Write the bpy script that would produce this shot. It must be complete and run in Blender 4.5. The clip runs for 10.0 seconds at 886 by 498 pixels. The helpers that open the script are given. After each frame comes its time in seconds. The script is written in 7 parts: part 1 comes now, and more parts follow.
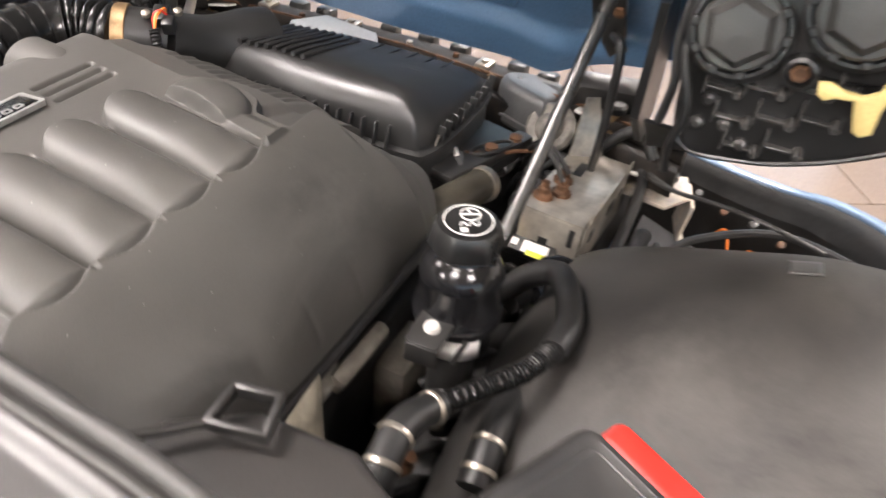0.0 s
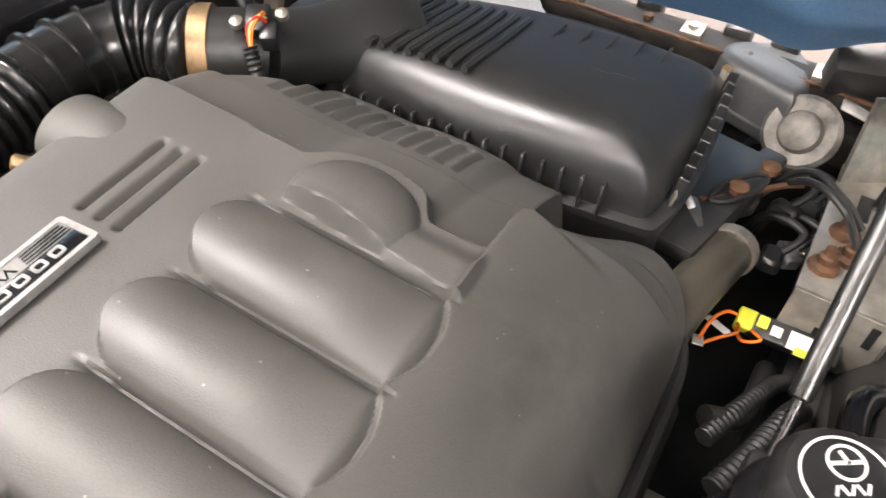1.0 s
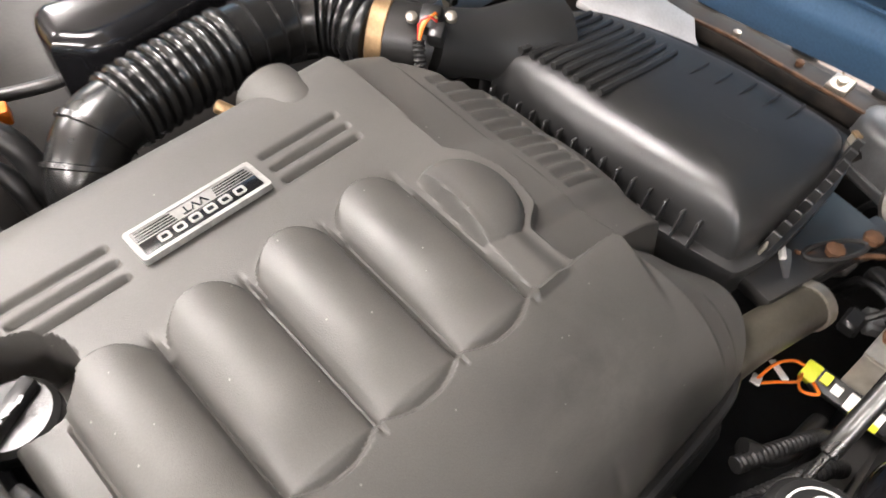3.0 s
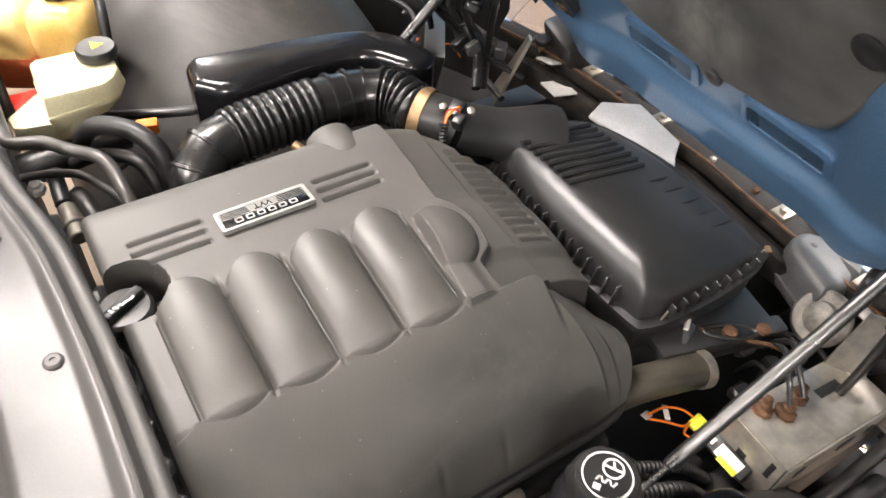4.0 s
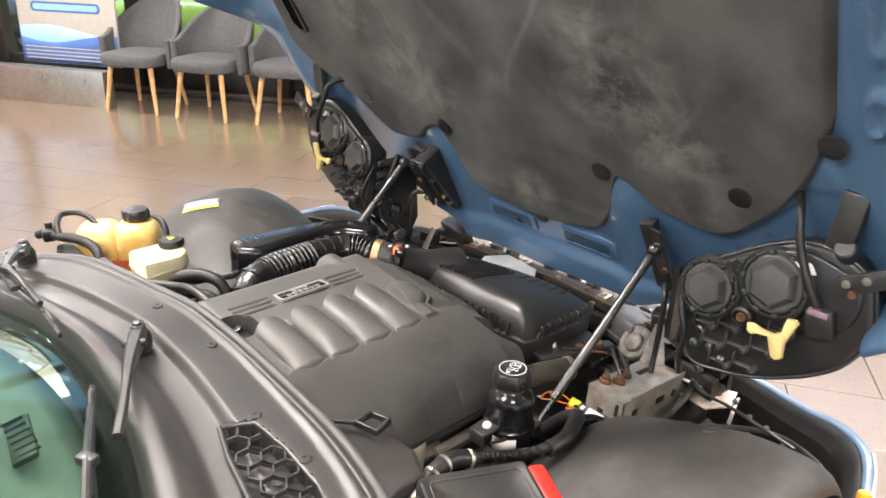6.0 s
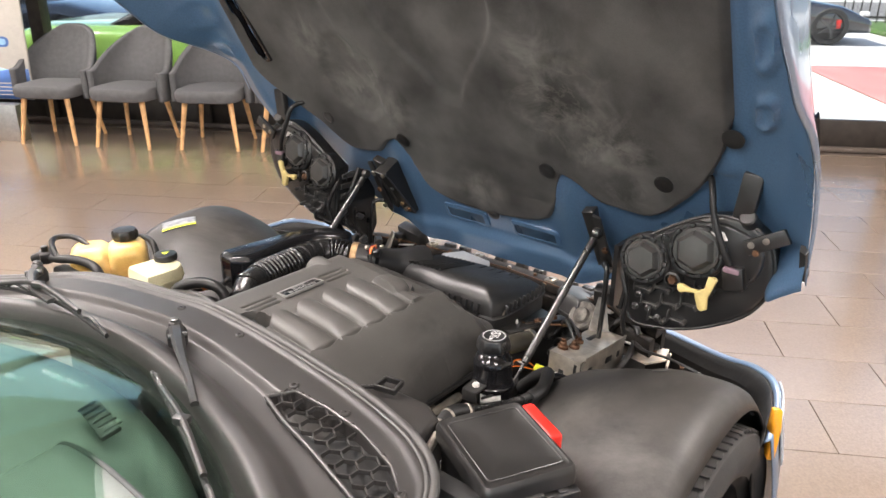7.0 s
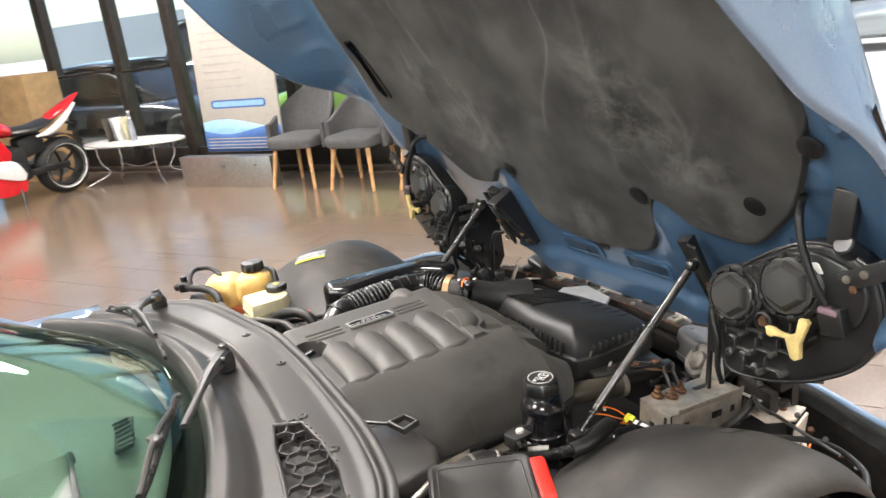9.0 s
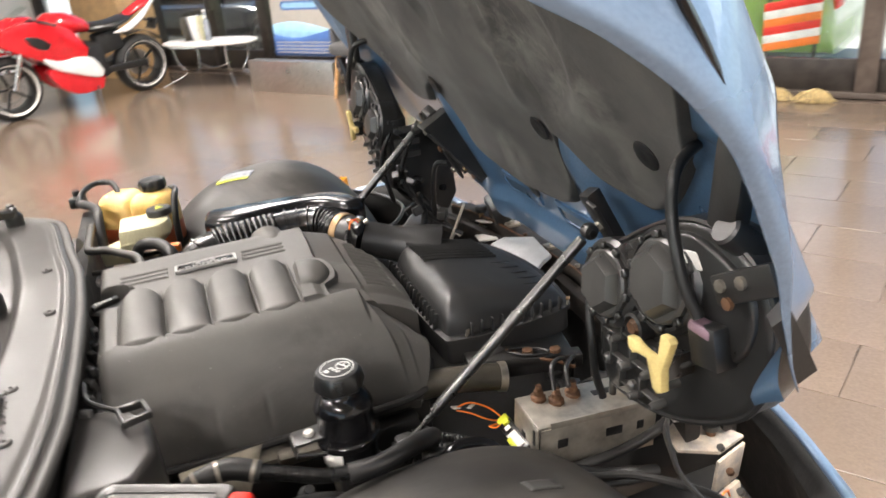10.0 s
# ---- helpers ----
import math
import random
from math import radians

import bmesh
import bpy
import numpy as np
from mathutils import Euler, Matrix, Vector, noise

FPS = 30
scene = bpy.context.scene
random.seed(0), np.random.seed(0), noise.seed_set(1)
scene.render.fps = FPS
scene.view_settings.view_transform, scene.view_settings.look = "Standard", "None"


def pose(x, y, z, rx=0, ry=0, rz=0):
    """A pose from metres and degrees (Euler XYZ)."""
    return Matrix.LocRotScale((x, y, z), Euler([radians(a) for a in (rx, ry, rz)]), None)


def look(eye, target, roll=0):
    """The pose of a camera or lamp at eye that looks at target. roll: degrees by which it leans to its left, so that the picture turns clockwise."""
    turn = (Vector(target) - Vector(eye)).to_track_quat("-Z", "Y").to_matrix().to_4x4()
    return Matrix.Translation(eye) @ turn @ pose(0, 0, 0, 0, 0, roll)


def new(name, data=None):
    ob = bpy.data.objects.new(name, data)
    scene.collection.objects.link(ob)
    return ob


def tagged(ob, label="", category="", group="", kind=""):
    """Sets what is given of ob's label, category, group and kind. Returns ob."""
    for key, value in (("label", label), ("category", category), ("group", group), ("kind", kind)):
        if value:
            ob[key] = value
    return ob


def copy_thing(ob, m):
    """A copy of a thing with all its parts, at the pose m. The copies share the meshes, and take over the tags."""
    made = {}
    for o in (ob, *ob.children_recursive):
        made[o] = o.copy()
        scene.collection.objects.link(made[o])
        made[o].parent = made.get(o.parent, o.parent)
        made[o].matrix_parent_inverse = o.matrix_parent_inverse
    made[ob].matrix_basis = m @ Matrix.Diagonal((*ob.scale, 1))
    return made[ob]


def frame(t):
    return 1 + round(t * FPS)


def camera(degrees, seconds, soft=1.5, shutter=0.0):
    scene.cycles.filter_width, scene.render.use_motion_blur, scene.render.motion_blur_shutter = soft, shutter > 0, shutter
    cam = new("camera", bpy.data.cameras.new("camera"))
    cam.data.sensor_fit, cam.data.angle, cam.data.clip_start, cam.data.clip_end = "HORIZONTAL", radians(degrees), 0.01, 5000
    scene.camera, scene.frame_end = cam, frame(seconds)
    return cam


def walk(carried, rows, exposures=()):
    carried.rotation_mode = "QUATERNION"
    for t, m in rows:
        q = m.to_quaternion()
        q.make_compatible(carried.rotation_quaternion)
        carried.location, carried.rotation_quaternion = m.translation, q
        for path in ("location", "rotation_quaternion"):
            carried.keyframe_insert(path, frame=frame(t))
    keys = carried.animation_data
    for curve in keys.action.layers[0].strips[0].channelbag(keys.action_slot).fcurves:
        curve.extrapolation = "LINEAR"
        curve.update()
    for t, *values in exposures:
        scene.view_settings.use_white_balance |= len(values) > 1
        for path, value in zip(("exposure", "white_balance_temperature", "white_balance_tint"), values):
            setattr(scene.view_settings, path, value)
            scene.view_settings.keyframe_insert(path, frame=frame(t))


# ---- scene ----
cam = camera(61.8, 10.0, shutter=.35)
PATH = [
    (0, (-0.3258, -0.6012, 1.1769), (0.7791, -0.1362, 0.1981), 6.03),
    (0.5, (-0.1364, -0.4016, 1.1626), (0.8209, 0.0704, 0.0416), 2.03),
    (1, (-0.0468, -0.3056, 1.1239), (0.8346, 0.2136, -0.0377), -0.21),
    (1.5, (-0.0464, -0.2840, 1.1348), (0.8024, 0.2445, -0.0458), -1.90),
    (2, (-0.0572, -0.2638, 1.1320), (0.7641, 0.2863, -0.0580), -2.19),
    (2.5, (-0.0589, -0.2856, 1.1359), (0.6951, 0.3072, -0.0782), -0.43),
    (2.7, (-0.0636, -0.3056, 1.1605), (0.6404, 0.3288, -0.0639), -1.14),
    (3.8, (-0.1131, -0.5145, 1.3586), (0.5053, 0.3203, 0.2117), 5.15),
    (4, (-0.1311, -0.5749, 1.3889), (0.4894, 0.2956, 0.2701), 4.81),
    (4.5, (-0.2499, -0.7158, 1.4381), (0.4430, 0.2251, 0.4233), 3.67),
    (5, (-0.3884, -0.8395, 1.4588), (0.4201, 0.1555, 0.5928), 2.40),
    (5.5, (-0.5159, -0.9943, 1.4544), (0.3933, 0.0480, 0.7606), 1.81),
    (5.7, (-0.5692, -1.0639, 1.4494), (0.3619, -0.0016, 0.8168), 1.37),
    (6.8, (-0.8964, -1.2079, 1.5070), (0.1868, -0.2631, 0.9323), 0.63),
    (7, (-0.9398, -1.2133, 1.5085), (0.1634, -0.2901, 0.9361), 0.40),
    (7.5, (-0.9707, -1.2442, 1.5067), (0.1500, -0.3374, 0.9434), -0.23),
    (8, (-0.8910, -1.3255, 1.5071), (0.1812, -0.3536, 0.9592), -1.15),
    (8.5, (-0.7300, -1.4137, 1.4865), (0.1900, -0.2802, 0.9734), -2.04),
    (9, (-0.5512, -1.4439, 1.4447), (0.1590, -0.1524, 0.9732), -6.75),
    (9.5, (-0.2612, -1.4099, 1.3867), (0.3605, -0.0882, 0.8772), -7.37),
    (9.8, (-0.0754, -1.3704, 1.3451), (0.4870, -0.0441, 0.7801), -6.51),
    (10, (0.0665, -1.3239, 1.3144), (0.5237, 0.0240, 0.7063), -6.03),
]
walk(cam, [(t, look(eye, target, roll)) for t, eye, target, roll in PATH],
     exposures=((0, 1.12, 6500, 13), (.5, 1.26, 6500, 11), (1.5, 1.24, 6400, 12), (2.5, 1.28, 6400, 12), (4, 1.2, 6500, 11), (5.5, 1.22, 6500, 11), (7, .85, 6500, 13), (8.5, .84, 6400, 9), (9.5, .84, 6500, 10), (10, .90, 6500, 10)))

# ---- world and lights ----
world = bpy.data.worlds.new("sky")
scene.world = world
world.use_nodes = True
_wn = world.node_tree.nodes
_sky = _wn.new("ShaderNodeTexSky")
_sky.sky_type = 'NISHITA'
_sky.sun_disc = False
_sky.sun_elevation, _sky.sun_rotation = radians(50), radians(212)
world.node_tree.links.new(_sky.outputs[0], _wn["Background"].inputs[0])
_wn["Background"].inputs[1].default_value = 0.14
sun_data = bpy.data.lights.new("sun", 'SUN')
sun_data.energy, sun_data.angle, sun_data.color = 5.0, radians(3), (1, .95, .88)
sun_ob = new("sun", sun_data)
sun_ob.matrix_world = look((-6.4, 10.2, 14), (0, 0, 0))
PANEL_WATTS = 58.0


# ---- geometry helpers ----
def lerp(a, b, t):
    return a + (b - a) * t


def clamp(v, a=0.0, b=1.0):
    return max(a, min(b, v))


def smooth(a, b, v):
    t = clamp((v - a) / (b - a))
    return t * t * (3 - 2 * t)


def curve_at(table, x):
    """Smooth value of a short table of (x, value), without overshoot."""
    n = len(table)
    if x <= table[0][0]:
        return table[0][1]
    if x >= table[-1][0]:
        return table[-1][1]
    i = 0
    while x > table[i + 1][0]:
        i += 1
    slope = lambda k: (table[k + 1][1] - table[k][1]) / (table[k + 1][0] - table[k][0])

    def tangent(k):
        if k == 0:
            return slope(0)
        if k == n - 1:
            return slope(n - 2)
        p, q = slope(k - 1), slope(k)
        return 0.0 if p * q <= 0 else 2 * p * q / (p + q)
    (x0, v0), (x1, v1) = table[i], table[i + 1]
    h = x1 - x0
    t = (x - x0) / h
    return (v0 * (1 + 2 * t) * (1 - t) ** 2 + tangent(i) * h * t * (1 - t) ** 2 + v1 * t * t * (3 - 2 * t) + tangent(i + 1) * h * t * t * (t - 1))


def spline(pts, per=8):
    """Catmull-Rom through points."""
    P = [Vector(p) for p in pts]
    P = [P[0] * 2 - P[1]] + P + [P[-1] * 2 - P[-2]]
    out = []
    for i in range(1, len(P) - 2):
        for k in range(per):
            t = k / per
            a, b, c, d = P[i - 1], P[i], P[i + 1], P[i + 2]
            out.append(0.5 * ((2 * b) + (c - a) * t + (2 * a - 5 * b + 4 * c - d) * t * t + (3 * b - a - 3 * c + d) * t ** 3))
    out.append(P[-2].copy())
    return out


class Geo:
    """Collects verts and faces of one mesh."""

    def __init__(self):
        self.v, self.f = [], []

    def add(self, verts, faces, m=None):
        o = len(self.v)
        self.v += [tuple(m @ Vector(p)) if m else tuple(p) for p in verts]
        self.f += [tuple(i + o for i in f) for f in faces]
        return self

    def bm(self, b, m=None):
        b.verts.ensure_lookup_table()
        b.verts.index_update()
        self.add([v.co.copy() for v in b.verts], [[v.index for v in f.verts] for f in b.faces], m)
        b.free()
        return self

    def box(self, c, size, bev=0.004, rot=(0, 0, 0), seg=2, m=None, taper=1.0):
        b = bmesh.new()
        bmesh.ops.create_cube(b, size=1)
        for v in b.verts:
            k = taper if v.co.z > 0 else 1
            v.co = Vector((v.co.x * size[0] * k, v.co.y * size[1] * k, v.co.z * size[2]))
        if bev:
            bmesh.ops.bevel(b, geom=b.edges[:], offset=min(bev, min(size) * .45), segments=seg, profile=.5, affect='EDGES')
        mm = pose(*c, *rot)
        return self.bm(b, m @ mm if m else mm)

    def lathe(self, prof, m=None, n=24):
        """prof: (radius, height) up the z axis; ends with radius 0 close."""
        vs, fs = [], []
        for r, z in prof:
            for k in range(n):
                a = 2 * math.pi * k / n
                vs.append((r * math.cos(a), r * math.sin(a), z))
        for i in range(len(prof) - 1):
            for k in range(n):
                a, b = i * n + k, i * n + (k + 1) % n
                fs.append((a, b, b + n, a + n))
        ring_shape = tuple(prof[0]) == tuple(prof[-1])
        if prof[0][0] > 1e-5 and not ring_shape:
            fs.append(tuple(range(n - 1, -1, -1)))
        if prof[-1][0] > 1e-5 and not ring_shape:
            fs.append(tuple((len(prof) - 1) * n + k for k in range(n)))
        return self.add(vs, fs, m)

    def rod(self, p0, p1, r, n=14, r1=None, bev=0.0):
        p0, p1 = Vector(p0), Vector(p1)
        d = p1 - p0
        m = Matrix.Translation(p0) @ d.to_track_quat('Z', 'Y').to_matrix().to_4x4()
        r1 = r if r1 is None else r1
        L = d.length
        b = min(bev, L * .4)
        prof = [(r, 0), (r1, L)] if not bev else [(max(r - b, 1e-4), 0), (r, b), (r1, L - b), (max(r1 - b, 1e-4), L)]
        return self.lathe(prof, m, n)

    def tube(self, pts, r, n=10, per=8, raw=False):
        """r: a radius or a function of the distance along."""
        P = [Vector(p) for p in pts] if raw else spline(pts, per)
        up = Vector((0, 0, 1))
        rings, dist = [], 0.0
        nrm = None
        for i, p in enumerate(P):
            t = (P[min(i + 1, len(P) - 1)] - P[max(i - 1, 0)]).normalized()
            if nrm is None:
                ref = up if abs(t.z) < .9 else Vector((1, 0, 0))
                nrm = (ref - t * ref.dot(t)).normalized()
            else:
                nrm = (nrm - t * nrm.dot(t)).normalized()
            bi = t.cross(nrm)
            if i:
                dist += (p - P[i - 1]).length
            rr = r(dist) if callable(r) else r
            rings.append([p + (nrm * math.cos(2 * math.pi * k / n) + bi * math.sin(2 * math.pi * k / n)) * rr for k in range(n)])
        vs = [v for ring in rings for v in ring]
        fs = []
        for i in range(len(rings) - 1):
            for k in range(n):
                a, b = i * n + k, i * n + (k + 1) % n
                fs.append((a, b, b + n, a + n))
        fs.append(tuple(range(n - 1, -1, -1)))
        fs.append(tuple((len(rings) - 1) * n + k for k in range(n)))
        return self.add(vs, fs)

    def slab(self, outline, z0, z1, bev=0.003, m=None, seg=2):
        b = bmesh.new()
        lo = [b.verts.new((x, y, z0)) for x, y in outline]
        f = b.faces.new(lo)
        f.normal_update()
        if f.normal.z > 0:
            f.normal_flip()
        ex = bmesh.ops.extrude_face_region(b, geom=[f])
        for v in ex['geom']:
            if isinstance(v, bmesh.types.BMVert):
                v.co.z = z1
        bmesh.ops.recalc_face_normals(b, faces=b.faces[:])
        if bev:
            es = [e for e in b.edges if abs(e.verts[0].co.z - e.verts[1].co.z) < 1e-6]
            bmesh.ops.bevel(b, geom=es, offset=bev, segments=seg, profile=.5, affect='EDGES')
        return self.bm(b, m)

    def grid(self, fn, nu, nv, flip=False):
        """fn(s, t), both 0..1, gives a point."""
        vs = [fn(i / nu, j / nv) for i in range(nu + 1) for j in range(nv + 1)]
        w = nv + 1
        fs = []
        for i in range(nu):
            for j in range(nv):
                q = (i * w + j, (i + 1) * w + j, (i + 1) * w + j + 1, i * w + j + 1)
                fs.append(q[::-1] if flip else q)
        return self.add(vs, fs)

    def loft(self, rings, cap=True):
        n = len(rings[0])
        vs = [v for r in rings for v in r]
        fs = []
        for i in range(len(rings) - 1):
            for k in range(n):
                a, b = i * n + k, i * n + (k + 1) % n
                fs.append((a, b, b + n, a + n))
        if cap:
            fs.append(tuple(range(n - 1, -1, -1)))
            fs.append(tuple((len(rings) - 1) * n + k for k in range(n)))
        return self.add(vs, fs)

    def mesh(self, name, mat, sharp=38, fix=True):
        me = bpy.data.meshes.new(name)
        me.from_pydata(self.v, [], self.f)
        me.validate()
        if fix:
            b = bmesh.new()
            b.from_mesh(me)
            bmesh.ops.recalc_face_normals(b, faces=b.faces[:])
            b.to_mesh(me)
            b.free()
        me.polygons.foreach_set("use_smooth", [True] * len(me.polygons))
        me.set_sharp_from_angle(angle=radians(sharp))
        me.materials.append(mat)
        return me


def part(name, g, mat, parent, label="", sharp=38, thick=0.0, fix=True):
    """One mesh under a thing or a part."""
    ob = new(name, g.mesh(name, mat, sharp, fix))
    if parent:
        while parent.parent and parent.parent.parent:
            parent = parent.parent
        ob.parent = parent
    if thick:
        s = ob.modifiers.new("thickness", 'SOLIDIFY')
        s.thickness, s.offset = thick, 0
    if label:
        tagged(ob, label)
    return ob


def thing(name, label, category, group="", kind="", at=(0, 0, 0)):
    ob = new(name)
    ob.location = at
    ob.empty_display_size = .1
    return tagged(ob, label, category, group, kind)


def rrect(w, h, r, n=5, cx=0.0, cy=0.0):
    out = []
    for sx, sy, a0 in ((1, 1, 0), (-1, 1, 90), (-1, -1, 180), (1, -1, 270)):
        for k in range(n + 1):
            a = radians(a0 + 90 * k / n)
            out.append((cx + sx * (w / 2 - r) + r * math.cos(a), cy + sy * (h / 2 - r) + r * math.sin(a)))
    return out


def text_geo(words, size, depth, m):
    cu = bpy.data.curves.new("text", 'FONT')
    cu.body, cu.size, cu.extrude, cu.align_x, cu.align_y = words, size, depth, 'CENTER', 'CENTER'
    ob = bpy.data.objects.new("text", cu)
    scene.collection.objects.link(ob)
    bpy.context.view_layer.update()
    ev = ob.evaluated_get(bpy.context.evaluated_depsgraph_get())
    me = bpy.data.meshes.new_from_object(ev)
    g = Geo().add([v.co.copy() for v in me.vertices], [tuple(p.vertices) for p in me.polygons], m)
    bpy.data.objects.remove(ob)
    bpy.data.curves.remove(cu)
    bpy.data.meshes.remove(me)
    return g


# ---- materials ----
def material(name, base, rough=.5, metal=0.0, var=.25, scale=14.0, bump=.15, bump_scale=250.0, coat=0.0, second=None, dust=0.0,
             dust_col=(.42, .38, .33), spec=.5, specks=0.0):
    """A surface with broad stains, fine grain, dust and relief, in metres."""
    mt = bpy.data.materials.new(name)
    mt.use_nodes = True
    nt = mt.node_tree
    N, L = nt.nodes, nt.links
    p = N["Principled BSDF"]
    tc = N.new("ShaderNodeTexCoord")
    n1, n2 = N.new("ShaderNodeTexNoise"), N.new("ShaderNodeTexNoise")
    n1.inputs["Scale"].default_value, n1.inputs["Detail"].default_value = scale, 6
    n2.inputs["Scale"].default_value, n2.inputs["Detail"].default_value = bump_scale, 4
    L.new(tc.outputs["Object"], n1.inputs["Vector"])
    L.new(tc.outputs["Object"], n2.inputs["Vector"])
    ramp = N.new("ShaderNodeMapRange")
    ramp.inputs[1].default_value, ramp.inputs[2].default_value = .35, .65
    L.new(n1.outputs[0], ramp.inputs[0])
    mix = N.new("ShaderNodeMix")
    mix.data_type = 'RGBA'
    lo = tuple(c * (1 - var) for c in base)
    hi = tuple(min(1, c * (1 + var)) for c in (second or base))
    mix.inputs[6].default_value, mix.inputs[7].default_value = (*lo, 1), (*hi, 1)
    L.new(ramp.outputs[0], mix.inputs[0])
    col = mix.outputs[2]
    fine = N.new("ShaderNodeMix")
    fine.data_type, fine.blend_type = 'RGBA', 'OVERLAY'
    fine.inputs[0].default_value = .25
    L.new(col, fine.inputs[6])
    L.new(n2.outputs[0], fine.inputs[7])
    col = fine.outputs[2]
    rmap = N.new("ShaderNodeMapRange")
    rmap.inputs[1].default_value, rmap.inputs[2].default_value = .3, .7
    rmap.inputs[3].default_value, rmap.inputs[4].default_value = max(.02, rough * (1 - min(.18, 2 * var))), min(1, rough * (1 + min(.2, 2 * var)))
    L.new(n1.outputs[0], rmap.inputs[0])
    rough_out = rmap.outputs[0]
    if dust:
        n3 = N.new("ShaderNodeTexNoise")
        n3.inputs["Scale"].default_value, n3.inputs["Detail"].default_value, n3.inputs["Roughness"].default_value = 5.5, 9, .65
        L.new(tc.outputs["Object"], n3.inputs["Vector"])
        geo = N.new("ShaderNodeNewGeometry")
        sep = N.new("ShaderNodeSeparateXYZ")
        L.new(geo.outputs["Normal"], sep.inputs[0])
        up = N.new("ShaderNodeMapRange")
        up.inputs[1].default_value, up.inputs[2].default_value = .2, 1
        L.new(sep.outputs[2], up.inputs[0])
        dm = N.new("ShaderNodeMapRange")
        dm.inputs[1].default_value, dm.inputs[2].default_value = .3, .75
        dm.inputs[4].default_value = dust
        L.new(n3.outputs[0], dm.inputs[0])
        mul = N.new("ShaderNodeMath")
        mul.operation = 'MULTIPLY'
        L.new(dm.outputs[0], mul.inputs[0])
        L.new(up.outputs[0], mul.inputs[1])
        dmix = N.new("ShaderNodeMix")
        dmix.data_type = 'RGBA'
        dmix.inputs[7].default_value = (*dust_col, 1)
        L.new(mul.outputs[0], dmix.inputs[0])
        L.new(col, dmix.inputs[6])
        col = dmix.outputs[2]
    if specks:
        vo = N.new("ShaderNodeTexVoronoi")
        vo.inputs["Scale"].default_value = 55
        L.new(tc.outputs["Object"], vo.inputs["Vector"])
        lt = N.new("ShaderNodeMath")
        lt.operation, lt.inputs[1].default_value = 'LESS_THAN', .05
        L.new(vo.outputs["Distance"], lt.inputs[0])
        smul = N.new("ShaderNodeMath")
        smul.operation, smul.inputs[1].default_value = 'MULTIPLY', specks
        L.new(lt.outputs[0], smul.inputs[0])
        smix = N.new("ShaderNodeMix")
        smix.data_type = 'RGBA'
        smix.inputs[7].default_value = (.6, .58, .55, 1)
        L.new(smul.outputs[0], smix.inputs[0])
        L.new(col, smix.inputs[6])
        col = smix.outputs[2]
    L.new(col, p.inputs["Base Color"])
    L.new(rough_out, p.inputs["Roughness"])
    p.inputs["Metallic"].default_value = metal
    p.inputs["Coat Weight"].default_value = coat
    p.inputs["Coat Roughness"].default_value = .06
    p.inputs["Specular IOR Level"].default_value = spec
    if bump:
        bp = N.new("ShaderNodeBump")
        bp.inputs["Strength"].default_value, bp.inputs["Distance"].default_value = bump, .001
        L.new(n2.outputs[0], bp.inputs["Height"])
        L.new(bp.outputs[0], p.inputs["Normal"])
    return mt


COVER = material("engine_cover_plastic", (.068, .065, .060), .50, var=.12, scale=9, bump=.2, bump_scale=900, dust=.25, dust_col=(.135, .125, .112), specks=.2, spec=.62)
BLACK = material("black_plastic", (.014, .014, .014), .33, var=.3, bump=.2, bump_scale=500, spec=.7)
BLACKD = material("worn_black_plastic", (.018, .0175, .017), .38, var=.35, bump=.2, bump_scale=400, dust=.14, dust_col=(.12, .11, .10), spec=.7)
GLOSS = material("glossy_black", (.008, .008, .009), .16, var=.3, bump=.05)
RUBBER = material("black_rubber", (.012, .012, .012), .46, var=.3, bump=.3, bump_scale=350, dust=.08, dust_col=(.10, .095, .09))
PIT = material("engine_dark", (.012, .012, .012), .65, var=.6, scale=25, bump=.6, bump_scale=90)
COWL = material("cowl_plastic", (.034, .032, .031), .36, var=.12, scale=7, bump=.10, bump_scale=500, dust=.12, dust_col=(.10, .09, .08), spec=.5)
LINER = material("wheel_liner_plastic", (.022, .021, .020), .50, var=.35, scale=5, bump=.25, bump_scale=300, dust=.45, dust_col=(.085, .078, .070), spec=.42)
AIRBOX = material("airbox_plastic", (.021, .021, .021), .37, var=.2, bump=.2, bump_scale=800, dust=.06, dust_col=(.10, .095, .09), spec=.75)
PAD = material("hood_pad_felt", (.048, .0465, .0445), .9, var=.35, scale=5, bump=.8, bump_scale=420, spec=.25, second=(.076, .074, .070))


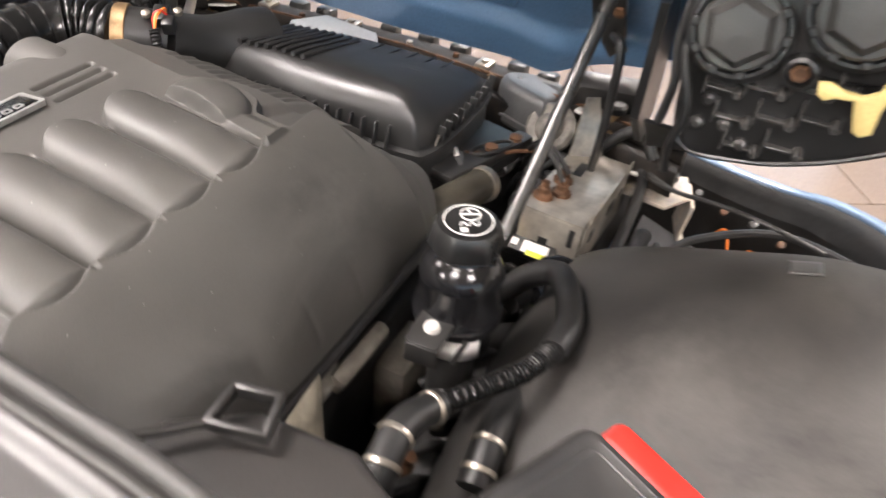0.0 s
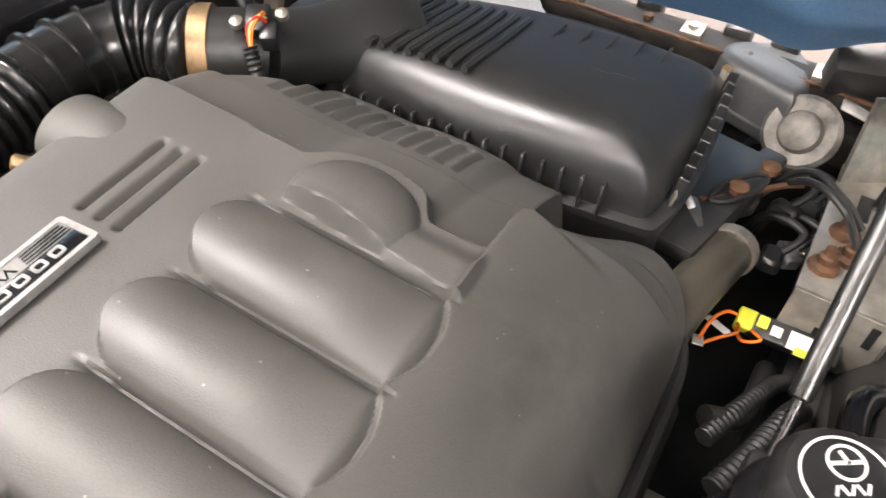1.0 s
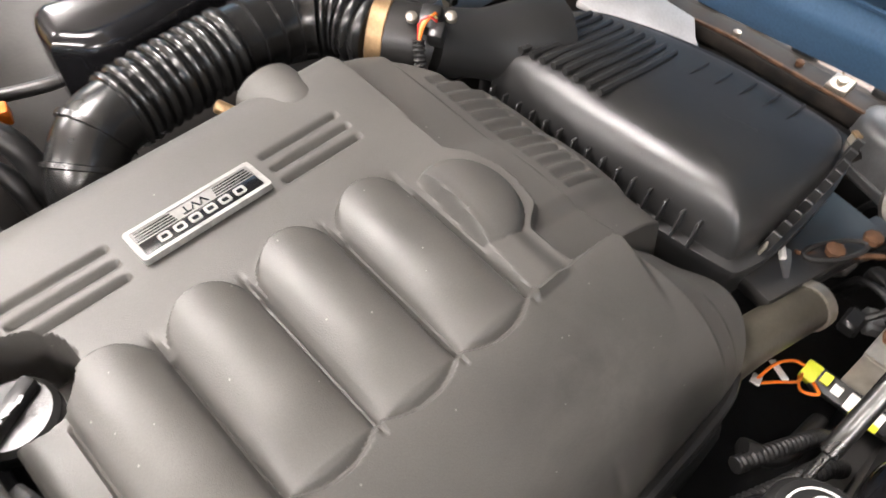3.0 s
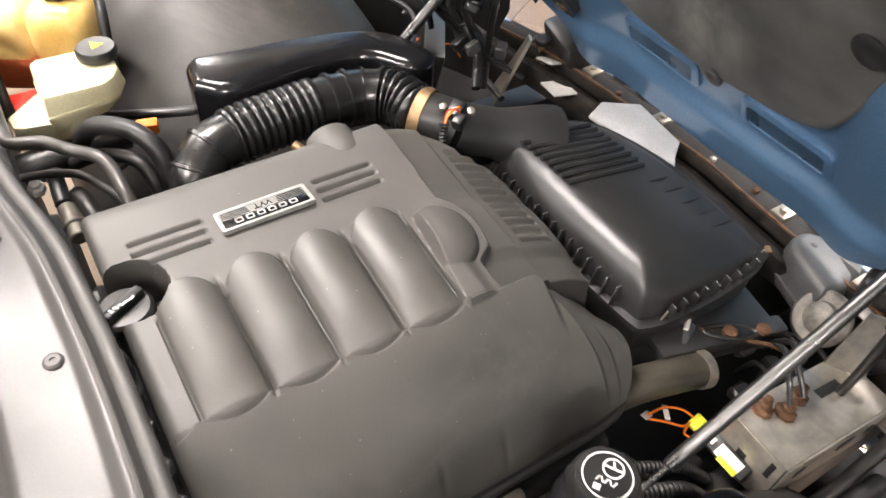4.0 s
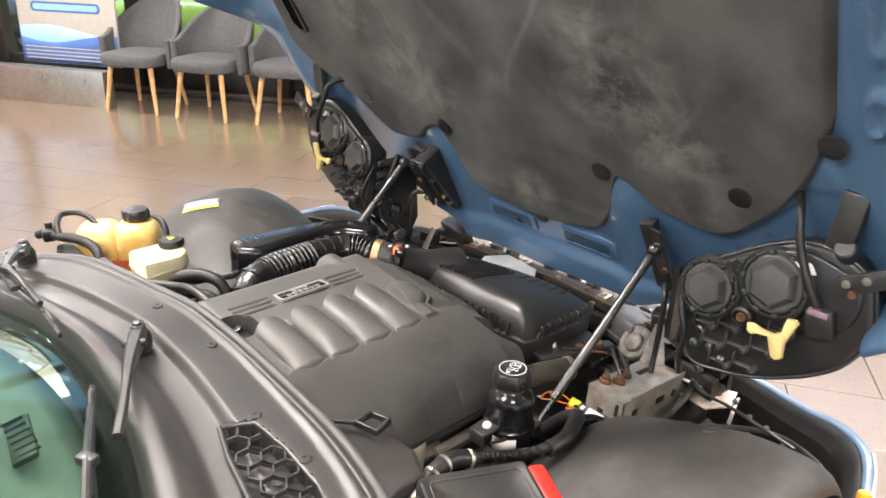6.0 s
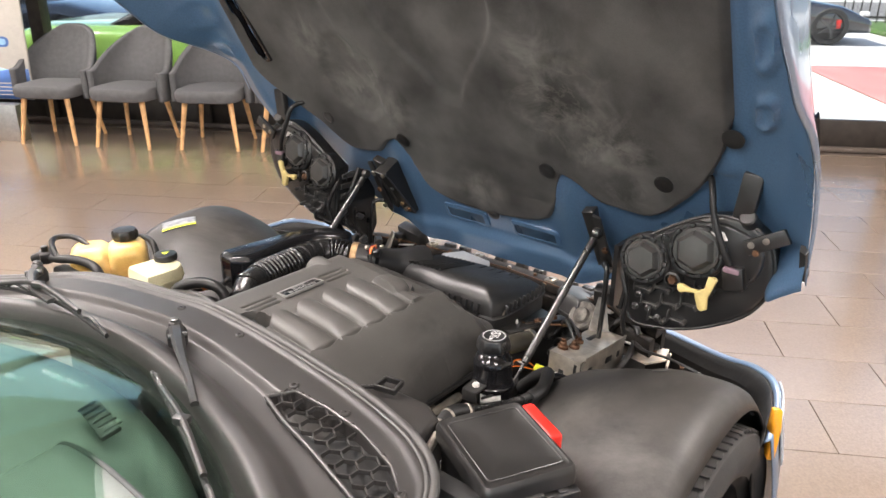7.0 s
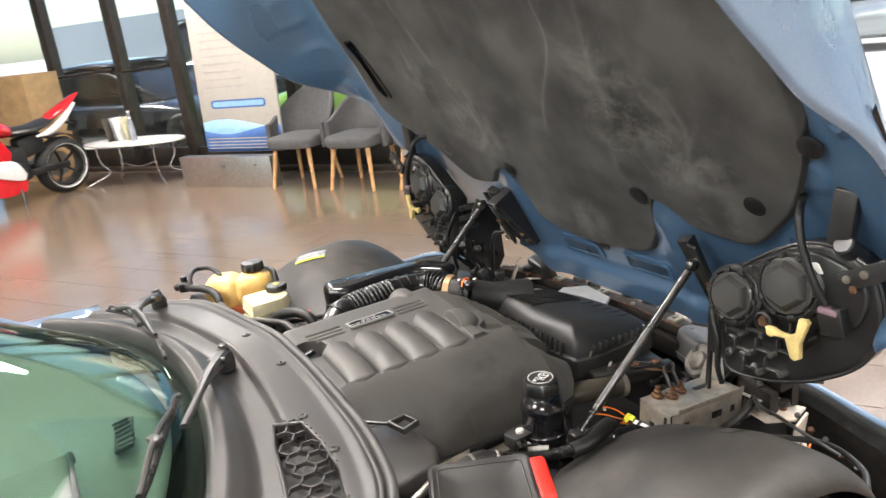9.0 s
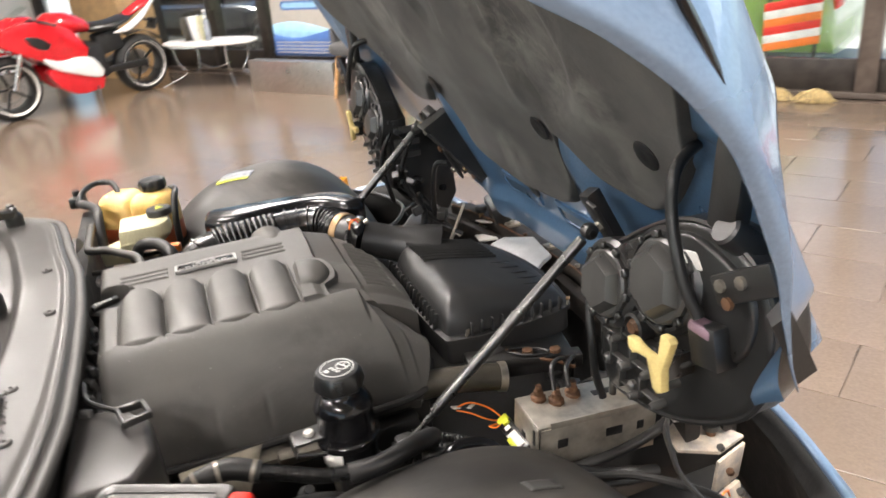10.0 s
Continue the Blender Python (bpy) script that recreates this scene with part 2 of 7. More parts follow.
def stain(mt, spots, col, amount, scale=6.5, tide=False, edge=(.44, .64)):
    """Water marks of their own shape round the given places (x, y, z, radius); tide: only their dried rims."""
    nt = mt.node_tree
    N, L = nt.nodes, nt.links
    p = N["Principled BSDF"]
    tc = N.new("ShaderNodeTexCoord")
    nz = N.new("ShaderNodeTexNoise")
    nz.inputs["Scale"].default_value, nz.inputs["Detail"].default_value, nz.inputs["Roughness"].default_value = scale, 8, .68
    nz.inputs["Distortion"].default_value = .5
    L.new(tc.outputs["Object"], nz.inputs["Vector"])
    total = None
    for x, y, z, r in spots:
        d = N.new("ShaderNodeVectorMath")
        d.operation = 'DISTANCE'
        d.inputs[1].default_value = (x, y, z)
        L.new(tc.outputs["Object"], d.inputs[0])
        mr = N.new("ShaderNodeMapRange")
        mr.inputs[1].default_value, mr.inputs[2].default_value, mr.inputs[3].default_value, mr.inputs[4].default_value = r * .35, r, 1, 0
        L.new(d.outputs["Value"], mr.inputs[0])
        if total is None:
            total = mr.outputs[0]
        else:
            mx = N.new("ShaderNodeMath")
            mx.operation = 'MAXIMUM'
            L.new(total, mx.inputs[0])
            L.new(mr.outputs[0], mx.inputs[1])
            total = mx.outputs[0]
    th = N.new("ShaderNodeMapRange")
    th.inputs[1].default_value, th.inputs[2].default_value, th.inputs[4].default_value = edge[0], edge[1], amount
    if tide:
        ab = N.new("ShaderNodeMath")
        ab.operation, ab.inputs[1].default_value, ab.inputs[2].default_value = 'COMPARE', .53, .012
        L.new(nz.outputs[0], ab.inputs[0])
        th.inputs[1].default_value, th.inputs[2].default_value = 0, 1
        L.new(ab.outputs[0], th.inputs[0])
    else:
        L.new(nz.outputs[0], th.inputs[0])
    mu = N.new("ShaderNodeMath")
    mu.operation = 'MULTIPLY'
    L.new(th.outputs[0], mu.inputs[0])
    L.new(total, mu.inputs[1])
    mix = N.new("ShaderNodeMix")
    mix.data_type = 'RGBA'
    mix.inputs[7].default_value = (*col, 1)
    L.new(mu.outputs[0], mix.inputs[0])
    L.new(p.inputs["Base Color"].links[0].from_socket, mix.inputs[6])
    L.new(mix.outputs[2], p.inputs["Base Color"])


PAD.node_tree.nodes["Principled BSDF"].inputs["Sheen Weight"].default_value = .08
PAD.node_tree.nodes["Principled BSDF"].inputs["Sheen Roughness"].default_value = .5
# places on the pad: 0.62 m and so on up the hood from its hinge
ON_PAD = lambda spots: [(.76 - .464 * u, y, .74 + .886 * u, r) for y, u, r in spots]
stain(PAD, ON_PAD(((-.36, .50, .19), (-.46, .41, .14), (-.30, .63, .14), (-.47, .29, .10), (.34, .51, .18), (.24, .40, .13), (.46, .62, .12), (.0, .17, .10))), (.23, .222, .205), .50)
stain(PAD, ON_PAD(((-.35, .50, .17), (-.44, .37, .10), (.33, .50, .14))), (.20, .194, .18), .45, 4.5, False, (.505, .55))
stain(PAD, ON_PAD(((-.34, .50, .20), (-.42, .38, .12), (.36, .50, .16))), (.30, .28, .24), .12, 4.0, True)
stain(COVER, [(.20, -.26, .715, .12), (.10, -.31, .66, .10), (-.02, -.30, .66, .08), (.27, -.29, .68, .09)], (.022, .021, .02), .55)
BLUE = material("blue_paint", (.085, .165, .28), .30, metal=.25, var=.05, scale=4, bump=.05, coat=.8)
# same blue for the outer skin, its colour lightened to carry reflected light
BLUEOUT = material("blue_clearcoat_reflection_tone", (.16, .235, .35), .28, metal=.40, var=.02, scale=4, bump=.03, coat=1.0)
STEEL = material("brushed_steel", (.5, .48, .45), .32, metal=.9, var=.08, scale=6, bump=.04, bump_scale=40)
ZINC = material("zinc_bracket", (.46, .43, .38), .34, metal=.8, var=.3, scale=30, bump=.12, bump_scale=100, second=(.40, .36, .30))
CAPP = material("bulb_cover_plastic", (.042, .041, .039), .32, var=.2, bump=.12, bump_scale=400, dust=.2, dust_col=(.14, .13, .12), spec=.7)
SEALM = material("grey_weatherstrip", (.05, .049, .047), .55, var=.25, scale=20, bump=.2, bump_scale=300, dust=.2, dust_col=(.2, .19, .18), spec=.7)
HOSEM = material("glossy_hose_rubber", (.010, .010, .010), .24, var=.3, bump=.1, bump_scale=300, spec=.7)
PALE = material("pale_painted_metal", (.60, .58, .55), .42, var=.15, scale=20, bump=.08, bump_scale=80)
CHROME = material("chrome_rod", (.75, .75, .75), .18, metal=1.0, var=.1, bump=.05)
RUST = material("rusty_fitting", (.11, .055, .028), .65, metal=.3, var=.5, scale=60, bump=.6, bump_scale=180)
YELLOW = material("pale_yellow_plastic", (.62, .49, .20), .5, var=.12, scale=20, bump=.1)
TANK = material("amber_tank_plastic", (.78, .5, .14), .35, var=.15, scale=12, bump=.1, second=(.85, .62, .25))
CREAM = material("cream_plastic", (.58, .55, .36), .4, var=.1, scale=14, bump=.1)
RED = material("red_plastic", (.75, .03, .02), .4, var=.1, bump=.1)
ORANGE = material("orange_plastic", (.85, .2, .02), .4, var=.1, bump=.1)
AMBER = material("amber_lens", (.9, .38, .02), .15, var=.1, bump=.05, coat=.6)
WHITE = material("white_plastic", (.75, .73, .7), .45, var=.12, bump=.1)
PRINT = material("white_print", (.8, .8, .78), .5, var=.08, bump=0)
LABELY = material("yellow_label", (.75, .8, .05), .5, var=.06, bump=0)
LABELG = material("silver_label", (.27, .29, .32), .5, metal=.1, var=.35, scale=60, bump=0)
BRASS = material("brass_clamp", (.36, .24, .13), .45, metal=.7, var=.3, scale=40, bump=.2)
BROWNP = material("olive_brown_pipe", (.045, .040, .030), .40, var=.3, scale=20, bump=.2)
TYRE = material("tyre_rubber", (.02, .02, .02), .75, var=.3, bump=.4, bump_scale=200, dust=.3, dust_col=(.12, .11, .1))
ALCAST = material("dull_aluminium", (.17, .155, .13), .55, metal=.5, var=.4, scale=20, bump=.5, bump_scale=120)
TANP = material("grimy_tan_plate", (.30, .27, .21), .5, var=.3, scale=25, bump=.3, bump_scale=150)
SHEET = material("bare_sheet_metal", (.54, .505, .44), .34, metal=.75, var=.18, scale=26, bump=.08, bump_scale=90)
PIPEM = material("dusty_black_pipe", (.035, .033, .031), .36, var=.3, scale=30, bump=.15, bump_scale=200, dust=.25, dust_col=(.16, .15, .13))
COOLANT = material("coolant_seen_through_plastic", (.42, .10, .035), .35, var=.2, scale=20, bump=.08)
PALEB = material("stained_pale_bracket", (.46, .43, .40), .5, var=.35, scale=45, bump=.15, bump_scale=120, second=(.40, .34, .27))
STRUT = material("strut_steel", (.115, .115, .112), .28, metal=.9, var=.06, scale=12, bump=.05, bump_scale=60)
RIM = material("dark_alloy", (.08, .08, .08), .35, metal=.8, var=.3, bump=.1)


def glass_material(name, tint, gloss=(1, 1, 1)):
    mt = bpy.data.materials.new(name)
    mt.use_nodes = True
    N, L = mt.node_tree.nodes, mt.node_tree.links
    N.remove(N["Principled BSDF"])
    tr, gl, mx = N.new("ShaderNodeBsdfTransparent"), N.new("ShaderNodeBsdfGlossy"), N.new("ShaderNodeMixShader")
    lw, pw, mr = N.new("ShaderNodeLayerWeight"), N.new("ShaderNodeMath"), N.new("ShaderNodeMapRange")
    tr.inputs[0].default_value = (*tint, 1)
    gl.inputs["Roughness"].default_value = .01
    gl.inputs[0].default_value = (*gloss, 1)
    pw.operation, pw.inputs[1].default_value = 'POWER', 4.0
    mr.inputs[3].default_value, mr.inputs[4].default_value = .035, .75
    L.new(lw.outputs["Facing"], pw.inputs[0])
    L.new(pw.outputs[0], mr.inputs[0])
    L.new(mr.outputs[0], mx.inputs[0])
    L.new(tr.outputs[0], mx.inputs[1])
    L.new(gl.outputs[0], mx.inputs[2])
    L.new(mx.outputs[0], N["Material Output"].inputs[0])
    return mt


GLASS = glass_material("window_glass", (.93, .96, .95))
WINDSHIELD = glass_material("green_windshield_glass", (.74, .84, .78), (.80, .90, .85))

# ---- the sports car: x forward, y to its left, z up ----
car = thing("sports_car", "steel-blue two-seat sports car with its hood open on the tiled floor", "car")


def both(name, build, mat, parent, label="", **kw):
    """A part on the near side and its mirror on the far side."""
    out = []
    for s in (-1, 1):
        g = Geo()
        build(g, s)
        out.append(part(name, g, mat, parent, label, **kw))
    return out


# engine cover
RUN_X, PITCH = -.0645, .075
STEP = [(-.30, .326), (-.25, .318), (-.20, .302), (-.173, .290), (-.163, .246), (-.125, .245), (-.105, .268), (-.07, .274), (-.035, .266), (-.01, .250), (.07, .253), (.15, .250)]


def cover_z(x, y):
    z = .757 + (y + .165) * .095
    q = clamp((-.165 - y) / .138)
    z -= .144 * (.36 * q + .64 * (1 - math.sqrt(max(0, 1 - q ** 3.2))))
    near = smooth(-.17, -.29, y)
    qx = clamp((x - .325) / .095)
    z -= .050 * (1 - math.sqrt(max(0, 1 - qx * qx))) * lerp(1, .5, near)
    # short creases along the lower edge
    for xc in (.02, .10, .18):
        z -= .0035 * math.exp(-((x - xc) / .0045) ** 2) * smooth(.80, .92, q)
    # intake runners, each ending in a rounded lip towards the fold
    for k in range(4):
        dx = (x - RUN_X - k * PITCH) / .0345
        if abs(dx) < 1.1:
            q = min(1, abs(dx))
            far = -.003 - .034 * (1 - math.sqrt(1 - q * q))
            near = -.1655 - .009 * (1 - q * q)
            e = smooth(far + .001, far - .0045, y) * smooth(near - .002, near + .005, y)
            z += e * (.0175 * math.sqrt(1 - q * q) * (1 - .45 * smooth(-.11, -.175, y)) - .003)
            z -= .0035 * math.exp(-((abs(dx) - 1.04) / .07) ** 2) * smooth(-.005, -.03, y) * smooth(-.178, -.170, y) * (dx > 0)
    # raised scalloped edge of the near panel
    ph = ((x - RUN_X) / PITCH + .5) % 1 - .5
    fold = -.1655 - .010 * max(0, 1 - (ph * 2.17) ** 2) if -.13 < x < .20 else -.168
    z += .0085 * smooth(fold + .0025, fold - .0035, y) * smooth(-.245, -.182, y) * (1 - smooth(.292, .30, x))
    # the short fifth dome, cut off behind a thin lip, and its tail
    lip = curve_at([(-.175, .1955), (-.101, .203), (-.033, .208)], y)
    if x > lip - .003 and y > -.176:
        e = smooth(lip - .002, lip + .004, x)
        q = ((x - .224) / .040) ** 2 + ((y + .074) / .048) ** 2
        dome = .020 * math.sqrt(1 - q) if q < 1 else 0
        tail = .0065 * (1 - smooth(.222, .240, x)) * smooth(-.176, -.170, y) * (1 - smooth(-.10, -.07, y))
        z += e * (max(dome, tail) + .001 * math.exp(-((x - lip - .004) / .004) ** 2) * (1 - smooth(.8, 1, q)))
    # lower front part with its ribs, and the flange round the end of the near panel
    past = x - curve_at(STEP, y)
    end = smooth(-.162, -.172, y)
    z -= lerp(.30, .80, end) * max(0, past) * lerp(1, .25, near)
    z -= lerp(.010, .012, end) * lerp(1, .30, near) * smooth(0, .006, past)
    z -= .006 * smooth(0, .006, x - curve_at([(-.30, .347), (-.26, .345), (-.20, .335), (-.15, .318), (-.10, .310), (.15, .306)], y)) * (1 - .6 * near)
    if .325 < x < .385 and -.10 < y < .09:
        z -= .0045 * (.5 + .5 * math.cos(y * 2 * math.pi / .0165)) * smooth(.325, .331, x) * (1 - smooth(.376, .384, x))
    # louvre grooves beside the badge
    for x0, x1 in ((-.095, -.015), (.128, .203)):
        for yc in (.040, .056, .072):
            if x0 - .004 < x < x1 + .004:
                z -= .0055 * math.exp(-((y - yc) / .0027) ** 2) * smooth(x0 - .004, x0, x) * (1 - smooth(x1, x1 + .004, x))
    # edges roll over
    z -= .02 * (1 - math.sqrt(max(0, 1 - clamp((y - .118) / .03) ** 2)))
    z -= .012 * (1 - math.sqrt(max(0, 1 - clamp((-.118 - x) / .016) ** 2)))
    r = math.hypot(x + .112, y - .012)
    z -= .06 * (1 - smooth(.036, .041, r))
    return z


def cover_front(y):
    return curve_at([(-.305, .345), (-.298, .362), (-.285, .374), (-.25, .386), (-.2, .394), (-.1, .402), (0, .403), (.05, .385), (.08, .358), (.12, .318), (.148, .266)], y)


def cover_pt(s, t):
    y = lerp(.148, -.305, t)
    x = lerp(-.134, .262, s / .7) if s < .7 else lerp(.262, cover_front(y), (s - .7) / .3)
    return (x, y, cover_z(x, y))


g = Geo().grid(cover_pt, 290, 290)
# skirt round the rim
rim = [cover_pt(i / 95, 0) for i in range(95)] + [cover_pt(1, j / 100) for j in range(100)] + [cover_pt(1 - i / 95, 1) for i in range(95)] + [cover_pt(0, 1 - j / 100) for j in range(100)]
low = [(x, y, min(z - .004, .645)) if y > -.285 else (x, y + .010, z - .022) for x, y, z in rim]
g.loft([rim, low], cap=False)
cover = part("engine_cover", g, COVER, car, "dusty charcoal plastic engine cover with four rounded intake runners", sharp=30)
g = Geo()
g.tube([(-.128, -.307, .603), (.05, -.309, .600), (.2, -.309, .600), (.31, -.308, .602), (.352, -.300, .606), (.374, -.280, .612), (.388, -.24, .622)], .0065, 8)
part("edge_seal", g, RUBBER, cover)
# hooded bulge over the dipstick on the far edge
rings = []
for k in range(15):
    f = k / 14
    y = lerp(.152, .078, f)
    r = .026 * math.sqrt(max(.0004, 1 - smooth(.35, 1, f) ** 2 * .999))
    rings.append([(.186 + .012 * f + r * 1.25 * math.cos(a), y, .766 + (y - .13) * .12 - .004 * f + max(-.010, r * .95 * math.sin(a))) for a in (2 * math.pi * i / 28 for i in range(28))])
part("dipstick_hood", Geo().loft(rings), COVER, cover)
part("dipstick", Geo().rod((.160, .172, .742), (.150, .188, .748), .007, 12, bev=.001), BRASS, cover)
# badge
bz = .7805
BADGE = pose(.0575, .0565, bz, 5.4, .5, 180)
BADGEM = material("badge_silver", (.20, .197, .19), .5, metal=.2, var=.12, scale=60, bump=.05, spec=.4)
BADGER = material("badge_rim_silver", (.36, .355, .34), .38, metal=.5, var=.10, scale=60, bump=.05)
badge = part("badge", Geo().slab(rrect(.110, .034, .003), -.004, .001, .0006, BADGE), BADGEM, cover, "silver-framed badge with black inlay")
g = Geo()
P, Q = rrect(.114, .038, .0035), rrect(.106, .030, .0022)
g.loft([[BADGE @ Vector((x, y, z)) for x, y in pp] for pp, z in ((P, -.004), (P, .0018), (Q, .0018), (Q, .0008))], cap=False)
part("badge_frame", g, BADGER, badge)
part("inlay", Geo().slab(rrect(.104, .0145, .001), .0008, .0014, .0002, BADGE @ pose(0, .0068, 0)), GLOSS, badge)
for k in range(6):
    g = Geo()
    cx = -.0335 + k * .0134
    P, Q = rrect(.0098, .0092, .0022, 3, cx, .0068), rrect(.0054, .0050, .0012, 3, cx, .0068)
    g.loft([[BADGE @ Vector((x, y, z)) for x, y in pp] for pp, z in ((P, .0014), (P, .0021), (Q, .0021), (Q, .0014))], cap=False)
    part("emblem_shape", g, BADGER, badge)
part("letters", text_geo("VVT", .0125, .0004, BADGE @ pose(0, -.0075, .0014)), GLOSS, badge)
for k in range(4):
    for sx in (-1, 1):
        part("stripe", Geo().box((sx * .0345, -.0028 - k * .0031, .0013), (.034 - k * .001, .0012, .0008), .0002, m=BADGE), GLOSS, badge)

# oil filler in the rear notch
g = Geo().lathe([(.028, 0), (.03, .004), (.03, .016), (.026, .02), (.0001, .021)], pose(-.124, .004, .742, 0, 0, 0), 28)
g.box((-.124, .004, .766), (.05, .012, .012), .003, (0, 0, 30))
oil = part("oil_cap", g, BLACK, car, "black oil filler cap with white pictogram")
for k in range(5):
    part("pictogram_bar", Geo().box((-.138 + k * .006, -.006 + k * .002, .7735), (.003, .006, .001), .0003, (0, 0, 30 + 25 * k)), PRINT, oil)

# engine block and the dark bay below
g = Geo()
g.box((.12, -.09, .45), (.5, .40, .34), .02)
g.box((.13, -.29, .50), (.42, .06, .14), .015)
part("engine_block", g, PIT, car, "dark grimy engine block")
g = Geo()
g.box((.30, 0, .25), (1.15, 1.0, .04), .01)
g.box((.86, 0, .38), (.04, .8, .36), .01)
part("undertray", g, PIT, car)
g = Geo()
g.box((-.2, 0, .52), (.04, 1.5, .42), .01)
part("firewall", g, PIT, car)
stain(LINER, [(.02, -.72, .66, .26), (.16, -.62, .70, .16), (.34, -.80, .74, .14), (.30, .70, .72, .22)], (.095, .089, .081), .85, 3.2)
both("frame_rail", lambda g, s: g.box((.38, s * .43, .42), (1.0, .07, .13), .01), BLACKD, car)

# power steering reservoir
RX, RY = .2, -.403
g = Geo().lathe([(.034, .595), (.040, .602), (.041, .632), (.0465, .637), (.0475, .642), (.0475, .647), (.0435, .652), (.0425, .668), (.0420, .690), (.0435, .694), (.0425, .699), (.0365, .711), (.0300, .717), (.0265, .721), (.024, .735)], Matrix.Translation((RX, RY, 0)), 36)
res = part("steering_fluid_reservoir", g, GLOSS, car, "black plastic fluid reservoir with ridged screw cap")
g = Geo()
n = 64
prof = []
for r0, z in ((.024, .7255), (.0325, .7265), (.0345, .729), (.0342, .737), (.033, .750), (.030, .755), (.0001, .757)):
    prof.append([(RX + r0 * (1 + (.09 if .7235 <= z < .745 else .03 if z < .754 else 0) * max(0, math.cos(6 * a)) ** 2) * math.cos(a), RY + r0 * (1 + (.09 if .7235 <= z < .745 else .03 if z < .754 else 0) * max(0, math.cos(6 * a)) ** 2) * math.sin(a), z) for a in (2 * math.pi * k / n for k in range(n))])
g.loft(prof)
cap = part("cap", g, BLACK, res)
g = Geo()


def ring(g, c, r, w, h=.0006, n=40, m=None):
    vs, fs = [], []
    for rr, z in ((r - w, 0), (r - w, h), (r, h), (r, 0)):
        for k in range(n):
            a = 2 * math.pi * k / n
            vs.append((c[0] + rr * math.cos(a), c[1] + rr * math.sin(a), c[2] + z))
    for i in range(3):
        for k in range(n):
            fs.append((i * n + k, i * n + (k + 1) % n, (i + 1) * n + (k + 1) % n, (i + 1) * n + k))
    g.add(vs, fs, m)


CAPM = pose(RX, RY, .7568, 0, 0, 32)
ring(g, (0, 0, 0), .0245, .0014, m=CAPM)
ring(g, (.009, -.003, 0), .0105, .0016, m=CAPM)
g.box((.009, -.003, .0003), (.018, .002, .0007), 0, (0, 0, 90), m=CAPM)
g.box((.012, -.003, .0003), (.008, .002, .0007), 0, (0, 0, 20), m=CAPM)
g.box((-.015, .006, .0003), (.006, .007, .0007), 0, m=CAPM)
for k in range(5):
    g.box((-.006, -.009 + k * .0042, .0003), (.006, .0015, .0007), 0, (0, 0, 25 if k % 2 else -25), m=CAPM)
part("pictogram", g, PRINT, res, "white printed steering wheel pictogram")
g = Geo().slab(rrect(.048, .037, .007), .655, .659, .001, pose(.142, -.400, 0, 0, 0, 4))
g.box((.119, -.402, .645), (.004, .034, .024), .001, (0, 0, 4)).rod((.118, -.436, .655), (.160, -.432, .640), .003)
part("bracket", g, BLACKD, res)
g = Geo().lathe([(.008, 0), (.0085, .002), (.007, .006), (.0001, .007)], Matrix.Translation((.143, -.401, .659)), 16)
part("bolt", g, PALE, res)
g = Geo()
vs = []
for k in range(13):
    a = radians(178 + k * 5.3)
    for z in (.605, .634):
        vs.append((RX + .0418 * math.cos(a), RY + .0418 * math.sin(a), z))
g.add(vs, [(2 * k, 2 * k + 2, 2 * k + 3, 2 * k + 1) for k in range(12)])
part("sticker", g, WHITE, res, thick=.0006)
g = Geo().rod((RX, RY, .48), (RX, RY, .61), .026, bev=.004)
part("outlet", g, BLACKD, res)

# air filter box
AB = [(.44, .105), (.424, .0), (.424, -.2), (.445, -.238), (.55, -.245), (.655, -.232), (.68, -.19), (.69, -.05), (.66, .1), (.60, .15), (.52, .165)]


def ab_ring(inset, zf):
    cx, cy = .555, -.04
    P = spline([(x, y, 0) for x, y in AB] + [(AB[0][0], AB[0][1], 0)], 6)[:-1]
    out = []
    for p in P:
        d = Vector((p.x - cx, p.y - cy, 0))
        k = 1 - inset / d.length
        x, y = cx + d.x * k, cy + d.y * k
        out.append((x, y, zf(x, y)))
    return out


def lid_top(x, y):
    return .718 - .30 * max(0, x - .465) ** 1.15 - .10 * max(0, y - .02) - .12 * max(0, -.19 - y)


rings = [ab_ring(-.004, lambda x, y: .60), ab_ring(-.004, lambda x, y: .640), ab_ring(-.010, lambda x, y: .642), ab_ring(-.010, lambda x, y: .650), ab_ring(0, lambda x, y: .652)]
for i, k in ((.004, .0), (.006, .30), (.010, .52), (.017, .70), (.027, .83), (.040, .92), (.056, .97), (.08, 1.0), (.12, 1.01)):
    rings.append(ab_ring(i, lambda x, y, k=k: lerp(.652, lid_top(x, y), k)))
g = Geo().loft(rings)
airbox = part("air_filter_box", g, AIRBOX, car, "black plastic air filter box with ribbed lid")
for k in range(15):
    y = -.19 + k * .0195
    part("rib", Geo().box((.4225, y, .664), (.010, .0032, .034), .001, (0, 10, 0), seg=1), AIRBOX, airbox)
for k in range(10):
    x = .47 + k * .02
    part("rib", Geo().box((x, -.2455 + .12 * max(0, x - .6), .662), (.0032, .010, .030), .001, (10, 0, 0), seg=1), AIRBOX, airbox)
for k in range(9):
    y = -.02 + k * .0155
    part("groove_rib", Geo().tube([(x, y + .5 * (x - .50) ** 2 - .01, lid_top(x, y) + .0008) for x in (.462, .50, .54, .58, .62)], .0042, 6, 4), AIRBOX, airbox)
for k in range(5):
    part("groove_rib", Geo().box((.61 + .006 * k, -.06 - k * .028, lid_top(.61 + .006 * k, -.1) + .0008), (.05, .003, .003), .001, (0, 9, 0), seg=1), AIRBOX, airbox)
